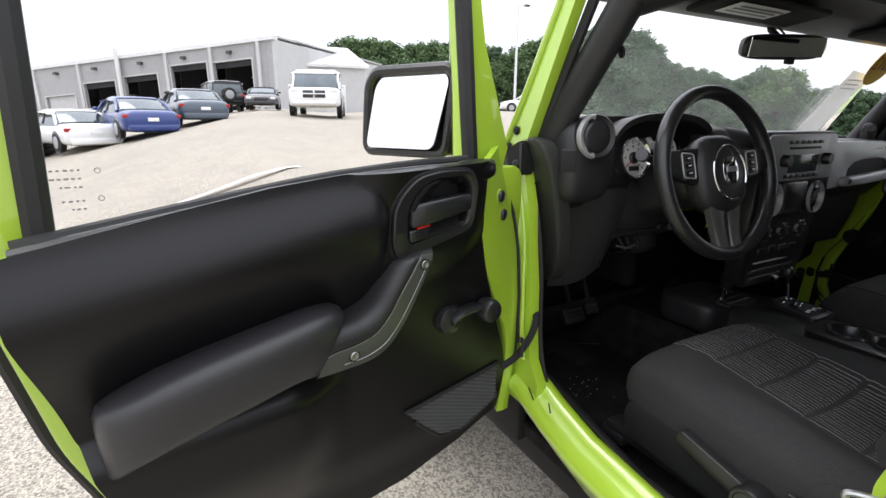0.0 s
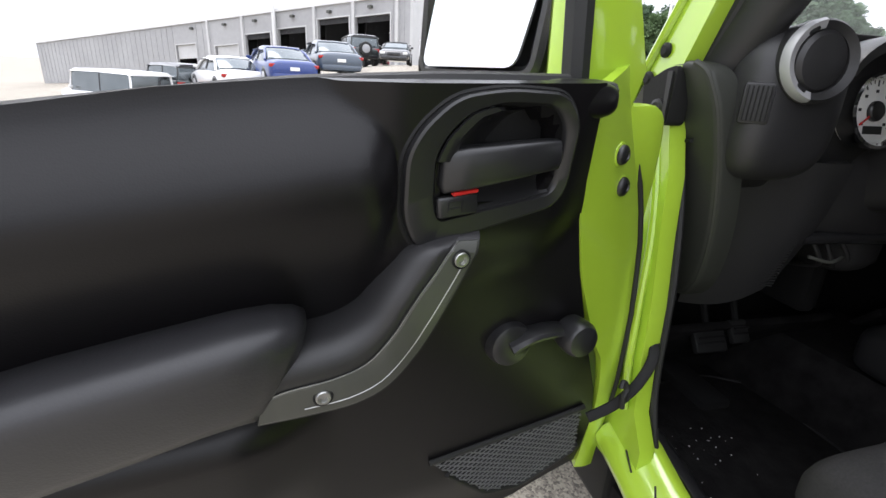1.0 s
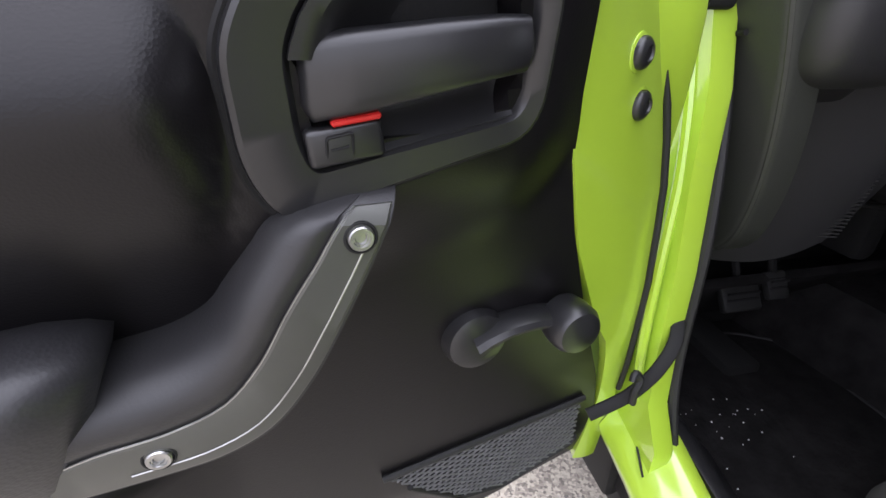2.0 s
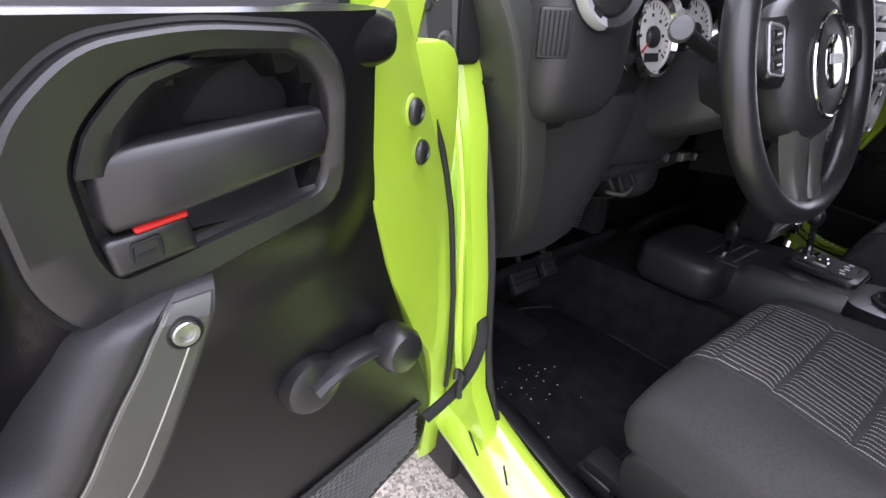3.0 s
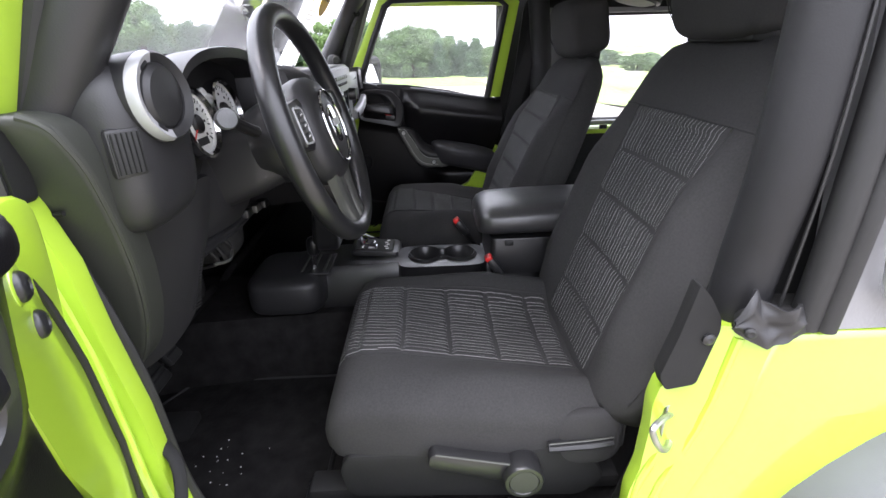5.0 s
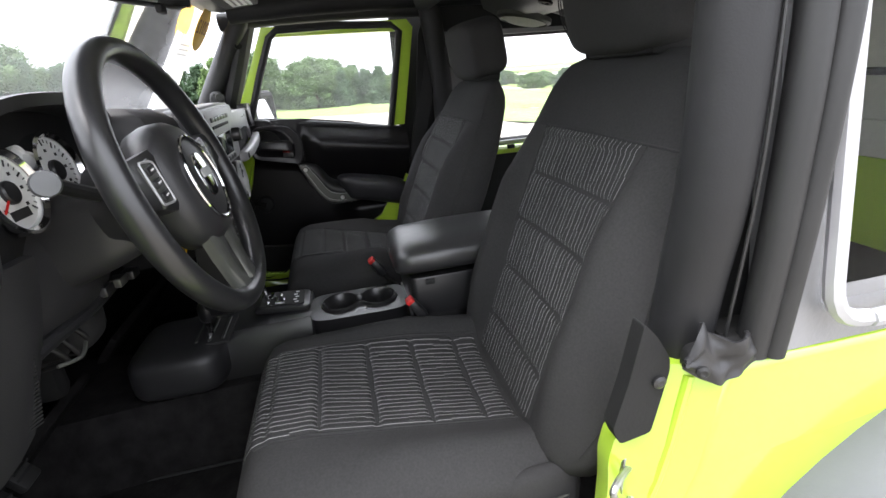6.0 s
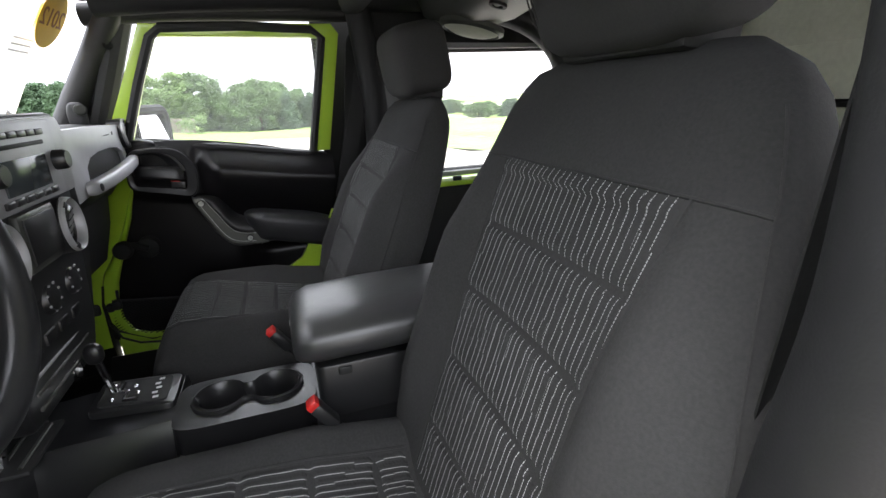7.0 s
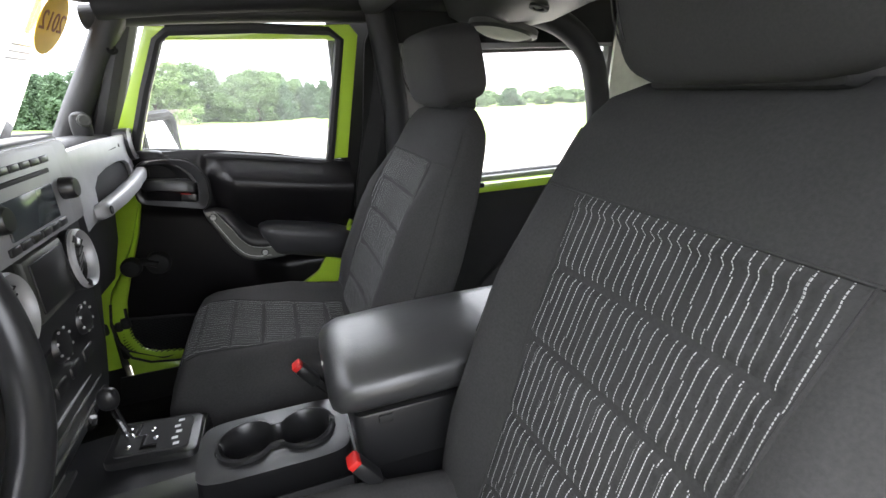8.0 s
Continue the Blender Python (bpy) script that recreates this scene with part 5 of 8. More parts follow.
# black fabric door check strap between jamb and door
strap = thing("door_check_strap", "black fabric strap that holds the open door", "door strap", (-0.80, 0.86, 0.77))
part("webbing", tube(smooth_line([(0.060, 0.050, 0.108), (0.040, 0.014, 0.086), (0.016, 0.002, 0.054), (-0.006, 0.004, 0.024), (-0.022, 0.010, 0.004), (-0.055, 0.012, -0.012)], 6), [0.0080] * 31, 10, flat=0.4), M_MATTE, strap)
part("hook", tube(smooth_line([(-0.010, -0.002, 0.012), (-0.014, -0.006, 0.034), (-0.008, -0.003, 0.048), (-0.016, -0.002, 0.058), (-0.021, -0.006, 0.050)], 5), 0.0042, 8), M_RUBBER, strap)

# sun visors, rear-view mirror, sticker and price sheet on the glass
for s in (-1, 1):
    v_ = thing("sun_visor", "grey fabric sun visor folded against the header", "sun visor", (s * 0.33, 0.72, 1.535))
    part("flap", box((0, 0, 0), (0.36, 0.10, 0.012), 0.005, rot=pose(0, 0, 0, -6, 0, 0)), M_MATTE, v_)
    part("label_card", box((0.05 * s, -0.012, -0.0082), (0.17, 0.055, 0.0012), 0.0003, 1, rot=pose(0, 0, 0, -6, 0, 0)), M_PAPER, v_, "pale printed warning card")
    for k in range(3):
        part("print_line", box((0.05 * s, -0.03 + 0.016 * k, -0.0092 - 0.0004 * k), (0.14, 0.006, 0.0006), 0, rot=pose(0, 0, 0, -6, 0, 0)), M_GREYPL, v_)
rv = thing("rear_view_mirror", "black rear-view mirror hung from the header", "mirror", (-0.085, 0.80, 1.490))
part("housing", moved(pillow((0, 0, 0), (0.108, 0.018, 0.030), 0.5, 0.5, 32, 14), pose(0, 0, 0, 10, 0, -26)), M_BLACK, rv)
part("glass", moved(box((0, -0.0185, 0), (0.190, 0.003, 0.046), 0.001, 1), pose(0, 0, 0, 10, 0, -26)), M_MIRROR, rv, "silvered mirror glass", smooth=False)
part("stem", tube([Vector((0.0, 0.01, 0.02)), Vector((0.0, 0.035, 0.045)), Vector((0.0, 0.045, 0.075))], 0.008, 10), M_MATTE, rv)
part("wire", tube(smooth_line([(0.0, 0.0, 0.03), (-0.01, 0.02, 0.055), (0.005, 0.035, 0.07), (-0.02, 0.045, 0.085)], 5), 0.0025, 6), M_RUBBER, rv)
part("toggle", box((0.0, -0.022, -0.036), (0.03, 0.012, 0.014), 0.003), M_MATTE, rv)

tagx, tagk = 0.628, 0.705
disc = thing("year_sticker", "round yellow year sticker on the windscreen", "sticker", ws(tagx, tagk, 0.004))
face_n = (ws(0, 0, 1) - ws(0, 0, 0)).normalized()
part("disc", lathe([(0.070, 0), (0.070, 0.0012), (0.001, 0.0012)], 40, facing((0, 0, 0), face_n), caps=True), M_YELLOW, disc)
txt = text_mesh("2012", 0.060, facing((0, 0, 0), face_n) @ Matrix.Translation((0, 0.002, 0.0016)) @ Matrix.Diagonal((-1, 1, 1, 1)))
part("year_text", txt, M_INK2, disc, "mirrored dark print", smooth=False)
sheet_ = thing("price_sheet", "white printed sheet stuck inside the windscreen", "paper sheet", ws(0.57, 0.38, -0.014))
so = sheet_.matrix_world.translation
part("page", prism([(0.475, 0.08), (0.625, 0.06), (0.655, 0.60), (0.515, 0.63)], 0.0012, lambda a, b, c: ws(a, b, -0.014 + c) - so), M_SHEET, sheet_, smooth=False)
for k in range(3):
    kk = 0.48 + 0.035 * k
    part("print_line", prism([(0.505 + 0.05 * kk, kk), (0.60 + 0.05 * kk, kk), (0.60 + 0.05 * kk, kk + 0.008), (0.505 + 0.05 * kk, kk + 0.008)], 0.0004, lambda a, b, c: ws(a, b, -0.0125 + c) - so), M_SILVER, sheet_)

# belts on the pillars
for s, pts in ((1, [(0.672, 0.128, 1.42), (0.665, 0.150, 1.30), (0.655, 0.190, 1.16), (0.64, 0.225, 1.02), (0.635, 0.25, 0.85)]), (-1, [(-0.668, 0.10, 1.45), (-0.655, 0.11, 1.25), (-0.645, 0.13, 1.0), (-0.65, 0.18, 0.82), (-0.66, 0.24, 0.62)])):
    bt = thing("seat_belt", "black woven seat belt hanging on the pillar", "seat belt", pts[0])
    o = Vector(pts[0])
    rg = []
    for p, t, sd, u in frames(smooth_line(pts, 6)):
        w = Vector((0.1 * s, 1, 0.15)).normalized()
        rg.append([p - o + w * a + Vector((-s * b, 0, 0)) for a, b in ((-0.022, 0), (0.022, 0), (0.022, 0.0018), (-0.022, 0.0018))])
    part("webbing", loft(rg), M_MATTE, bt)
    part("guide", tube(smooth_line([(-s * 0.01, -0.03, 0.01), (-s * 0.018, 0.0, 0.02), (-s * 0.01, 0.03, 0.012)], 5), 0.007, 8), M_BLACK, bt)
bp("passenger_post", tube(smooth_line([(0.672, 0.100, 0.85), (0.670, 0.104, 1.10), (0.662, 0.11, 1.30), (0.645, 0.14, 1.54)], 6), 0.037, 14), M_PAD, "black padded roll bar post")
bp("door_head_seal", tube(smooth_line([(0.700, 0.82, 1.512), (0.690, 0.60, 1.520), (0.685, 0.35, 1.522), (0.680, 0.10, 1.520)], 6), 0.027, 12), M_RUBBER, "black rubber door head seal")
bp("passenger_b_pillar", box((0.752, 0.168, 1.25), (0.02, 0.196, 0.66), 0.006), M_MATTE, "black covered passenger door post")
bp("passenger_post_panel", prism(rounded([(0.25, 0.98), (0.20, 1.20), (0.17, 1.45), (0.10, 1.56), (0.02, 1.56), (0.05, 0.98)], 0.02), 0.015, yz(0.705), 0.004), M_MATTE, "black pillar cover")

# sound bar with dome speakers under the roof
sb = thing("overhead_sound_bar", "grey overhead sound bar with round speakers", "speaker bar", (0, -0.115, 1.50))
part("bar_shell", loft([[Vector((x, y, z)) for y, z in ((0.10, 0.05 - d), (0.08, -0.005 - d), (0.03, -0.030 - d), (-0.06, -0.030 - d), (-0.11, 0.0 - d), (-0.12, 0.06))] for x, d in ((-0.58, 0.0), (-0.5, 0.018), (-0.3, 0.02), (-0.16, 0.004), (0.16, 0.004), (0.3, 0.02), (0.5, 0.018), (0.58, 0.0))]), M_OLIVE, sb, sharp=50)
for s in (-1, 1):
    part("speaker_rim", lathe([(0.085, 0), (0.085, 0.012), (0.075, 0.018), (0.070, 0.010)], 32, facing((s * 0.42, 0.0, -0.048), (0, 0.25, -1)), caps=False), M_OLIVE, sb)
    part("speaker_grille", lathe([(0.074, 0.0), (0.070, 0.014), (0.05, 0.022), (0.001, 0.026)], 32, facing((s * 0.42, 0.0, -0.048), (0, 0.25, -1))), M_HEADLINER, sb, "pale round speaker grille")
part("dome_light", pillow((0.0, 0.02, -0.036), (0.05, 0.03, 0.010), 0.6, 0.6), M_PAPER, sb)
for s in (-0.2, 0.2):
    part("bolt_cup", lathe([(0.020, 0), (0.020, 0.006), (0.012, 0.006), (0.010, 0.0), (0.001, 0.0)], 20, facing((s, 0.03, -0.035), (0, 0.3, -1))), M_MATTE, sb)


# bonnet, grille, wings and front wheels ahead of the windscreen
hb = []
for y, w, z in ((1.235, 0.640, 1.172), (1.30, 0.638, 1.176), (1.6, 0.610, 1.165), (2.0, 0.560, 1.138), (2.28, 0.520, 1.105), (2.33, 0.512, 1.085)):
    hb.append([Vector((w * pw(math.cos(q), 0.35), y, z - 0.05 + 0.05 * pw(math.sin(q), 0.5) - (0.10 if math.sin(q) < -0.2 else 0))) for q in (2 * math.pi * k / 32 for k in range(32))])
bp("bonnet", loft(hb), M_GREEN, "lime green bonnet", sharp=45)
for s in (-1, 1):
    bp("bonnet_side", prism([(1.31, 0.62), (1.31, 1.06), (2.32, 1.02), (2.32, 0.62)], 0.03, lambda a, b, c, s=s: Vector((s * (0.60 - 0.10 * (a - 1.3) - c), a, b)), 0.006), M_GREEN)
    bp("bonnet_latch", box((s * 0.575, 1.95, 1.075), (0.03, 0.05, 0.07), 0.008), M_RUBBER, "black rubber bonnet latch")
    bp("front_wing", loft([[Vector((s * x, y, z + dz)) for x, dz in ((0.50, 0), (0.80, 0), (0.865, -0.02), (0.865, -0.05), (0.80, -0.045), (0.50, -0.045))] for y, z in ((1.28, 0.60), (1.38, 0.68), (1.50, 0.86), (1.60, 0.93), (2.25, 0.93), (2.36, 0.88), (2.42, 0.76))]), M_FLARE, "dark grey plastic front wing flare", sharp=40)
    bp("scuttle_side", box((s * 0.745, 1.19, 0.88), (0.05, 0.24, 0.60), 0.02), M_GREEN)
    fw = bp("front_wheel", moved(lathe([(0.24, -0.11), (0.33, -0.115), (0.385, -0.10), (0.398, -0.07), (0.398, 0.07), (0.385, 0.10), (0.33, 0.115), (0.24, 0.11)], 48, caps=False), facing((0, 0, 0), (s, 0, 0))), M_RUBBER, "black off-road tyre")
    fw.location = (s * 0.75, 1.98, 0.40)
    part("rim", moved(lathe([(0.24, -0.10), (0.25, 0.10), (0.22, 0.11), (0.20, 0.05), (0.08, 0.04), (0.06, 0.06), (0.001, 0.06)], 36), facing((0, 0, 0), (s, 0, 0))), M_GREYPL, fw)
    hl = bp("headlight", lathe([(0.095, -0.03), (0.095, 0.012), (0.085, 0.014), (0.06, 0.022), (0.001, 0.028)], 32, facing((s * 0.36, 2.365, 0.95), (0, 1, 0))), M_SCREEN, "round headlight")
    part("headlight_ring", lathe([(0.105, 0), (0.105, 0.014), (0.094, 0.016)], 32, facing((s * 0.36, 2.365, 0.95), (0, 1, 0)), caps=False), M_MATTE, hl)
rw = bp("rear_wheel", moved(lathe([(0.24, -0.11), (0.33, -0.115), (0.385, -0.10), (0.398, -0.07), (0.398, 0.07), (0.385, 0.10), (0.33, 0.115), (0.24, 0.11)], 48, caps=False), facing((0, 0, 0), (1, 0, 0))), M_RUBBER, "black off-road tyre")
rw.location = (0.79, -0.44, 0.40)
part("rim", moved(lathe([(0.24, -0.10), (0.25, 0.10), (0.22, 0.11), (0.20, 0.05), (0.08, 0.04), (0.06, 0.06), (0.001, 0.06)], 36), facing((0, 0, 0), (1, 0, 0))), M_GREYPL, rw)
gr = bp("grille", box((0, 2.345, 0.89), (1.04, 0.04, 0.40), 0.02), M_GREEN, "lime green grille panel")
for k in range(7):
    part("grille_slot", box((-0.195 + 0.065 * k, 2.3665, 0.92), (0.034, 0.006, 0.24), 0.002), M_INK, gr)
bp("front_bumper", box((0, 2.48, 0.60), (1.50, 0.16, 0.16), 0.04), M_FLARE, "grey plastic front bumper")
bp("engine_bay", box((0, 1.80, 0.72), (1.0, 1.0, 0.30), 0.02), M_MATTE)
bp("frame_rail", box((-0.35, 1.80, 0.50), (0.08, 1.4, 0.10), 0.01), M_MATTE)
bp("frame_rail", box((0.35, 1.80, 0.50), (0.08, 1.4, 0.10), 0.01), M_MATTE)
bp("rear_bumper", box((0, -1.32, 0.56), (1.40, 0.14, 0.14), 0.03), M_FLARE)

# ---------------------------------------------------------------- dashboard
dash = thing("dashboard", "black grained dashboard with round vents and a silver grab bar", "dashboard", (0, 0, 0))


def dp(name, bm, m, lab="", parent=None, **kw):
    return part(name, bm, m, parent or dash, lab, **kw)


FACE = [(-0.705, 0.892), (-0.69, 0.880), (-0.66, 0.868), (-0.61, 0.862), (-0.598, 0.868), (-0.588, 0.910), (-0.250, 0.910), (-0.238, 0.80), (-0.20, 0.772), (-0.16, 0.768), (0.16, 0.766), (0.24, 0.785), (0.60, 0.800), (0.70, 0.805), (0.72, 0.83)]
TOPZ = [(-0.705, 1.268), (-0.66, 1.298), (-0.58, 1.300), (-0.24, 1.302), (-0.16, 1.290), (0.16, 1.280), (0.25, 1.262), (0.70, 1.252), (0.72, 1.24)]
xs = [-0.705, -0.70, -0.69, -0.675, -0.66, -0.62, -0.61, -0.598, -0.588, -0.45, -0.35, -0.250, -0.238, -0.22, -0.20, -0.16, -0.08, 0, 0.08, 0.16, 0.20, 0.24, 0.4, 0.6, 0.68, 0.70, 0.72]
rings = []
for x in xs:
    f, t = curve_at(FACE, x), curve_at(TOPZ, x)
    prof = [(1.20, t - 0.045), (1.06, t - 0.018), (0.98, t - 0.004), (f + 0.075, t), (f + 0.035, t - 0.004), (f + 0.010, t - 0.020), (f, t - 0.050), (f + 0.004, t - 0.10), (f + 0.018, t - 0.15), (f + 0.05, t - 0.19), (f + 0.10, t - 0.21), (1.20, t - 0.21)]
    rings.append([Vector((x, y, z)) for y, z in prof])
dp("dash_body", loft(rings), M_TRIM, sharp=48)

# hooded instrument cluster
rings = []
for y, k in ((0.850, 0.985), (0.856, 1.0), (0.88, 1.0), (0.94, 0.99), (1.02, 0.95), (1.10, 0.90)):
    ring = []
    for i in range(25):
        a = math.pi * (0.10 + 0.80 * i / 24)
        ring.append(Vector((-0.405 - 0.185 * k * pw(math.cos(a), 0.8), y, 1.225 + 0.104 * k * pw(math.sin(a), 0.6) - (y - 0.85) * 0.12)))
    for i in range(24, -1, -1):
        a = math.pi * (0.10 + 0.80 * i / 24)
        ring.append(Vector((-0.405 - 0.176 * k * pw(math.cos(a), 0.8), y + 0.004, 1.216 + 0.098 * k * pw(math.sin(a), 0.6) - (y - 0.85) * 0.12)))
    rings.append(ring)
hood = dp("cluster_hood", loft(rings), M_TRIM, "black hood over the instruments", sharp=50)
dp("cluster_panel", box((-0.415, 0.906, 1.225), (0.33, 0.01, 0.19), 0.003), M_MATTE, parent=hood)
fd = Vector((0, -1, 0.18)).normalized()
for gx, gr, gz in ((-0.478, 0.047, 1.222), (-0.368, 0.047, 1.229)):
    c = Vector((gx, 0.886, gz))
    mx = facing(c, fd)
    g_ = dp("gauge", lathe([(gr, -0.02), (gr, 0.004), (gr - 0.003, 0.004), (gr - 0.004, 0.0), (0.001, 0.0)], 40, mx), M_DIAL, "white instrument dial")
    dp("gauge_ring", lathe([(gr + 0.004, -0.015), (gr + 0.005, 0.010), (gr + 0.001, 0.012), (gr - 0.003, 0.006)], 40, mx, caps=False), M_CHROME, "chrome dial ring", g_)
    tick = bmesh.new()
    for k in range(25):
        a = radians(-40 + k * 260 / 24)
        r0 = gr * (0.72 if k % 3 == 0 else 0.80)
        b = box((0, 0, 0), (gr * 0.90 - r0, 0.0022 if k % 3 == 0 else 0.0011, 0.0006), 0)
        merge(moved(b, mx @ Matrix.Rotation(a, 4, "Z") @ Matrix.Translation(((gr * 0.90 + r0) / 2, 0, 0.0006))), tick)
    dp("scale_marks", tick, M_INK, parent=g_, smooth=False)
    dp("hub_cap", lathe([(gr * 0.30, 0), (gr * 0.30, 0.004), (gr * 0.26, 0.006), (0.001, 0.006)], 24, mx), M_BLACK, parent=g_)
    dp("needle", moved(box((gr * 0.33, 0, 0.003), (gr * 0.8, 0.0028, 0.0016), 0.0006, 1), mx @ Matrix.Rotation(radians(215), 4, "Z")), M_RED, parent=g_)
    dp("odometer_window", moved(box((0, -gr * 0.55, 0.0008), (gr * 0.75, gr * 0.24, 0.0012), 0.0004, 1), mx), M_INK, parent=g_)
    numerals = bmesh.new()
    for k in range(7):
        a = radians(-40 + k * 260 / 6)
        merge(moved(box((0, 0, 0), (0.005, 0.004, 0.0005), 0), mx @ Matrix.Translation((gr * 0.58 * math.cos(a), gr * 0.58 * math.sin(a), 0.0006))), numerals)
    dp("dial_numerals", numerals, M_INK, parent=g_, smooth=False)
for gx in (-0.414,):
    for dz in (0.03, -0.03):
        c = Vector((gx - 0.008, 0.894, 1.225 + dz))
        dp("small_gauge", lathe([(0.014, -0.02), (0.015, 0.004), (0.013, 0.004), (0.012, 0.0), (0.001, 0.0)], 24, facing(c, fd)), M_DIAL)


def air_vent(c, n, r=0.046, mats=(M_CHROME, M_BLACK), shut=False):
    v = dp("air_vent", lathe([(r * 1.08, -0.03), (r * 1.10, 0.0), (r * 1.02, 0.004), (r * 0.90, -0.006), (r * 0.86, -0.022), (0.001, -0.026)], 36, facing(c, n)), mats[1], "round air vent")
    q = 0.0 if shut else 0.10
    dp("vent_ring", lathe([(r * 1.06, -0.004), (r * 1.07, 0.006), (r * 1.0, 0.010), (r * (0.80 + q), 0.005), (r * (0.77 + q), -0.004)], 40, facing(c, n), caps=False), mats[1] if shut else mats[0], "" if shut else "bright ring", v)
    if shut:
        arc = []
        for i in range(41):
            m_ = facing(c, n) @ Matrix.Rotation(radians(lerp(100, 258, i / 40)), 4, "Z")
            arc.append([m_ @ Vector((r * p, 0, h)) for p, h in ((1.09, -0.004), (1.09, 0.008), (1.02, 0.0125), (0.82, 0.0085), (0.79, -0.002))])
        dp("vent_ring", loft(arc), mats[0], "bright crescent trim", v, sharp=50)
    for a in (122, 235):
        m_ = facing(c, n) @ Matrix.Rotation(radians(a), 4, "Z") @ Matrix.Translation((r * 0.92, 0, 0.0075))
        dp("ring_tab", moved(box((0, 0, 0), (r * 0.22, r * 0.34, 0.006), 0.0015), m_), M_BLACK, parent=v)
    dp("vent_disc", lathe([(r * 0.78, -0.010), (r * 0.78, -0.002), (r * 0.70, 0.002), (0.001, 0.003)], 32, facing(c, n) @ pose(0, 0, 0, 14, 10, 0)), M_BLACK, parent=v)
    if shut:
        dp("vent_flap", lathe([(r * 0.80, -0.004), (r * 0.80, 0.004), (r * 0.70, 0.009), (r * 0.40, 0.012), (0.001, 0.013)], 36, facing(c, n) @ pose(0, 0, 0, 6, 8, 0)), M_TRIM, "closed dark vent flap", v)
        return v
    fins = bmesh.new()
    for k in range(-2, 3):
        h = math.sqrt(max(0.02, 0.78 ** 2 - (k * 0.28) ** 2)) * r
        merge(moved(box((0, k * 0.28 * r, -0.004), (2 * h, 0.0022, 0.014), 0.0005, 1), facing(c, n) @ pose(0, 0, 0, 14, 10, 0)), fins)
    dp("vent_fins", fins, M_MATTE, parent=v)
    return v


air_vent(Vector((-0.660, 0.836, 1.276)), Vector((-0.16, -1, 0.10)), 0.044, (M_SILVER, M_TRIM), True)
air_vent(Vector((0.092, 0.744, 1.108)), Vector((0.05, -1, 0.05)), 0.042, (M_SILVER, M_BLACK))
air_vent(Vector((-0.108, 0.748, 1.112)), Vector((0.05, -1, 0.05)), 0.042, (M_SILVER, M_BLACK))
air_vent(Vector((0.690, 0.786, 1.222)), Vector((0.05, -1, 0.05)), 0.036, (M_SILVER, M_BLACK))

# rounded pod under the outer vent
dp("vent_pod", pillow((-0.648, 0.908, 1.222), (0.078, 0.070, 0.098), 0.55, 0.6, 40, 24), M_TRIM, "rounded black dash end", sharp=80)
# slatted demister vent and curved end cover beside the door
dem = Matrix.Translation((-0.7165, 0.851, 1.226)) @ pose(0, 0, 0, 0, 0, -38)
v_ = dp("demister_vent", moved(box((0, 0.006, 0), (0.034, 0.012, 0.050), 0.004), dem), M_TRIM, "small slatted vent")
for k in range(6):
    dp("slat", moved(box((-0.0125 + 0.0050 * k, -0.0010, 0), (0.0013, 0.004, 0.042), 0.0004, 1), dem), M_MATTE, parent=v_)
# no real opening: a dark plate paints the shade between the slats
dp("vent_shade", moved(box((0, 0.0005, 0), (0.029, 0.003, 0.043), 0.001), dem), M_INK, parent=v_)
ec = rounded([(1.10, 1.262), (0.930, 1.268), (0.905, 1.256), (0.889, 1.215), (0.883, 1.14), (0.884, 1.07), (0.893, 1.0), (0.912, 0.935), (0.940, 0.897), (1.10, 0.88)], 0.03, 4)


def end_slant(x, y, z):
    """The cover leans into the foot well towards its lower end."""
    k = max(-0.3, (1.20 - z) / 0.24)
    return Vector((x + 0.085 * k, y + 0.036 * k - 0.014, z + 0.006))


e_ = dp("end_cover", prism(ec, 0.040, lambda a, b, c: end_slant(-0.715 + 0.012 * max(0, 0.945 - a) / 0.08 - c, a, b), 0.010, 3), M_OLIVE, "dark olive plastic end cover", sharp=60)
dp("cover_lip", tube([end_slant(-0.750 + 0.012 * max(0, 0.945 - a) / 0.08, a + 0.006, b) for a, b in ec[8:42]], 0.0045, 8), M_OLIVE, parent=e_)
dp("cover_groove", tube(smooth_line([tuple(end_slant(-0.7545, y, z)) for y, z in ((0.955, 1.16), (0.950, 1.08), (0.952, 1.0), (0.956, 0.965))], 5), 0.0014, 6), M_MATTE, parent=e_)
dp("cover_notch", tube([end_slant(-0.7545, 0.95, 1.162), end_slant(-0.7545, 0.925, 1.166)], 0.003, 6), M_MATTE, parent=e_)

# knee panel with its fine ribs, lower dash and the dark column cavity
kn = dp("knee_panel", sheet(lambda u, v: Vector((lerp(-0.672, -0.490, u) + 0.05 * v * (1 - u), 0.952 - 0.070 * u + 0.055 * v ** 1.4 + 0.05 * max(0.0, u - 0.8), lerp(1.150, 0.885 + 0.09 * u ** 3, v))), 14, 14, 0.014), M_TRIM, "black knee panel", sharp=60)
ribs = bmesh.new()
for k in range(22):
    v = 0.34 + k * 0.022
    box((-0.562 + 0.016 * v, 0.914 + 0.055 * v ** 1.4 - 0.004, lerp(1.135, 0.885, v)), (0.090, 0.012, 0.0022), 0, rot=pose(0, 0, 0, 0, 0, -20), bm=ribs)
dp("speaker_ribs", ribs, M_MATTE, parent=kn, smooth=False)
dp("lower_dash", sheet(lambda u, v: Vector((lerp(-0.500, -0.235, u), 0.905 + 0.020 * v + 0.03 * (2 * u - 1) ** 2 - 0.025 * math.sin(v * 2.6), lerp(1.165, 1.040, v))), 16, 12, 0.014), M_TRIM, "black lower dash cover", sharp=60)
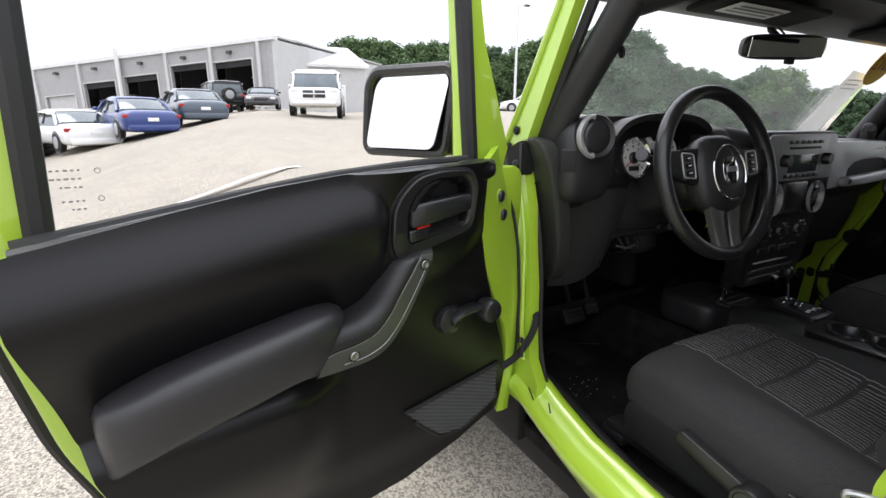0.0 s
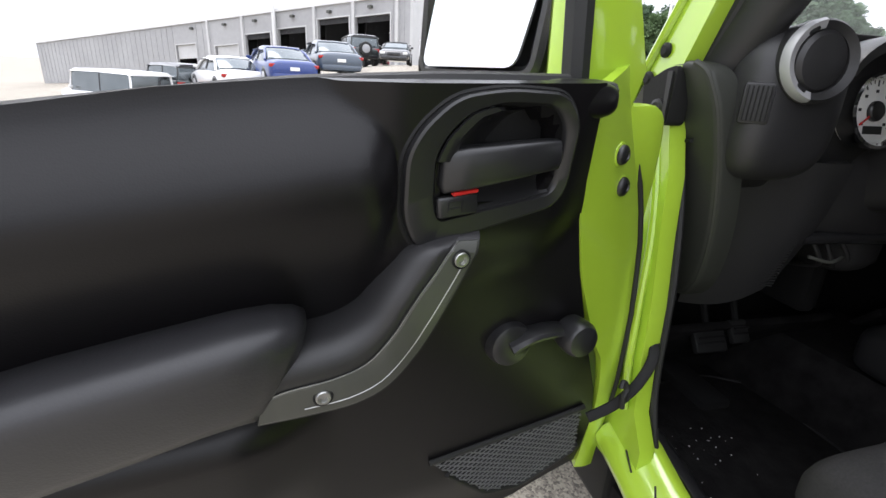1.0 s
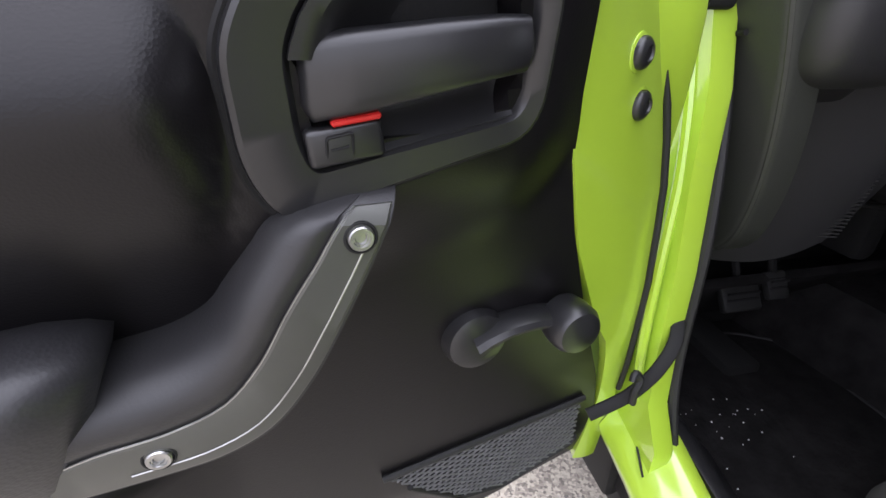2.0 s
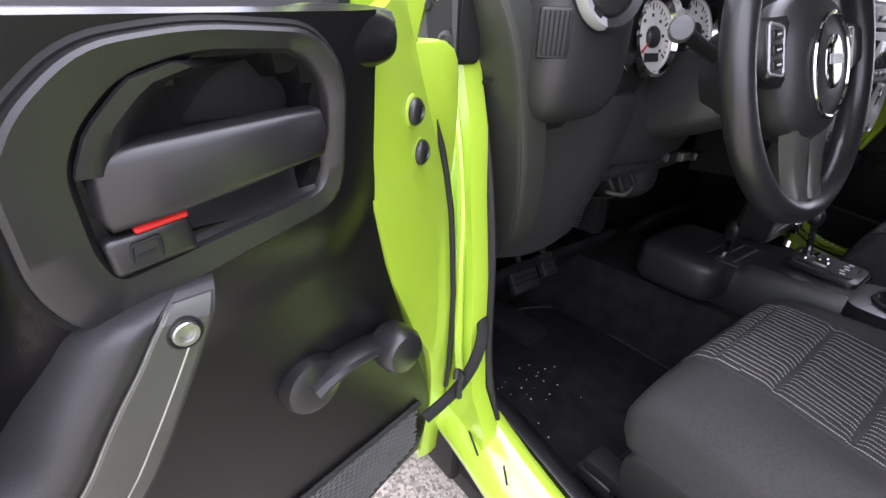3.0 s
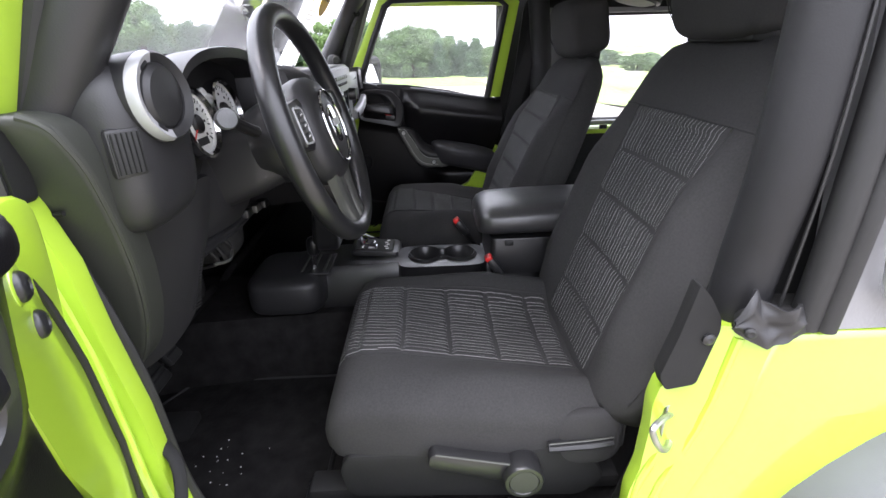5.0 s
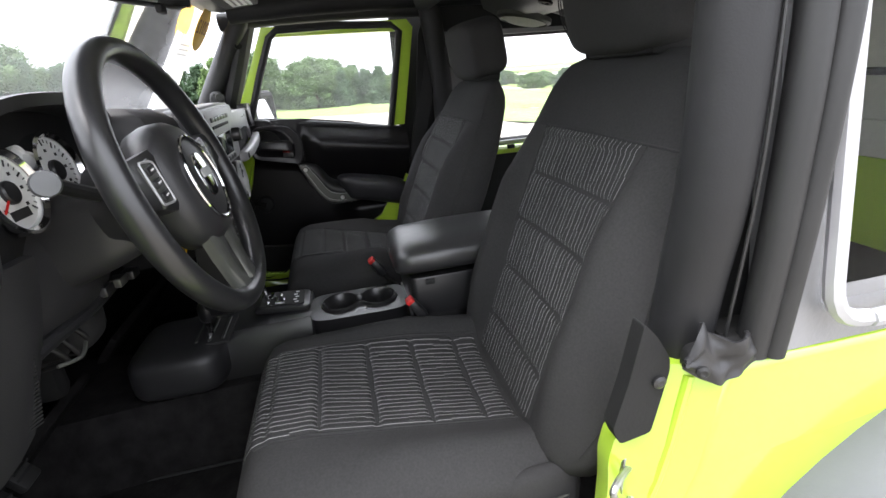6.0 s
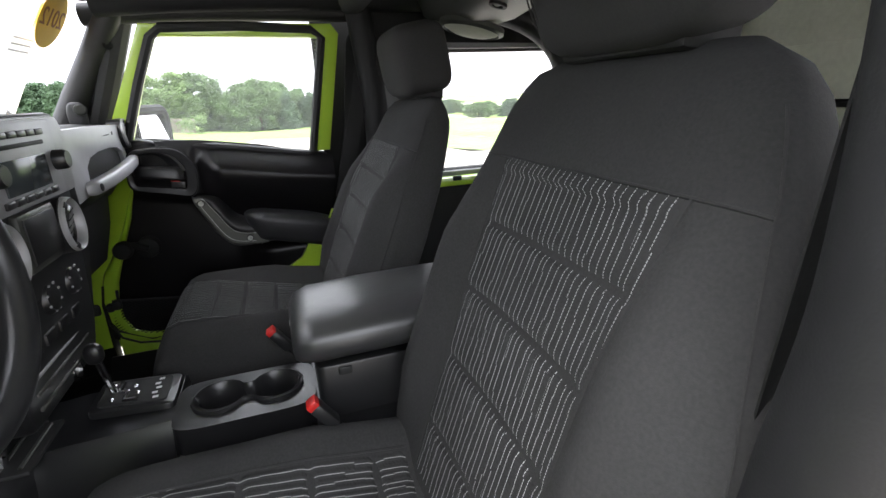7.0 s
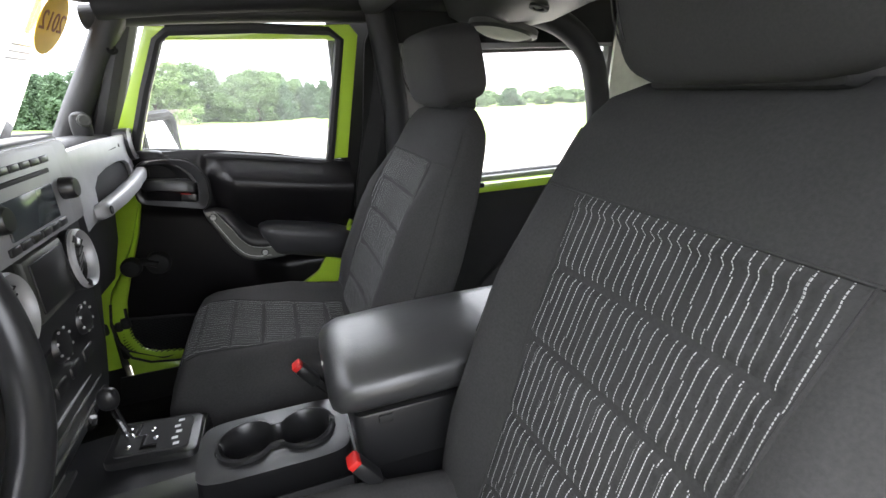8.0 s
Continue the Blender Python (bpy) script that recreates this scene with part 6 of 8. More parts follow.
dp("latch_bar", tube(smooth_line([(-0.495, 0.918, 1.022), (-0.44, 0.908, 1.026), (-0.36, 0.905, 1.024), (-0.26, 0.915, 1.020)], 5), 0.010, 10), M_BLACK)
# slim grey rod that stands in for a glint below the latch bar
dp("latch_glint", tube(smooth_line([(-0.485, 0.905, 0.996), (-0.455, 0.892, 0.990), (-0.42, 0.90, 0.994)], 5), 0.0028, 8), M_GREYPL)
dp("column_boot", pillow((-0.345, 0.99, 1.0), (0.05, 0.08, 0.055), 0.7, 0.7), M_MATTE)
wires = bmesh.new()
for k in range(5):
    tube(smooth_line([(-0.46 + 0.03 * k, 0.93, 1.02), (-0.44 + 0.03 * k, 0.92, 0.985 - 0.01 * (k % 2)), (-0.41 + 0.03 * k, 0.95, 0.96), (-0.38 + 0.03 * k, 1.05, 0.93)], 5), 0.004, 6, bm=wires)
dp("wiring", wires, M_RUBBER)
for k in range(3):
    dp("connector", box((-0.33 + 0.05 * k, 0.90, 1.035 - 0.006 * k), (0.030, 0.022, 0.016), 0.003), M_GREYPL if k == 1 else M_BLACK)
dp("left_support", box((-0.175, 1.195, 0.90), (0.05, 0.20, 0.26), 0.02), M_MATTE)
dp("glovebox", loft([[Vector((x, y, z)) for y, z in ((0.835, 1.105), (0.850, 1.0), (0.88, 0.90), (1.1, 0.88), (1.1, 1.085))] for x in (0.20, 0.22, 0.60, 0.62)]), M_TRIM, "black glovebox door", sharp=45)

# centre stack
cs = dp("centre_console_face", prism(rounded([(-0.172, 1.285), (0.172, 1.285), (0.180, 1.08), (0.150, 0.93), (0.13, 0.86), (-0.13, 0.86), (-0.150, 0.93), (-0.180, 1.08)], 0.025), 0.05, lambda a, b, c: Vector((a, 0.80 - c + 0.10 * max(0, 1.08 - b), b)), 0.008), M_BLACK, "satin grey centre stack", sharp=45)
dp("stack_fascia", prism(rounded([(-0.166, 1.278), (0.166, 1.278), (0.170, 1.158), (-0.170, 1.158)], 0.022), 0.004, lambda a, b, c: Vector((a, 0.7495 - c + 0.10 * max(0, 1.08 - b), b)), 0.002), M_SILVER, "satin silver stack fascia", cs, sharp=45)
dp("centre_fascia_foot", box((0, 0.80, 0.955), (0.24, 0.06, 0.17), 0.012, rot=pose(0, 0, 0, 6, 0, 0)), M_BLACK, parent=cs)
rd = dp("radio", box((0.005, 0.752, 1.217), (0.235, 0.018, 0.118), 0.006), M_SILVER, "grey radio with a display and knobs")
dp("radio_display", box((0.0, 0.7415, 1.203), (0.135, 0.003, 0.046), 0.001), M_SCREEN, "grey display glass", rd)
dp("disc_slot", box((0.0, 0.7420, 1.243), (0.150, 0.003, 0.006), 0.001), M_INK, parent=rd)
for s in (-0.095, 0.105):
    dp("radio_knob", lathe([(0.016, 0), (0.0155, 0.014), (0.013, 0.018), (0.001, 0.018)], 24, facing((s, 0.743, 1.212), (0, -1, 0.02))), M_BLACK, "round black radio knob", rd)
for k in range(6):
    dp("radio_button", box((-0.07 + 0.028 * k, 0.7415, 1.171), (0.024, 0.004, 0.010), 0.0015), M_BLACK, parent=rd)
    dp("radio_button", box((-0.07 + 0.028 * k, 0.7415, 1.258), (0.024, 0.004, 0.009), 0.0015), M_BLACK, parent=rd)
dp("switch_panel", box((0.0, 0.752, 1.112), (0.115, 0.014, 0.085), 0.006), M_GREYPL, "framed black switch panel", cs)
dp("switch_screen", box((0.0, 0.744, 1.114), (0.098, 0.003, 0.066), 0.002), M_BLACK, parent=cs)
for k in range(3):
    kx = -0.085 + 0.085 * k
    kb = dp("climate_knob", lathe([(0.026, 0), (0.025, 0.012), (0.020, 0.020), (0.012, 0.022), (0.001, 0.022)], 28, facing((kx, 0.776, 1.015), (0, -1, 0.1))), M_BLACK, "round climate knob", cs)
    dp("knob_ring", lathe([(0.030, 0), (0.030, 0.004), (0.026, 0.005)], 28, facing((kx, 0.777, 1.015), (0, -1, 0.1)), caps=False), M_SILVER, parent=kb)
    for j in range(8):
        a = math.pi * (0.9 - 1.8 * j / 7) + math.pi / 2
        dp("knob_mark", box((kx + 0.0215 * math.cos(a), 0.7555, 1.018 + 0.0215 * math.sin(a)), (0.0036, 0.003, 0.0036), 0.0008, 1), M_SILVER, parent=kb)
for k in range(4):
    dp("rocker_switch", box((-0.075 + 0.05 * k, 0.768, 0.965), (0.036, 0.012, 0.018), 0.003), M_BLACK, parent=cs)
for k in range(3):
    dp("lower_slot", box((0.0, 0.771, 0.93 - 0.022 * k), (0.20, 0.010, 0.006), 0.002), M_SILVER if k == 0 else M_GREYPL, parent=cs)
dp("outlet", lathe([(0.018, 0), (0.017, 0.008), (0.013, 0.008), (0.012, 0.0), (0.001, 0.0)], 24, facing((0.03, 0.775, 0.875), (0, -1, 0.1))), M_CHROME, parent=cs)

# passenger panel with its oval hollow and the grab bar along the lower edge
def on_face(d):
    return lambda a, b, c: Vector((a, curve_at(FACE, a) + d - c, b))


arch = [(0.335, 1.150), (0.340, 1.172), (0.375, 1.189), (0.44, 1.196), (0.54, 1.197), (0.61, 1.192), (0.645, 1.180), (0.655, 1.160)]
panel_out = [(0.190, 1.118), (0.190, 1.254), (0.45, 1.252), (0.700, 1.246), (0.708, 1.20), (0.700, 1.150), (0.655, 1.150)] + arch[::-1] + [(0.335, 1.120)]
pp = dp("passenger_panel", prism(panel_out, 0.016, on_face(0.004), 0.003), M_SILVER, "satin silver dash panel", sharp=40)
# shallow plate whose near-black colour stands in for shade inside the tray
dp("tray_shade", prism(rounded([(0.325, 1.200), (0.660, 1.200), (0.660, 1.140), (0.325, 1.135)], 0.01), 0.004, on_face(0.002), 0.001), M_MATTE, "flat dark plate for the shade in the open dash tray", pp)
bar = []
for i, (x, y, z, k) in enumerate(((0.285, 0.776, 1.134, 0.5), (0.292, 0.767, 1.135, 0.95), (0.31, 0.763, 1.136, 1), (0.42, 0.762, 1.139, 1.05), (0.54, 0.766, 1.144, 1.05), (0.66, 0.774, 1.151, 1), (0.692, 0.779, 1.154, 0.95), (0.702, 0.788, 1.155, 0.5))):
    bar.append([Vector((x, y + 0.012 * k * pw(math.cos(q), 0.6), z + 0.0145 * k * pw(math.sin(q), 0.5))) for q in (2 * math.pi * j / 16 for j in range(16))])
gb = dp("grab_bar", loft(bar), M_SILVER, "satin silver passenger grab bar", sharp=60)
dp("bar_bolt", lathe([(0.008, 0), (0.008, 0.002), (0.005, 0.003), (0.001, 0.002)], 16, facing((0.302, 0.7505, 1.136), (0, -1, 0))), M_INK, parent=gb)
dp("bar_end_seam", tube([Vector((0.676, 0.7615, 1.140)), Vector((0.678, 0.7605, 1.152)), Vector((0.682, 0.7625, 1.165))], 0.0015, 6), M_INK, parent=gb)
dp("dash_split", tube([Vector((x, curve_at(FACE, x) - 0.0122, 1.226 + 0.006 * (x - 0.3))) for x in (0.315, 0.40, 0.48, 0.555)], 0.0013, 6), M_INK, parent=pp)
dp("lock_dot", lathe([(0.004, 0), (0.004, 0.001), (0.001, 0.001)], 12, facing((0.585, 0.787, 1.229), (0, -1, 0))), M_INK, parent=pp)
pod = dp("dash_pod", pillow((0.662, 0.872, 1.272), (0.021, 0.021, 0.034), 0.8, 0.7), M_TRIM, "round black dash pod")
dp("pod_cap", lathe([(0.015, 0), (0.014, 0.006), (0.010, 0.009), (0.001, 0.009)], 20, facing((0.644, 0.858, 1.286), (-0.9, -0.35, 0.1))), M_OLIVE, parent=pod)


# ---------------------------------------------------------------- steering wheel and column
HUB = Vector((-0.385, 0.735, 1.194))
AX = Vector((-0.03, -1, 0.29)).normalized()
SW = facing(HUB, AX)
RIM = 0.182
swheel = thing("steering_wheel", "black leather steering wheel with metallic spokes and an airbag pad", "steering wheel", SW)


def sp_(name, bm, m, lab="", parent=None, **kw):
    return part(name, bm, m, parent or swheel, lab, **kw)


rr = [[Vector(((RIM + 0.0155 * math.cos(q)) * math.cos(a), (RIM + 0.0155 * math.cos(q)) * math.sin(a), 0.018 * math.sin(q) + 0.012)) for q in (2 * math.pi * k / 14 for k in range(14))] for a in (2 * math.pi * i / 72 for i in range(72))]
sp_("rim", loft(rr, cyclic=True), M_BLACK, "black leather rim", sharp=80)
pad = []
for k, h in ((0.6, -0.03), (0.95, -0.02), (1.0, 0.0), (0.97, 0.016), (0.85, 0.028), (0.6, 0.036), (0.3, 0.039)):
    pad.append([Vector((0.082 * k * pw(math.cos(q), 0.75), (0.086 if math.sin(q) > 0 else 0.094) * k * pw(math.sin(q), 0.8), h)) for q in (2 * math.pi * i / 40 for i in range(40))])
padp = sp_("airbag_pad", loft(pad), M_TRIM, "black airbag pad", sharp=70)
sp_("pad_ring", loft([[Vector(((0.054 + 0.0028 * math.cos(q)) * math.cos(a), (0.060 + 0.0028 * math.cos(q)) * math.sin(a) - 0.004, 0.0425 - 0.10 * ((0.054 * math.cos(a)) ** 2 + (0.060 * math.sin(a)) ** 2) / 0.06 + 0.0028 * math.sin(q))) for q in (2 * math.pi * k / 8 for k in range(8))] for a in (2 * math.pi * i / 48 for i in range(48))], cyclic=True), M_CHROME, "thin chrome ring", padp)
sp_("badge", pillow((0, 0.0, 0.038), (0.026, 0.032, 0.004), 0.8, 0.8, 24, 10), M_CHROME, "plain chrome badge", padp)
sp_("badge_bar", box((0, 0.003, 0.0425), (0.034, 0.012, 0.0016), 0.0004, 1), M_STEEL, parent=padp)
for s in (-1, 1):
    spk = sp_("spoke", loft([[Vector((s * x, y + w * cy, z + 0.010 * cz)) for cy, cz in ((-1, -1), (1, -1), (1, 0.6), (0.8, 1), (-0.8, 1), (-1, 0.6))] for x, y, z, w in ((0.06, 0.015, 0.008, 0.042), (0.10, 0.018, 0.006, 0.036), (0.14, 0.022, 0.008, 0.030), (0.172, 0.026, 0.010, 0.024))]), M_BLACK, "side spoke with switches", sharp=45)
    sp_("switch_pad", box((s * 0.108, 0.018, 0.0165), (0.040, 0.056, 0.006), 0.004, rot=pose(0, 0, 0, 0, 0, -s * 6)), M_GREYPL, "grey switch pad", spk)
    fr_ = rounded([(-0.0185, -0.0265), (0.0185, -0.0265), (0.0185, 0.0265), (-0.0185, 0.0265)], 0.006)
    sp_("pad_frame", tube([Vector((s * (0.108 + a), 0.018 + b + a * 0.10, 0.0195)) for a, b in fr_ + fr_[:1]], 0.0016, 6), M_SILVER, "thin silver frame", spk)
    for k in range(3):
        sp_("switch", box((s * 0.108, 0.034 - 0.016 * k, 0.0205), (0.024, 0.011, 0.004), 0.002, rot=pose(0, 0, 0, 0, 0, -s * 6)), M_BLACK, parent=spk)
        sp_("switch_mark", box((s * 0.108, 0.034 - 0.016 * k, 0.0228), (0.010, 0.002, 0.0006), 0, rot=pose(0, 0, 0, 0, 0, -s * 6)), M_WHITEINK, parent=spk)
for s in (-1, 1):
    lo = sp_("lower_spoke", loft([[Vector((s * (x + w * cx), y, z + 0.009 * cz)) for cx, cz in ((-1, -1), (1, -1), (1, 0.6), (0.8, 1), (-0.8, 1), (-1, 0.6))] for x, y, z, w in ((0.030, -0.075, 0.012, 0.024), (0.027, -0.11, 0.010, 0.020), (0.024, -0.14, 0.010, 0.018), (0.022, -0.170, 0.012, 0.017))]), M_GREYPL, "graphite lower spoke", sharp=45)
sp_("spoke_gap", box((0, -0.125, 0.010), (0.012, 0.09, 0.012), 0.003), M_BLACK)
sp_("rear_hub", lathe([(0.07, -0.025), (0.075, -0.05), (0.065, -0.09), (0.001, -0.09)], 28), M_BLACK)

col = thing("steering_column", "black steering column cover with stalks", "steering column", HUB)
dirc = -AX
rings = []
for d, w, h in ((0.045, 0.045, 0.042), (0.055, 0.058, 0.055), (0.10, 0.062, 0.062), (0.16, 0.064, 0.066), (0.24, 0.062, 0.062)):
    c = dirc * d
    rings.append([c + Vector((w * pw(math.cos(q), 0.6), 0, h * pw(math.sin(q), 0.6) - 0.012)) for q in (2 * math.pi * k / 24 for k in range(24))])
part("shroud", loft(rings), M_TRIM, col, sharp=50)
st = part("stalk", tube(smooth_line([(-0.03, 0.07, 0.0), (-0.075, 0.078, 0.014), (-0.120, 0.088, 0.034)], 5), [0.009] * 11, 10), M_BLACK, col)
part("stalk_knob", lathe([(0.010, -0.02), (0.0145, -0.012), (0.0150, 0.010), (0.013, 0.015), (0.001, 0.016)], 20, facing((-0.134, 0.090, 0.039), (-0.85, -0.5, 0.15))), M_FLARE, st, "round grey stalk end")
part("stalk_right", tube([Vector((0.04, 0.07, 0.0)), Vector((0.10, 0.075, 0.012)), Vector((0.135, 0.07, 0.018))], 0.009, 10), M_BLACK, col)
part("ignition", lathe([(0.022, 0), (0.020, 0.014), (0.001, 0.015)], 20, facing((0.062, 0.10, -0.02), (0.8, -0.6, 0))), M_BLACK, col)

tg = thing("key_tag", "yellow printed tag hanging under the column", "tag", (-0.305, 0.780, 1.072))
part("card", box((0, 0, 0), (0.040, 0.0015, 0.030), 0.0005, 1, rot=pose(0, 0, 0, 12, -14, 22)), M_YELLOW, tg)
for k in range(3):
    part("print_line", box((0, -0.0012, 0.008 - 0.008 * k), (0.030, 0.0006, 0.003), 0, rot=pose(0, 0, 0, 12, -14, 22)), M_INK, tg)
part("string", tube(smooth_line([(0, 0, 0.014), (0.004, 0.005, 0.03), (0.0, 0.012, 0.05)], 4), 0.001, 5), M_RUBBER, tg)

# pedals
for px, pwid, pz, nm in ((-0.390, 0.085, 0.698, "brake_pedal"), (-0.315, 0.048, 0.716, "clutch_stop")):
    pd = thing(nm, "black rubber-faced pedal on a steel arm", "pedal", (px, 1.135, pz))
    part("pad", box((0, 0, 0), (pwid, 0.018, 0.055), 0.006, rot=pose(0, 0, 0, -35, 0, 0)), M_RUBBER, pd)
    for k in range(3):
        part("grip_rib", box((0, -0.009 - 0.001 * k, 0.014 - 0.014 * k), (pwid * 0.85, 0.004, 0.005), 0.001, 1, rot=pose(0, 0, 0, -35, 0, 0)), M_MATTE, pd)
    part("arm", tube([Vector((0, 0.008, 0.01)), Vector((0, 0.05, 0.10)), Vector((0, 0.05, 0.30))], 0.008, 8), M_MATTE, pd)

# ---------------------------------------------------------------- floor console
CX = -0.012
con = thing("centre_console", "black plastic floor console with two cup holders", "console", (CX, 0.545, 0.622))


def cp(name, bm, m, lab="", parent=None, **kw):
    bmesh.ops.transform(bm, matrix=Matrix.Translation((0, -0.55, -0.60)), verts=bm.verts)
    return part(name, bm, m, parent or con, lab, **kw)


cp("console_body", loft([[Vector((x * k + (0.045 if y > 0.635 else 0.0), y, z)) for x, z in ((-0.105, 0.60), (-0.10, 0.68), (-0.088, zt - 0.02), (-0.074, zt), (0.074, zt), (0.088, zt - 0.02), (0.10, 0.68), (0.105, 0.60))] for y, k, zt in ((0.98, 1.1, 0.735), (0.90, 1.08, 0.75), (0.80, 1.05, 0.762), (0.638, 1.0, 0.765), (0.632, 1.0, 0.715), (0.41, 1.0, 0.715), (0.404, 1.0, 0.768), (0.05, 1.0, 0.768))]), M_BLACK, sharp=45)
cp("front_bin", pillow((-0.02, 0.93, 0.715), (0.115, 0.10, 0.055), 0.45, 0.45), M_TRIM, "padded front bin")
# shift gate
gate = cp("shift_gate", prism(rounded([(0.008, 0.640), (0.112, 0.640), (0.124, 0.775), (0.020, 0.775)], 0.016), 0.012, lambda a, b, c: Vector((a, b, 0.764 + c + 0.03 * (b - 0.64)), ), 0.004), M_BLACK, "framed shift gate")
cp("gate_panel", prism(rounded([(0.020, 0.654), (0.101, 0.654), (0.110, 0.762), (0.030, 0.762)], 0.010), 0.003, lambda a, b, c: Vector((a, b, 0.7765 + c + 0.03 * (b - 0.64)))), M_INK, parent=gate)
for k in range(5):
    cp("gate_letter", box((0.032 + 0.015 * k, 0.672 + 0.004 * (k % 2), 0.7812), (0.006, 0.009, 0.001), 0.0003, 1), M_WHITEINK, "bright gate mark", gate)
for gx, gy in ((0.045, 0.742), (0.080, 0.712), (0.092, 0.748), (0.055, 0.704)):
    cp("gate_stud", pillow((gx, gy, 0.783), (0.005, 0.004, 0.003), 0.8, 0.8, 10, 6), M_CHROME, "bright gate stud", gate)
cp("gate_slot", tube([Vector((0.036, 0.70, 0.7815)), Vector((0.038, 0.722, 0.782)), Vector((0.066, 0.722, 0.782)), Vector((0.067, 0.735, 0.783)), Vector((0.098, 0.735, 0.783))], 0.004, 6), M_CHROME, parent=gate)
lv = cp("shift_lever", tube([Vector((0.068, 0.742, 0.775)), Vector((0.066, 0.748, 0.815)), Vector((0.063, 0.752, 0.850))], 0.006, 10), M_CHROME)
cp("shift_knob", pillow((0.062, 0.754, 0.868), (0.012, 0.015, 0.019), 0.8, 0.8, 20, 12), M_BLACK, "black shift knob", lv)
tl = cp("transfer_lever", tube([Vector((-0.055, 0.86, 0.765)), Vector((-0.055, 0.855, 0.81))], 0.008, 10), M_CHROME)
cp("transfer_knob", pillow((-0.055, 0.853, 0.832), (0.018, 0.018, 0.026), 0.8, 0.7, 18, 10), M_BLACK, "black transfer case knob", tl)
cp("transfer_slot", box((-0.02, 0.86, 0.764), (0.13, 0.09, 0.008), 0.003), M_INK)
for k in range(3):
    cp("slot_ridge", box((-0.02, 0.83 + 0.028 * k, 0.769), (0.11, 0.006, 0.004), 0.001, 1), M_GREYPL)
# cup holders joined by a waist
def cup_line(k, z, wide=0.0):
    """The waisted outline round both cups."""
    ring = []
    for i in range(64):
        q = 2 * math.pi * i / 64
        y = 0.086 * math.cos(q)
        r = 0.0400
        d = min(abs(y - 0.044), abs(y + 0.044))
        w = max(math.sqrt(max(0.0, r * r - d * d)), 0.018 if abs(y) < 0.05 else 0.0)
        w = max(w, 0.004)
        ring.append(Vector(((w * k + wide) * (1 if math.sin(q) >= 0 else -1), 0.518 + y * k + (wide if math.cos(q) > 0 else -wide) * abs(math.cos(q)), z)))
    return ring


deck = [[Vector((0.074 * pw(math.sin(q), 0.35), 0.521 + 0.117 * pw(math.cos(q), 0.35), 0.768)) for q in (2 * math.pi * i / 64 for i in range(64))], cup_line(1.0, 0.770, 0.008)]
cp("console_deck", loft([[p - Vector((0, 0, 0.05)) for p in deck[0]], deck[0], deck[1]], caps=False), M_BLACK, sharp=60)
cups = cp("cup_holder", loft([cup_line(1.0, 0.768, 0.009), cup_line(1.0, 0.776, 0.008), cup_line(1.0, 0.778, 0.004), cup_line(1.0, 0.774, 0.0), cup_line(0.97, 0.74, 0.0), cup_line(0.94, 0.718, 0.0)], caps=False), M_BLACK, "double cup holder", sharp=50)
cp("cup_well", box((0, 0.518, 0.7165), (0.10, 0.20, 0.003), 0.001), M_MATTE, parent=cups)
# armrest box
cp("box_body", prism(rounded([(-0.100, 0.05), (0.100, 0.05), (0.100, 0.40), (-0.100, 0.40)], 0.015), 0.095, lambda a, b, c: Vector((a - 0.02, b, 0.762 + c)), 0.004), M_BLACK)
cp("box_notch", box((-0.121, 0.355, 0.845), (0.006, 0.022, 0.014), 0.003), M_INK)
lid = []
for y, k, h, z in ((0.431, 0.62, 0.35, 0.900), (0.428, 0.82, 0.62, 0.903), (0.418, 0.94, 0.85, 0.907), (0.395, 1.0, 1.0, 0.911), (0.30, 1.02, 1.05, 0.914), (0.18, 1.0, 1.05, 0.916), (0.07, 0.97, 1.0, 0.918), (0.04, 0.9, 0.7, 0.916)):
    lid.append([Vector((0.118 * k * pw(math.cos(q), 0.66) - 0.025, y, z - 0.012 + 0.038 * h * pw(math.sin(q), 0.70))) for q in (2 * math.pi * i / 36 for i in range(36))])
arm = cp("armrest_lid", loft(lid), M_ARMVINYL, "padded black armrest lid", sharp=70)
cp("lid_latch", pillow((-0.025, 0.424, 0.898), (0.030, 0.006, 0.018), 0.7, 0.7, 20, 10), M_BLACK, parent=arm)
cp("latch_screw", lathe([(0.005, 0), (0.005, 0.002), (0.001, 0.002)], 12, facing((-0.025, 0.430, 0.900), (0, 1, 0))), M_STEEL, parent=arm)

# crumbs on the driver carpet
crumbs = bmesh.new()
rnd = random.Random(7)
for k in range(24):
    x, y = -0.465 + rnd.gauss(0, 0.050), 0.992 + rnd.gauss(0, 0.045)
    r = rnd.uniform(0.0007, 0.0019)
    pillow((x, y, FLOOR + 0.0095 + r * 0.6), (r, r * rnd.uniform(0.6, 1.4), r * 0.7), 0.9, 0.9, 6, 4, bm=crumbs)
tagged(part("grit", crumbs, M_PAPER), "pale crumbs of grit on the carpet", "grit", kind="stuff")
mat_ = thing("floor_mat", "black carpet floor mat with a bound edge", "floor mat", (-0.42, 0.97, FLOOR))
mo = rounded([(-0.20, -0.20), (0.24, -0.20), (0.24, 0.20), (0.14, 0.26), (-0.20, 0.22)], 0.04)
part("carpet", prism(mo, 0.008, lambda a, b, c: Vector((a, b, c + 0.001)), 0.003), M_CARPET, mat_)
part("bound_edge", tube([Vector((a, b, 0.007)) for a, b in mo + mo[:1]], 0.005, 6), M_RUBBER, mat_)

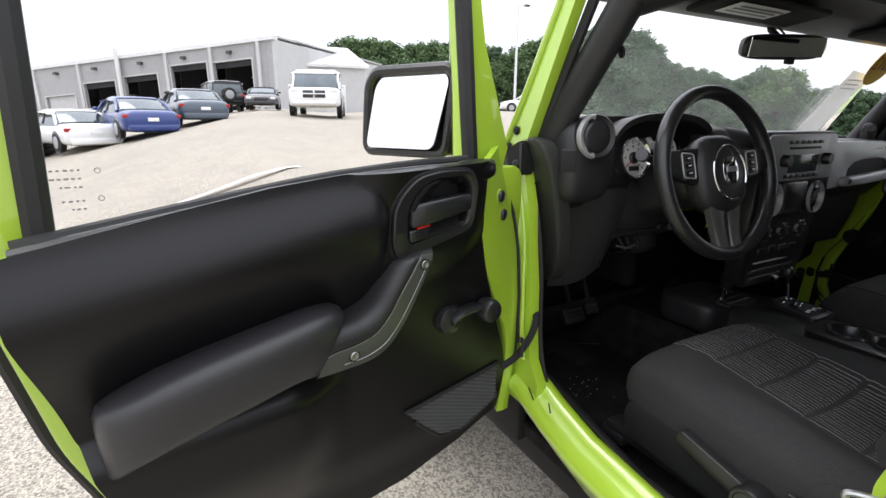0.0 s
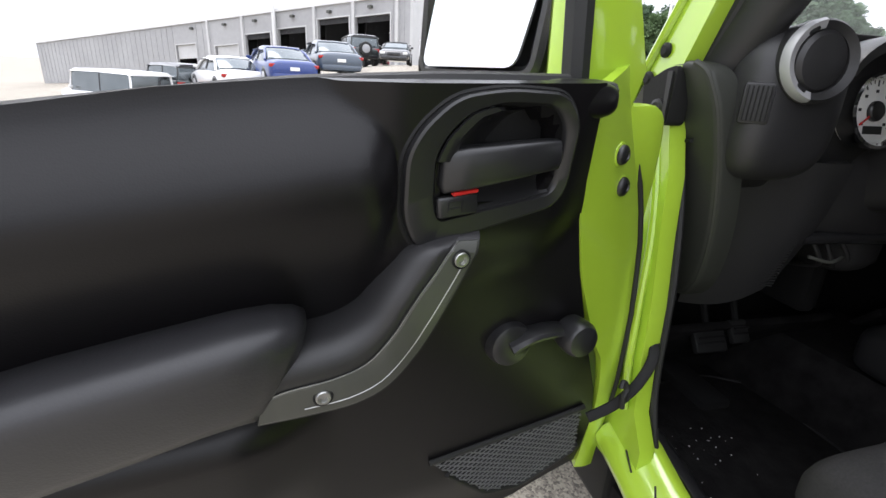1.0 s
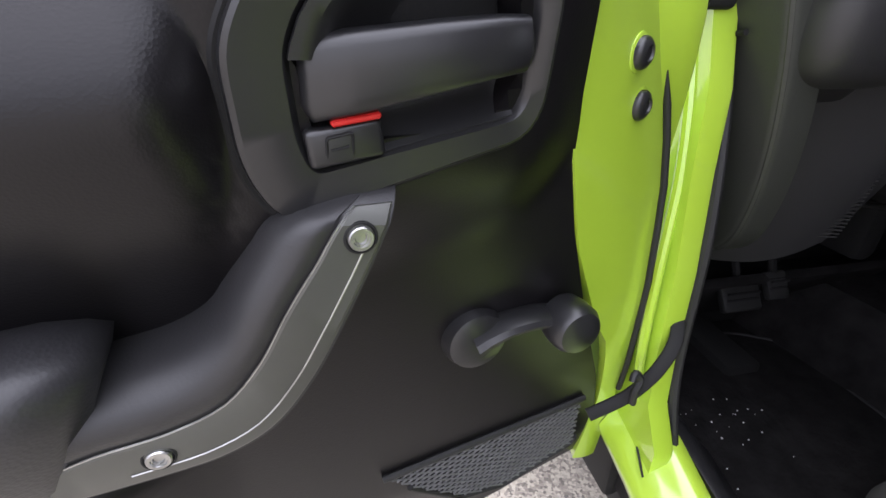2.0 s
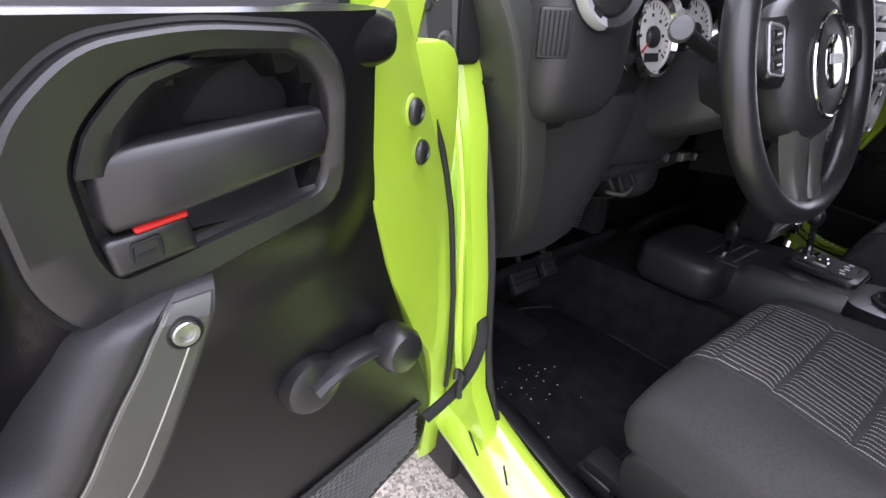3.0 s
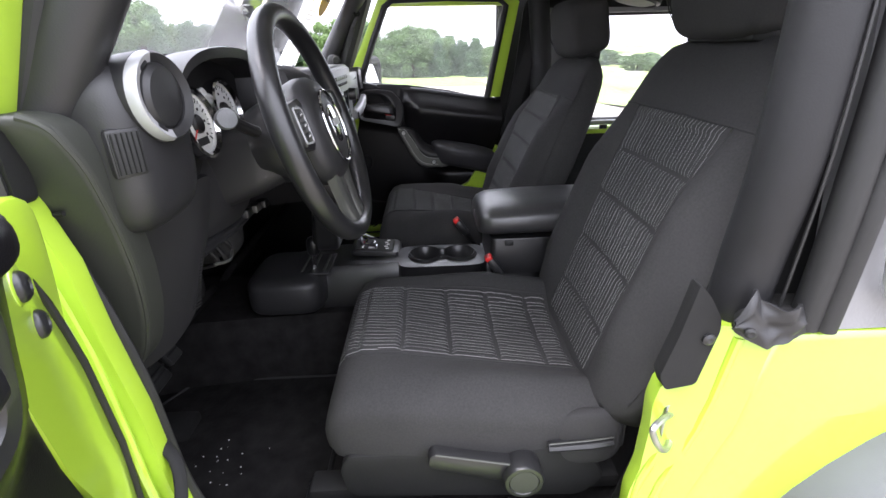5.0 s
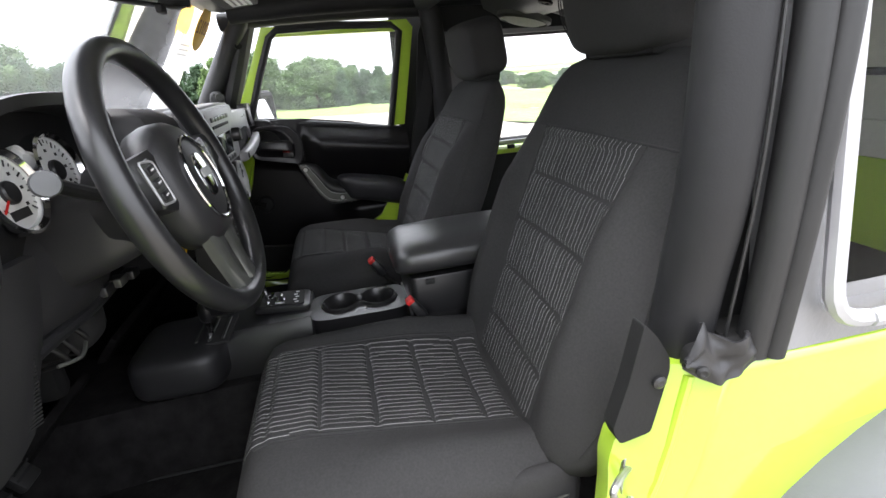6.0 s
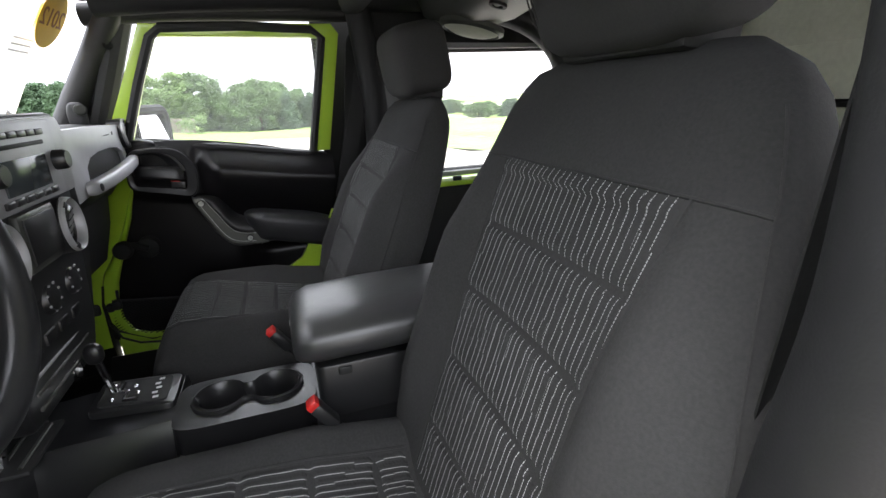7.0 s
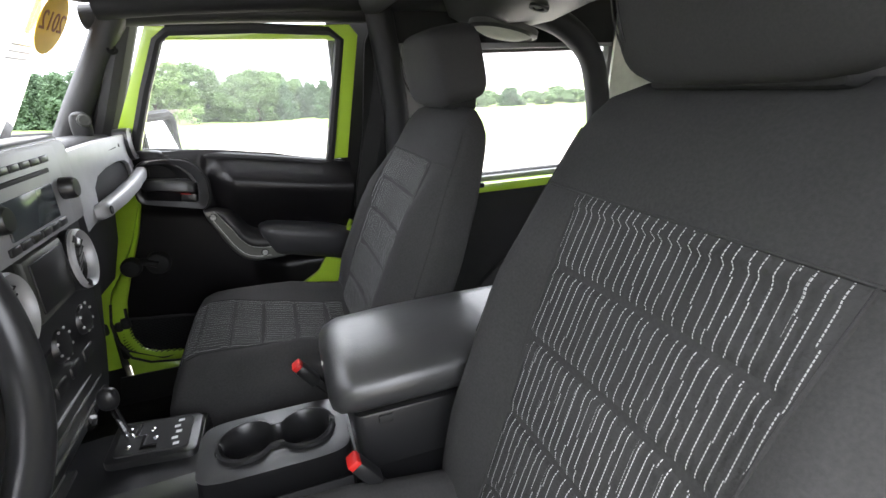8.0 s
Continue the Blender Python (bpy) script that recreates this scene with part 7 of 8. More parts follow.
# ---------------------------------------------------------------- the lot, the grass and what stands round them
def stone_mat(name, base, dark, scale, rough=0.9):
    m = mat(name, base, rough, bump=((scale * 1.5, 0.5, "cell"), (3, 0.1, "noise")), mottle=((0.15, 0.10), (2.2, 0.10)))
    nt = m.node_tree
    b = nt.nodes["Principled BSDF"]
    tc = nt.nodes.new("ShaderNodeTexCoord")
    v = nt.nodes.new("ShaderNodeTexVoronoi")
    v.inputs["Scale"].default_value = scale
    nt.links.new(tc.outputs["Object"], v.inputs["Vector"])
    mix = nt.nodes.new("ShaderNodeMixRGB")
    ramp = nt.nodes.new("ShaderNodeValToRGB")
    ramp.color_ramp.elements[0].position, ramp.color_ramp.elements[1].position = 0.15, 0.75
    bw = nt.nodes.new("ShaderNodeRGBToBW")
    nt.links.new(v.outputs["Color"], bw.inputs[0])
    nt.links.new(bw.outputs[0], ramp.inputs[0])
    nt.links.new(ramp.outputs[0], mix.inputs[0])
    src = b.inputs["Base Color"].links[0].from_socket
    mix.inputs[1].default_value = (*dark, 1)
    nt.links.new(src, mix.inputs[2])
    nt.links.new(mix.outputs[0], b.inputs["Base Color"])
    return m


M_LOT = stone_mat("worn_pale_asphalt", (0.43, 0.39, 0.32), (0.14, 0.125, 0.11), 130)
M_FAINT = mat("faded_line_paint", (0.50, 0.48, 0.44), 0.85, mottle=((6, 0.2),))
M_GRASS = mat("mown_grass", (0.19, 0.26, 0.09), 1.0, bump=((8, 0.8, "noise"),), mottle=((0.05, 0.25), (1.5, 0.25), (20, 0.2)), spec=0.1)
M_LEAF = mat("broad_leaves", (0.105, 0.165, 0.070), 0.7, mottle=((0.5, 0.35), (3, 0.3)), spec=0.3)
M_LEAF2 = mat("light_leaves", (0.15, 0.225, 0.085), 0.7, mottle=((0.5, 0.35), (3, 0.3)), spec=0.3)
M_NEEDLE = mat("pine_needles", (0.088, 0.140, 0.080), 0.75, mottle=((0.5, 0.35), (3, 0.3)), spec=0.3)
M_BARK = mat("bark", (0.07, 0.055, 0.04), 0.95, bump=((12, 0.8, "noise"),), mottle=((4, 0.3),))
M_METALWALL = mat("ribbed_grey_wall", (0.34, 0.34, 0.345), 0.6, bump=((3, 0.05, "noise"),), mottle=((0.2, 0.08), (2.5, 0.05)))
M_LIGHTWALL = mat("pale_grey_wall", (0.50, 0.50, 0.50), 0.6, mottle=((0.2, 0.06), (2, 0.04)))
M_ROOFTRIM = mat("white_roof_trim", (0.66, 0.66, 0.66), 0.5, mottle=((1, 0.05),))
# near-black in place of wall colours: the shade inside the bays is painted in
M_BAYSHADE = mat("workshop_shade", (0.03, 0.03, 0.032), 0.9, mottle=((1, 0.3),))
# greyed and part metal, so the sky's reflection is built into the glass
M_CARGLASS = mat("sky_sheen_car_glass", (0.16, 0.18, 0.19), 0.10, 0.75, mottle=((2, 0.1),))
M_TAIL = mat("red_lamp_lens", (0.35, 0.015, 0.012), 0.2, mottle=((4, 0.1),))
M_LAMP = mat("clear_lamp_lens", (0.7, 0.7, 0.68), 0.15, mottle=((4, 0.1),))
M_FENCE = mat("weathered_wood", (0.30, 0.26, 0.22), 0.9, bump=((14, 0.4, "noise"),), mottle=((2, 0.2),))


def paint(name, c):
    return mat(name, c, 0.28, mottle=((1.5, 0.03),), coat=0.8)


P_WHITE, P_BLUE, P_GREY, P_DARK, P_RED, P_BLACK = paint("white_car_paint", (0.78, 0.78, 0.78)), paint("blue_car_paint", (0.006, 0.030, 0.17)), paint("slate_car_paint", (0.055, 0.075, 0.105)), paint("dark_grey_green_paint", (0.018, 0.024, 0.024)), paint("dark_red_paint", (0.22, 0.015, 0.02)), paint("black_car_paint", (0.012, 0.012, 0.014))


SLOPE = [(-60, -1.8), (-28, -1.55), (-20, -0.72), (-14, -0.30), (-9, 0.13), (-4, 0.40), (1, 0.62), (5, 0.90), (10, 0.97), (14, 0.82), (18, 0.86), (30, 1.0), (45, 0.8), (58, 0.1), (70, -0.4), (85, -0.75), (100, -0.9), (112, -1.9), (140, -2.0), (180, -1.0), (300, -1.8)]


def land(x, y):
    """Height of the ground: level round the car, rising gently to the workshop and falling away across the grass."""
    d = math.hypot(x + 1.4, y)
    az = math.degrees(math.atan2(x + 1.4, y))
    return 2.4 * (1 - math.exp(-max(0.0, d - 4) / 16)) * curve_at(SLOPE, az if az > -60 else az + 360)


steps = [-1500, -600, -250, -120, -70] + [-50 + 2.5 * i for i in range(61)] + [120, 160, 250, 600, 1500]
bm = bmesh.new()
grid = [[bm.verts.new((x, y, land(x, y))) for y in steps] for x in steps]
for i in range(len(steps) - 1):
    for j in range(len(steps) - 1):
        bm.faces.new((grid[i][j], grid[i + 1][j], grid[i + 1][j + 1], grid[i][j + 1]))
tagged(part("ground", bm, M_LOT), "worn pale asphalt lot with dark aggregate", "ground", kind="structure")
gx = [0, 1.5, 3, 5, 8, 11, 14, 18, 22, 26, 32, 40, 52, 70, 110, 200, 500, 1300]
gy = [-1500, -600, -200, -100] + [-60 + 5 * i for i in range(12)] + [-1, 0.5, 2, 3, 4, 5, 6, 8, 10, 13, 16, 20, 25, 30, 36, 44, 54, 66, 80, 100, 140, 300, 700, 1500]


def grass_edge(y):
    """Where the mown grass begins, east of the lot."""
    return curve_at([(2, 43), (6, 12), (200, 186), (1500, 1300)], y) + 0.5 * math.sin(y * 0.6)


bm = bmesh.new()
grid = [[bm.verts.new((grass_edge(y) + x, y, land(grass_edge(y) + x, y) + 0.03 + 0.05 * noise.noise(Vector((x * 0.2, y * 0.2, 0))) * (i > 0))) for y in gy] for i, x in enumerate(gx)]
for i in range(len(gx) - 1):
    for j in range(len(gy) - 1):
        bm.faces.new((grid[i][j], grid[i + 1][j], grid[i + 1][j + 1], grid[i][j + 1]))
tagged(part("grass", bm, M_GRASS), "mown green grass field beyond the lot", "grass", kind="stuff")
for k, (x0_, y0_, x1_, y1_) in enumerate(((-1.6, 7.2, 3.6, 10.4),)):
    line = [Vector((lerp(x0_, x1_, i / 10), lerp(y0_, y1_, i / 10), 0)) for i in range(11)]
    n = Vector((-(y1_ - y0_), x1_ - x0_, 0)).normalized() * 0.06
    b = bmesh.new()
    vs = [(b.verts.new((p.x + n.x, p.y + n.y, land(p.x + n.x, p.y + n.y) + 0.012)), b.verts.new((p.x - n.x, p.y - n.y, land(p.x - n.x, p.y - n.y) + 0.012))) for p in line]
    for a, c in zip(vs, vs[1:]):
        b.faces.new((a[0], a[1], c[1], c[0]))
    tagged(part("painted_line", b, M_FAINT), "faded white painted lot line", "lot marking", kind="structure")

# ---------------------------------------------------------------- trees
def leaf_cloud(seed, clumps, leaves, size, spread):
    """Many small leaves round clump centres, as one mesh. clumps: rows of (x, y, z, radius)."""
    r = random.Random(seed)
    vs, fs = [], []
    for cx, cy, cz, cr in clumps:
        for _ in range(int(leaves * cr ** 1.3) + 6):
            d = Vector((r.gauss(0, 1), r.gauss(0, 1), r.gauss(0, 1))).normalized() * cr * r.uniform(0.45, 1.05)
            p = Vector((cx, cy, cz)) + Vector((d.x * spread, d.y * spread, d.z))
            a = Vector((r.gauss(0, 1), r.gauss(0, 1), r.gauss(0, 0.6))).normalized()
            b_ = a.cross(Vector((r.gauss(0, 1), r.gauss(0, 1), r.gauss(0, 1)))).normalized()
            s = size * r.uniform(0.6, 1.4)
            i = len(vs)
            vs += [p - a * s, p - b_ * s * 0.5 + a * s * 0.1, p + a * s, p + b_ * s * 0.5 + a * s * 0.1]
            fs.append((i, i + 1, i + 2, i + 3))
    me = bpy.data.meshes.new("crown")
    me.from_pydata([tuple(v) for v in vs], [], fs)
    return me


def broad_tree(seed, h, w, leaf, label):
    r = random.Random(seed)
    th = thing("tree", label, "tree", (0, 0, 0), "trees beyond the grass")
    limbs, clumps = [], []
    trunk = bmesh.new()
    top = Vector((r.uniform(-0.1, 0.1) * w, r.uniform(-0.1, 0.1) * w, h * 0.62))
    tube(smooth_line([(0, 0, -0.3), (0.05, 0, h * 0.2), tuple(top * 0.6), tuple(top)], 4), [h * 0.028 * (1 - 0.065 * i) for i in range(13)], 8, bm=trunk)
    part("trunk", trunk, M_BARK, th)
    for k in range(9):
        a = 2 * math.pi * (k + r.random() * 0.6) / 9
        z0 = h * r.uniform(0.18, 0.55)
        end = Vector((math.cos(a) * w * r.uniform(0.28, 0.46), math.sin(a) * w * r.uniform(0.28, 0.46), z0 + h * r.uniform(0.10, 0.28)))
        st = Vector((0, 0, z0))
        b = tube(smooth_line([tuple(st), tuple(st.lerp(end, 0.5) + Vector((0, 0, h * 0.03))), tuple(end)], 3), [h * 0.010, h * 0.009, h * 0.008, h * 0.006, h * 0.005, h * 0.004, h * 0.003], 5)
        part("limb", b, M_BARK, th)
        clumps.append((end.x, end.y, end.z, w * r.uniform(0.13, 0.2)))
    # a full crown of many small clumps, denser towards its outside
    lobes = [(r.uniform(0, 2 * math.pi), r.uniform(0.2, 0.9), r.uniform(0.10, 0.28)) for _ in range(7)]
    for _ in range(110):
        q = r.random()
        a = r.uniform(0, 2 * math.pi)
        swell = 0.86 + sum(g * math.exp(-((math.remainder(a - la, 2 * math.pi) / 0.6) ** 2) - ((q - lq) / 0.2) ** 2) for la, lq, g in lobes)
        rad = w * 0.46 * swell * math.sqrt(max(0.04, 1 - (abs(q - 0.36) / 0.66) ** 2)) * math.sqrt(r.uniform(0.15, 1.0))
        clumps.append((math.cos(a) * rad, math.sin(a) * rad, h * (0.05 + 0.90 * q), w * r.uniform(0.06, 0.115)))
    me = leaf_cloud(seed, clumps, 360, 0.12 * h / 7, 1.0)
    me.materials.append(leaf)
    new("crown", me).parent = th
    return th


def pine(seed, h, w, label):
    r = random.Random(seed)
    th = thing("pine_tree", label, "tree", (0, 0, 0), "trees beyond the grass")
    part("trunk", tube([Vector((0, 0, -0.3)), Vector((0, 0, h * 0.5)), Vector((0.05, 0, h))], [h * 0.022, h * 0.012, h * 0.002], 8), M_BARK, th)
    clumps = []
    for t in range(15):
        z = h * (0.05 + 0.065 * t)
        reach = w * 0.5 * (1 - t / 16) ** 0.65
        for k in range(max(4, 11 - t // 2)):
            a = 2 * math.pi * (k / max(4, 11 - t // 2)) + r.random()
            q = reach * r.uniform(0.55, 1.05)
            clumps.append((math.cos(a) * q, math.sin(a) * q, z - 0.06 * q + r.uniform(-0.2, 0.2), w * 0.10 * r.uniform(0.7, 1.3)))
            if t % 3 == 0 and k % 2 == 0:
                part("limb", tube([Vector((0, 0, z + 0.1)), Vector((math.cos(a) * q, math.sin(a) * q, z - 0.06 * q))], [h * 0.006, h * 0.002], 5), M_BARK, th)
        clumps.append((0, 0, z, reach * 0.5))
    me = leaf_cloud(seed, clumps, 420, 0.13 * h / 7, 1.0)
    me.materials.append(M_NEEDLE)
    new("crown", me).parent = th
    return th


proto = [broad_tree(11, 7.0, 6.0, M_LEAF, "broad green tree with an uneven crown"), broad_tree(12, 7.0, 5.0, M_LEAF2, "light green broadleaf tree with gaps"), pine(13, 7.0, 4.2, "dark green pine tree with drooping limbs"), pine(14, 7.0, 5.0, "broad dark green pine tree"), broad_tree(15, 7.0, 7.0, M_LEAF, "wide spreading green leafy tree")]
BASE_H = 7.0


def at_angle(az, dist):
    return Vector((-1.44 + dist * math.sin(radians(az)), 0.06 + dist * math.cos(radians(az)), 0))


def reach(az, d, el):
    """Height of a thing whose top stands at the angle el over the eye."""
    p = at_angle(az, d)
    return d * math.tan(radians(el)) + 1.3 - land(p.x, p.y)


rnd = random.Random(3)
plan = []
# far row past the workshop wing, the stand before the windscreen, the row across the grass, the far field edge
for az in np.arange(16.0, 42, 1.0):
    d = rnd.uniform(88, 100)
    plan.append((az + rnd.uniform(-0.4, 0.4), d, reach(az, d, rnd.uniform(7.0, 8.6)), rnd.choice((2, 3, 4, 0))))
for az, el in ((40.4, 7.4), (41.6, 7.9), (42.8, 8.4), (44.0, 9.2), (45.2, 9.6), (46.4, 9.3), (47.6, 9.0), (48.8, 8.6), (50.0, 7.8), (51.2, 6.2), (52.4, 5.6), (53.6, 5.2), (54.8, 4.9), (56.0, 4.6), (57.2, 4.0), (58.4, 3.8), (59.6, 4.4), (60.8, 4.8), (62.0, 4.8), (63.2, 3.6), (64.4, 2.7), (65.8, 3.0), (67.2, 2.7), (68.6, 2.5), (70.0, 2.4), (71.5, 2.4), (73.2, 2.5)):
    d = rnd.uniform(52, 60)
    plan.append((az, d, reach(az, d, el), rnd.choice((2, 3, 3, 0))))
for az, el, k in ((75.2, 2.5, 2), (77.0, 2.3, 3), (78.8, 2.9, 1), (80.6, 3.2, 1), (82.4, 3.1, 4), (84.0, 2.2, 2), (85.4, 0.8, 0), (87.0, 1.9, 4), (88.4, 2.4, 0), (89.8, 2.1, 4), (91.2, 0.9, 3), (92.6, 1.2, 2), (94.0, 0.7, 3), (95.4, 0.9, 2), (97.0, 0.1, 0), (98.8, 0.5, 3)):
    d = rnd.uniform(60, 66)
    plan.append((az, d, reach(az, d, el), k))
for az in np.arange(101, 152, 1.25):
    d = rnd.uniform(120, 150)
    plan.append((az + rnd.uniform(-0.8, 0.8), d, rnd.uniform(2.6, 4.2), rnd.choice((0, 4, 2))))
for az in np.arange(52, 101, 2.4):
    d = rnd.uniform(75, 84)
    plan.append((az + rnd.uniform(-0.8, 0.8), d, reach(az, d, -0.6), rnd.choice((0, 3, 2))))
for i, (az, d, h, k) in enumerate(plan):
    p = at_angle(az, d)
    p.z = land(p.x, p.y)
    s = h / BASE_H
    m = Matrix.Translation(p) @ Matrix.Rotation(rnd.uniform(0, 6.28), 4, "Z")
    c = copy_thing(proto[k], m)
    broad = 2.2 if d > 110 else 1.0
    c.scale = (s * broad * rnd.uniform(0.95, 1.25), s * broad * rnd.uniform(0.95, 1.25), s)
for i, o in enumerate(proto):
    p = at_angle(152 + 4 * i, 150)
    o.matrix_world = Matrix.Translation((p.x, p.y, land(p.x, p.y)))


def shrub(seed, az, d, h, w, leaf, label):
    p = at_angle(az, d)
    th = thing("shrub", label, "shrub", (p.x, p.y, land(p.x, p.y)))
    r = random.Random(seed)
    me = leaf_cloud(seed, [(r.uniform(-0.4, 0.4) * w, r.uniform(-0.4, 0.4) * w, h * r.uniform(0.15, 0.8), w * r.uniform(0.16, 0.26)) for _ in range(14)], 160, 0.09, 1.0)
    me.materials.append(leaf)
    new("leaves", me).parent = th
    part("stems", tube([Vector((0, 0, -0.1)), Vector((0.05, 0, h * 0.5))], 0.04, 6), M_BARK, th)


shrub(21, 81.8, 57, 2.0, 2.4, M_LEAF2, "light green rounded shrub on the grass edge")
shrub(22, 77.2, 58, 1.2, 2.0, M_LEAF, "low dark green shrub")
fence = thing("garden_fence", "weathered grey board fence behind the shrubs", "fence", at_angle(79.5, 60))
fo = fence.matrix_world.translation
for k in range(16):
    p = at_angle(77.0 + 0.32 * k, 60.5)
    part("board", box((p.x - fo.x, p.y - fo.y, land(p.x, p.y) + 0.75), (0.05, 0.30, 1.5), 0.01, 1), M_FENCE, fence)

# ---------------------------------------------------------------- workshop building
WD = Vector((-0.72, 0.69, 0)).normalized()
WN = Vector((-WD.y, -abs(WD.x), 0)).normalized()
W0 = Vector((6.3, 46.7, 0))
GR = -0.065


def wp(s, o, h):
    """A place on the workshop: s along its front from the near corner, o out of it, h over its footing."""
    return W0 + WD * s + WN * o + Vector((0, 0, 2.3 + GR * s + h))


bld = thing("workshop_building", "pale grey ribbed workshop with dark open service bays", "building", wp(0, 0, 0))
bo = bld.matrix_world.translation.copy()


def bd(name, bm, m, lab="", parent=None, **kw):
    bmesh.ops.transform(bm, matrix=Matrix.Translation(-bo), verts=bm.verts)
    return part(name, bm, m, parent or bld, lab, **kw)


def slab(s0, s1, h0, h1, o0, o1, bevel=0.0):
    b = bmesh.new()
    vs = [b.verts.new(wp(s, o, h)) for s, o, h in ((s0, o0, h0), (s1, o0, h0), (s1, o1, h0), (s0, o1, h0), (s0, o0, h1), (s1, o0, h1), (s1, o1, h1), (s0, o1, h1))]
    for f in ((0, 1, 2, 3), (4, 5, 6, 7), (0, 1, 5, 4), (1, 2, 6, 5), (2, 3, 7, 6), (3, 0, 4, 7)):
        b.faces.new([vs[i] for i in f])
    bmesh.ops.recalc_face_normals(b, faces=b.faces[:])
    return b


TOPH = 5.7
BAYS = [(2.2, 4.35), (7.1, 4.5), (12.9, 4.0), (18.2, 3.8), (23.7, 2.9), (31.5, 3.4)]
BW = 4.1
edge = 0.0
for i, (s, h) in enumerate(BAYS):
    bd("wall_pier", slab(edge, s, -1.5, TOPH, -0.3, 0.0), M_METALWALL)
    bd("wall_over_bay", slab(s, s + BW, h, TOPH, -0.3, 0.0), M_METALWALL)
    edge = s + BW
    bd("bay_frame", slab(s - 0.15, s, -0.6, h + 0.12, 0.0, 0.06), M_LIGHTWALL)
    bd("bay_frame", slab(s + BW, s + BW + 0.15, -0.6, h + 0.12, 0.0, 0.06), M_LIGHTWALL)
    bd("bay_head", slab(s, s + BW, h, h + 0.12, 0.0, 0.06), M_LIGHTWALL)
    # raised doors of the first four bays take the painted shade too
    bd("raised_door", slab(s + 0.1, s + BW - 0.1, h - (0.5 if i < 4 else 1.6), h - 0.02, -0.28, -0.2), M_LIGHTWALL if i > 3 else M_BAYSHADE)
    for q in range(2):
        bd("bay_lamp", slab(s + 1.2 + 1.8 * q, s + 2.0 + 1.8 * q, h - 0.9, h - 0.85, -5.0, -4.8), M_LAMP)
bd("wall_pier", slab(edge, 74, -1.5, TOPH, -0.3, 0.0), M_METALWALL)
for s in np.arange(0.6, 74, 1.22):
    if all(not (b - 0.2 < s < b + BW + 0.2) for b, _ in BAYS):
        bd("wall_rib", slab(s, s + 0.10, -1.0, TOPH - 0.2, 0.0, 0.04), M_METALWALL)
for i, s in enumerate((1.2, 6.3, 11.4, 17.2, 22.4, 28.6)):
    bd("downpipe", slab(s, s + 0.32, -1.0, TOPH, 0.0, 0.22), M_LIGHTWALL)
    bd("wall_lamp", slab(s + 3.0, s + 3.4, TOPH - 0.75, TOPH - 0.5, 0.0, 0.35), M_GREYPL)
bd("eaves", slab(-0.3, 74, TOPH, TOPH + 0.3, -0.5, 0.2), M_ROOFTRIM)
bd("roof", slab(-0.2, 74, TOPH + 0.25, TOPH + 0.4, -24, -0.4), M_LIGHTWALL)
bd("back_wall", slab(0, 74, -1.5, TOPH, -14.3, -14), M_BAYSHADE)
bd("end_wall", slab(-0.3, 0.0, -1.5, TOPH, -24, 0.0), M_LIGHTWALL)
bd("workshop_floor", slab(0, 74, -0.6, -0.5, -14, 0.0), M_BAYSHADE)
for k in range(4):
    bd("bay_divider", slab(6.6 + 5.4 * k, 6.75 + 5.4 * k, -0.5, TOPH, -14, -2), M_BAYSHADE)
# lower wing with a sloping roof at the near end
wing = bmesh.new()
box((11.2, 57.5, 4.2), (9.6, 14, 4.6), 0.02, 1, bm=wing)
bd("wing_wall", wing, M_LIGHTWALL)
bd("wing_roof", loft([[Vector((x, y, z)) for y, z in ((50.2, 6.35), (50.2, 6.6), (57.5, 9.2), (65.0, 6.6), (65.0, 6.35))] for x in (6.5, 16.4)]), M_ROOFTRIM, sharp=20)
for q in range(2):
    bd("wing_door", box((9.4 + 3.4 * q, 50.46, 3.3), (2.2, 0.12, 2.8), 0.03), M_ROOFTRIM)
bd("wing_lamp", box((12.5, 50.35, 5.8), (0.5, 0.3, 0.22), 0.03), M_GREYPL)
bd("white_flue", tube([wp(17.0, 0.5, -1.0), wp(17.0, 0.5, 6.6)], 0.20, 10), M_ROOFTRIM, "tall white flue pipe")

# lamp posts
for az, d, h in ((36.1, 42, 8.2),):
    p = at_angle(az, d)
    lp = thing("lamp_post", "tall white lamp post on a concrete foot", "lamp post", (p.x, p.y, land(p.x, p.y)))
    part("pole", tube([Vector((0, 0, 0)), Vector((0, 0, h * 0.5)), Vector((0, 0, h))], [0.11, 0.095, 0.075], 10), M_ROOFTRIM, lp)
    part("foot", lathe([(0.28, -0.3), (0.28, 0.5), (0.25, 0.55), (0.001, 0.55)], 20), M_LIGHTWALL, lp)
    part("lamp_arm", box((0.35, 0, h), (0.8, 0.08, 0.08), 0.02), M_ROOFTRIM, lp)
    part("lamp_head", box((0.85, 0, h), (0.5, 0.3, 0.14), 0.04), M_GREYPL, lp)

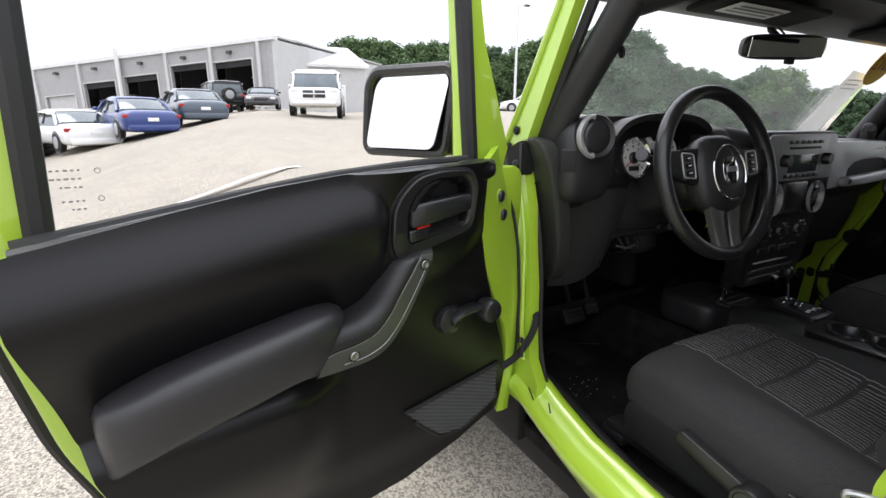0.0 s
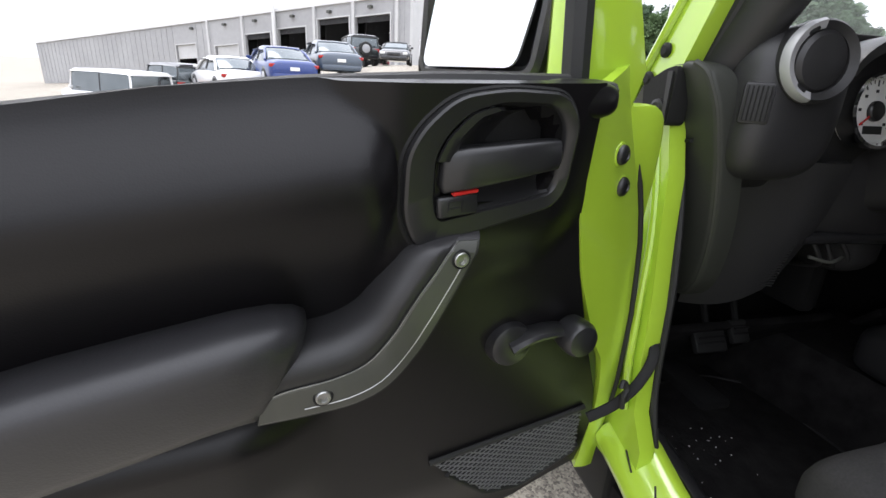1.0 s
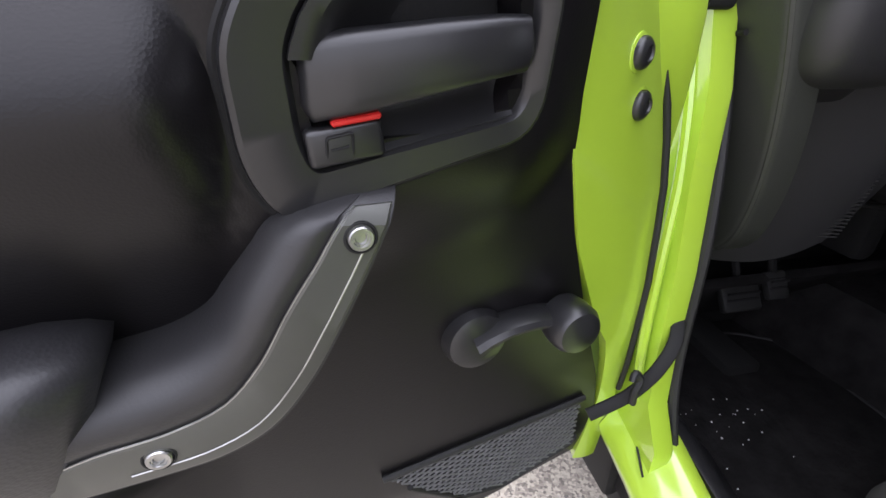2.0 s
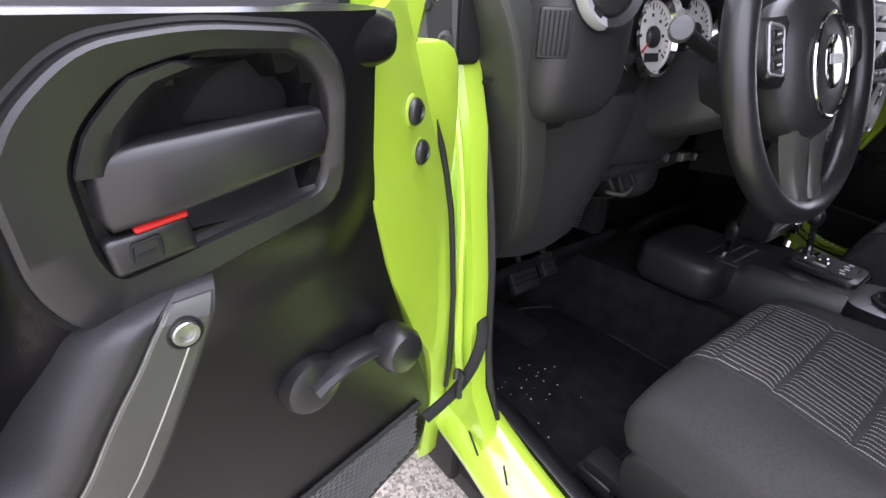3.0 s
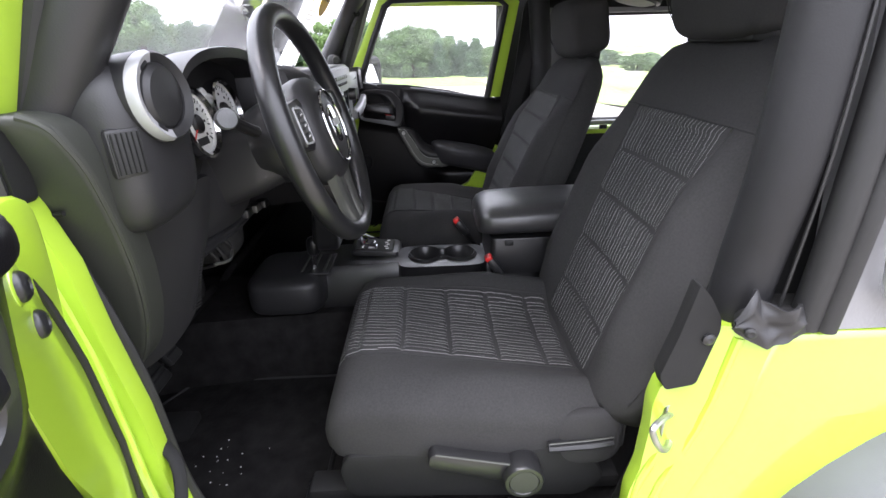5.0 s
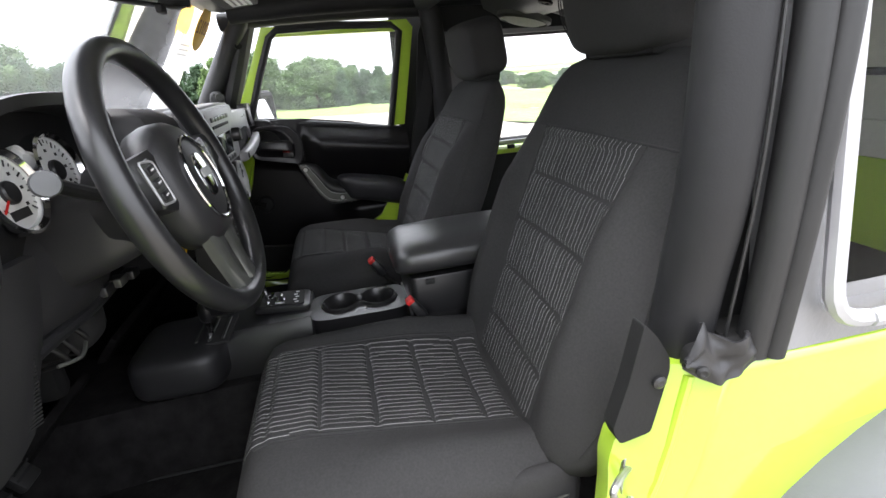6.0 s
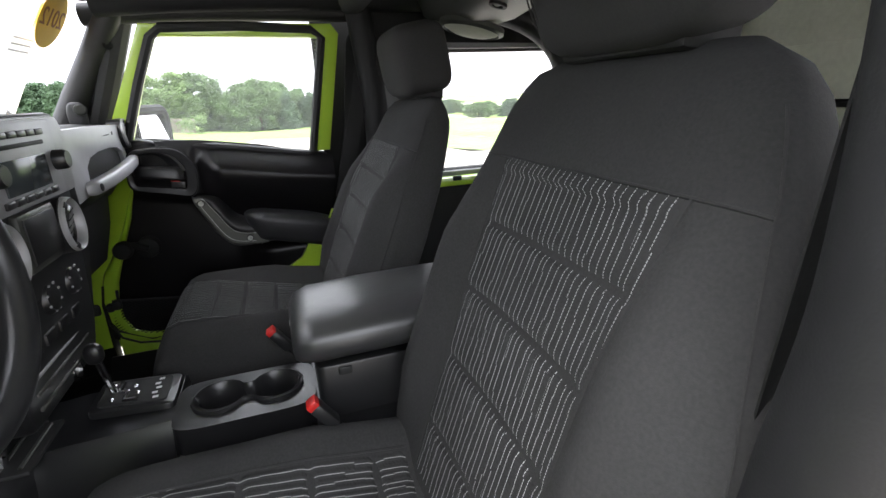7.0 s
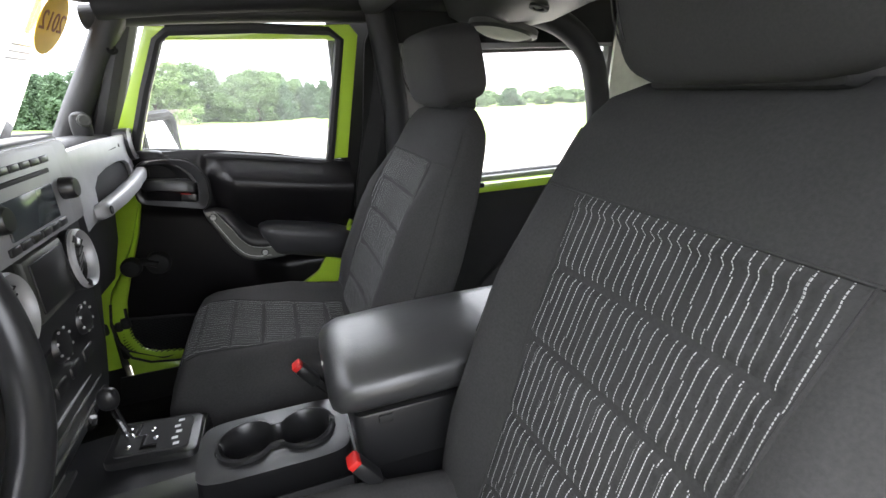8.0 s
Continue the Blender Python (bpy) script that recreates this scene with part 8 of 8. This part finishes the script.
# ---------------------------------------------------------------- parked vehicles
def vehicle(kind, m_paint, at, heading, label, category="car"):
    """A parked vehicle; its front looks along its own +y."""
    L, Wd, H, zb, nose, tail, belt = {"sedan": (4.8, 1.84, 1.46, 0.22, 1.25, 0.85, 0.98), "jeep": (4.2, 1.84, 1.85, 0.45, 1.25, 0.10, 1.20), "truck": (5.6, 2.0, 1.92, 0.40, 1.35, 2.0, 1.20), "roadster": (4.0, 1.75, 1.26, 0.20, 1.35, 1.15, 0.90), "van": (5.4, 2.0, 2.1, 0.35, 1.0, 0.05, 1.25)}[kind]
    th = thing("parked_vehicle", label, category, Matrix.Translation(at) @ Matrix.Rotation(heading, 4, "Z"), "vehicles on the lot")
    hl = L / 2
    boxy = kind in ("jeep", "van", "truck")

    def ring(y, w, z0, z1, e):
        return [Vector((w * pw(math.cos(q), e), y, (z0 + z1) / 2 + (z1 - z0) / 2 * pw(math.sin(q), e))) for q in (2 * math.pi * k / 24 for k in range(24))]
    hood = belt - (0.10 if not boxy else 0.04)
    rows = [(-hl, 0.42, zb + 0.15, belt - 0.16), (-hl + 0.06, 0.47, zb + 0.05, belt - 0.06), (-hl + 0.3, 0.495, zb, belt - 0.01), (-hl + tail + 0.1, 0.5, zb, belt), (0, 0.5, zb, belt), (hl - nose, 0.5, zb, belt - 0.01), (hl - nose * 0.5, 0.495, zb, hood), (hl - 0.2, 0.48, zb, hood - (0.08 if not boxy else 0.02)), (hl - 0.04, 0.44, zb + 0.08, hood - (0.22 if not boxy else 0.08)), (hl, 0.40, zb + 0.16, hood - (0.30 if not boxy else 0.14))]
    part("body", loft([ring(y, Wd * k, a, b, 0.32 if boxy else 0.42) for y, k, a, b in rows]), m_paint, th, sharp=50)
    c0, c1 = -hl + tail, hl - nose
    sl = 0.12 if boxy else 0.55
    if kind == "roadster":
        c1 -= 0.1
    gl = [(c0, 0.44, belt + 0.03), (c0 + (0.06 if boxy else 0.72), 0.43 if boxy else 0.385, H - 0.04), (c1 - sl * 1.25, 0.43 if boxy else 0.385, H - 0.04), (c1 + 0.05, 0.44, belt + 0.03)]
    (ya, ka, za), (yb, kb, zb1), (yc, kc, zc), (yd, kd, zd) = gl

    def cab(y, k, z, grow=0.0, low=belt - 0.10):
        w = Wd * k
        return [Vector((-Wd * 0.475 - grow, y, low)), Vector((-w - grow, y, max(low + 0.01, z - 0.10))), Vector((-w * 0.86, y, z + grow)), Vector((0, y, z + 0.02 + grow)), Vector((w * 0.86, y, z + grow)), Vector((w + grow, y, max(low + 0.01, z - 0.10))), Vector((Wd * 0.475 + grow, y, low))]
    mid = (yb + yc) / 2
    part("cabin_glass", loft([cab(ya, ka, za), cab(lerp(ya, yb, 0.55), lerp(ka, kb, 0.5), lerp(za, zb1, 0.62)), cab(yb, kb, zb1), cab(mid, kb, H - 0.01), cab(yc, kc, zc), cab(lerp(yc, yd, 0.5), lerp(kc, kd, 0.5), lerp(zc, zd, 0.45)), cab(yd, kd, zd)]), M_CARGLASS, th, "car glass with a greyed-in sky reflection", sharp=40)
    rw = Wd * kb
    soft = kind == "roadster"
    part("roof", loft([[p for p in cab(y, k, z, 0.012, z - 0.11)] for y, k, z in ((yb - 0.10, kb, zb1 - 0.035), (yb, kb, zb1), (mid, kb, H - 0.01), (yc, kc, zc), (yc + 0.08, kc, zc - 0.03))]), P_BLACK if soft or kind == "jeep" else m_paint, th, sharp=40)
    for s in (-1, 1):
        for (y1, k1, z1), (y2, k2, z2) in ((gl[0], gl[1]), (gl[3], gl[2])):
            part("roof_post", tube([Vector((s * Wd * 0.47, y1, z1 - 0.08)), Vector((s * Wd * (k1 + k2) / 2, (y1 + y2) / 2, lerp(z1, z2, 0.5))), Vector((s * Wd * k2, y2, z2 - 0.08))], 0.045, 6), P_BLACK if soft else m_paint, th)
        ym = (gl[1][0] + gl[2][0]) / 2
        part("door_post", tube([Vector((s * Wd * 0.468, ym, belt - 0.03)), Vector((s * rw, ym, H - 0.12))], 0.03, 6), P_BLACK, th)
        part("tail_lamp", box((s * Wd * 0.40, -hl + 0.06, belt - 0.22), (Wd * 0.19, 0.10, 0.12 if not boxy else 0.20), 0.03), M_TAIL, th)
        part("headlight", box((s * Wd * 0.36, hl - 0.05, hood - (0.22 if not boxy else 0.16)), (Wd * 0.15, 0.10, 0.13), 0.03), M_LAMP, th)
        part("door_mirror", box((s * (Wd * 0.5 + 0.06), c1 - 0.25, belt + 0.06), (0.16, 0.08, 0.12), 0.03), m_paint, th)
        for y in (-hl + 0.95, hl - 0.90):
            wr = 0.33 if not boxy else 0.39
            w_ = part("wheel", lathe([(wr * 0.6, -0.10), (wr * 0.92, -0.11), (wr, -0.08), (wr, 0.08), (wr * 0.92, 0.11), (wr * 0.6, 0.11)], 24, facing((s * (Wd * 0.5 - 0.09), y, wr), (s, 0, 0))), M_RUBBER, th)
            part("rim", lathe([(wr * 0.64, 0), (wr * 0.62, 0.02), (wr * 0.2, 0.03), (0.001, 0.03)], 18, facing((s * (Wd * 0.5 + 0.015), y, wr), (s, 0, 0))), M_SILVER, w_)
            part("wheel_arch", lathe([(wr * 1.18, -0.02), (wr * 1.18, 0.012), (wr * 1.0, 0.012)], 24, facing((s * (Wd * 0.5 - 0.01), y, wr), (s, 0, 0)), caps=False), P_BLACK, th)
    part("rear_bumper", box((0, -hl + 0.03, zb + 0.16), (Wd * 0.86, 0.16, 0.22), 0.06), m_paint if not boxy else P_BLACK, th)
    part("front_bumper", box((0, hl - 0.03, zb + 0.14), (Wd * 0.84, 0.16, 0.20), 0.06), M_CHROME if kind == "truck" else (m_paint if not boxy else P_BLACK), th)
    part("grille", box((0, hl - 0.02, hood - 0.27), (Wd * 0.42, 0.10, 0.20 if not boxy else 0.28), 0.03), P_BLACK, th)
    if kind == "truck":
        part("grille_bar", box((0, hl + 0.035, hood - 0.27), (Wd * 0.44, 0.03, 0.05), 0.01), M_CHROME, th)
        part("grille_bar", box((0, hl + 0.035, hood - 0.27), (0.06, 0.03, 0.30), 0.01), M_CHROME, th)
        part("cargo_bed", box((0, -hl + 1.0, belt - 0.02), (Wd * 0.86, 1.8, 0.06), 0.02), P_BLACK, th)
    if kind == "jeep":
        sw_ = part("spare_wheel", lathe([(0.24, -0.11), (0.36, -0.12), (0.39, -0.09), (0.39, 0.09), (0.36, 0.12), (0.24, 0.11)], 28, facing((0, -hl - 0.12, 1.05), (0, -1, 0))), M_RUBBER, th)
        part("spare_rim", lathe([(0.25, 0), (0.24, 0.03), (0.08, 0.05), (0.001, 0.05)], 20, facing((0, -hl - 0.22, 1.05), (0, -1, 0))), M_SILVER, sw_)
    part("plate_bar", box((0, -hl - 0.012, belt - 0.33), (0.34, 0.02, 0.12), 0.005), M_PAPER, th)
    return th


def park(kind, m, az, d, turn, label, category="car", lift=0.0):
    """turn: degrees by which the vehicle looks to the left of the line of sight."""
    p = at_angle(az, d)
    p.z = land(p.x, p.y) + lift
    return vehicle(kind, m, p, radians(-az + turn), label, category)


park("sedan", P_WHITE, -9.3, 23.0, 17, "white sedan parked tail first on the lot")
park("sedan", P_BLUE, -4.2, 22.0, 14, "deep blue sedan parked tail first on the lot")
park("sedan", P_GREY, 1.0, 23.5, 12, "slate grey sedan parked tail first on the lot")
park("jeep", P_DARK, 3.8, 34.0, 14, "dark boxy off-road car with a spare wheel")
park("roadster", P_BLACK, 8.1, 31.0, 176, "black convertible facing the lot with its soft top up")
park("truck", P_WHITE, 14.0, 22.5, 176, "white pickup truck with a chrome bumper", "pickup truck")
park("jeep", P_DARK, -14.2, 27.0, 26, "dark green boxy off-road car with a spare wheel")
park("van", P_WHITE, -19.3, 26.5, 30, "white cargo van on the lot", "van")
park("sedan", P_RED, -23.8, 34.0, 50, "dark red sedan on the lot")
park("jeep", P_DARK, -28.5, 32.0, 70, "dark green boxy car seen from its side")
park("sedan", P_WHITE, -3.2, 35.0, 30, "white sedan in the second row")
park("sedan", P_BLACK, -7.8, 36.0, 30, "black sedan in the second row")
vehicle("jeep", P_WHITE, wp(9.2, -4.0, 1.0), math.atan2(-WN.x, WN.y), "white car raised in a service bay")
vehicle("sedan", P_RED, wp(3.2, -3.0, -0.5), math.atan2(-WN.x, WN.y), "red car inside a service bay")
park("sedan", P_WHITE, 38.0, 40.0, 90, "white car beyond the hedge of the lot")
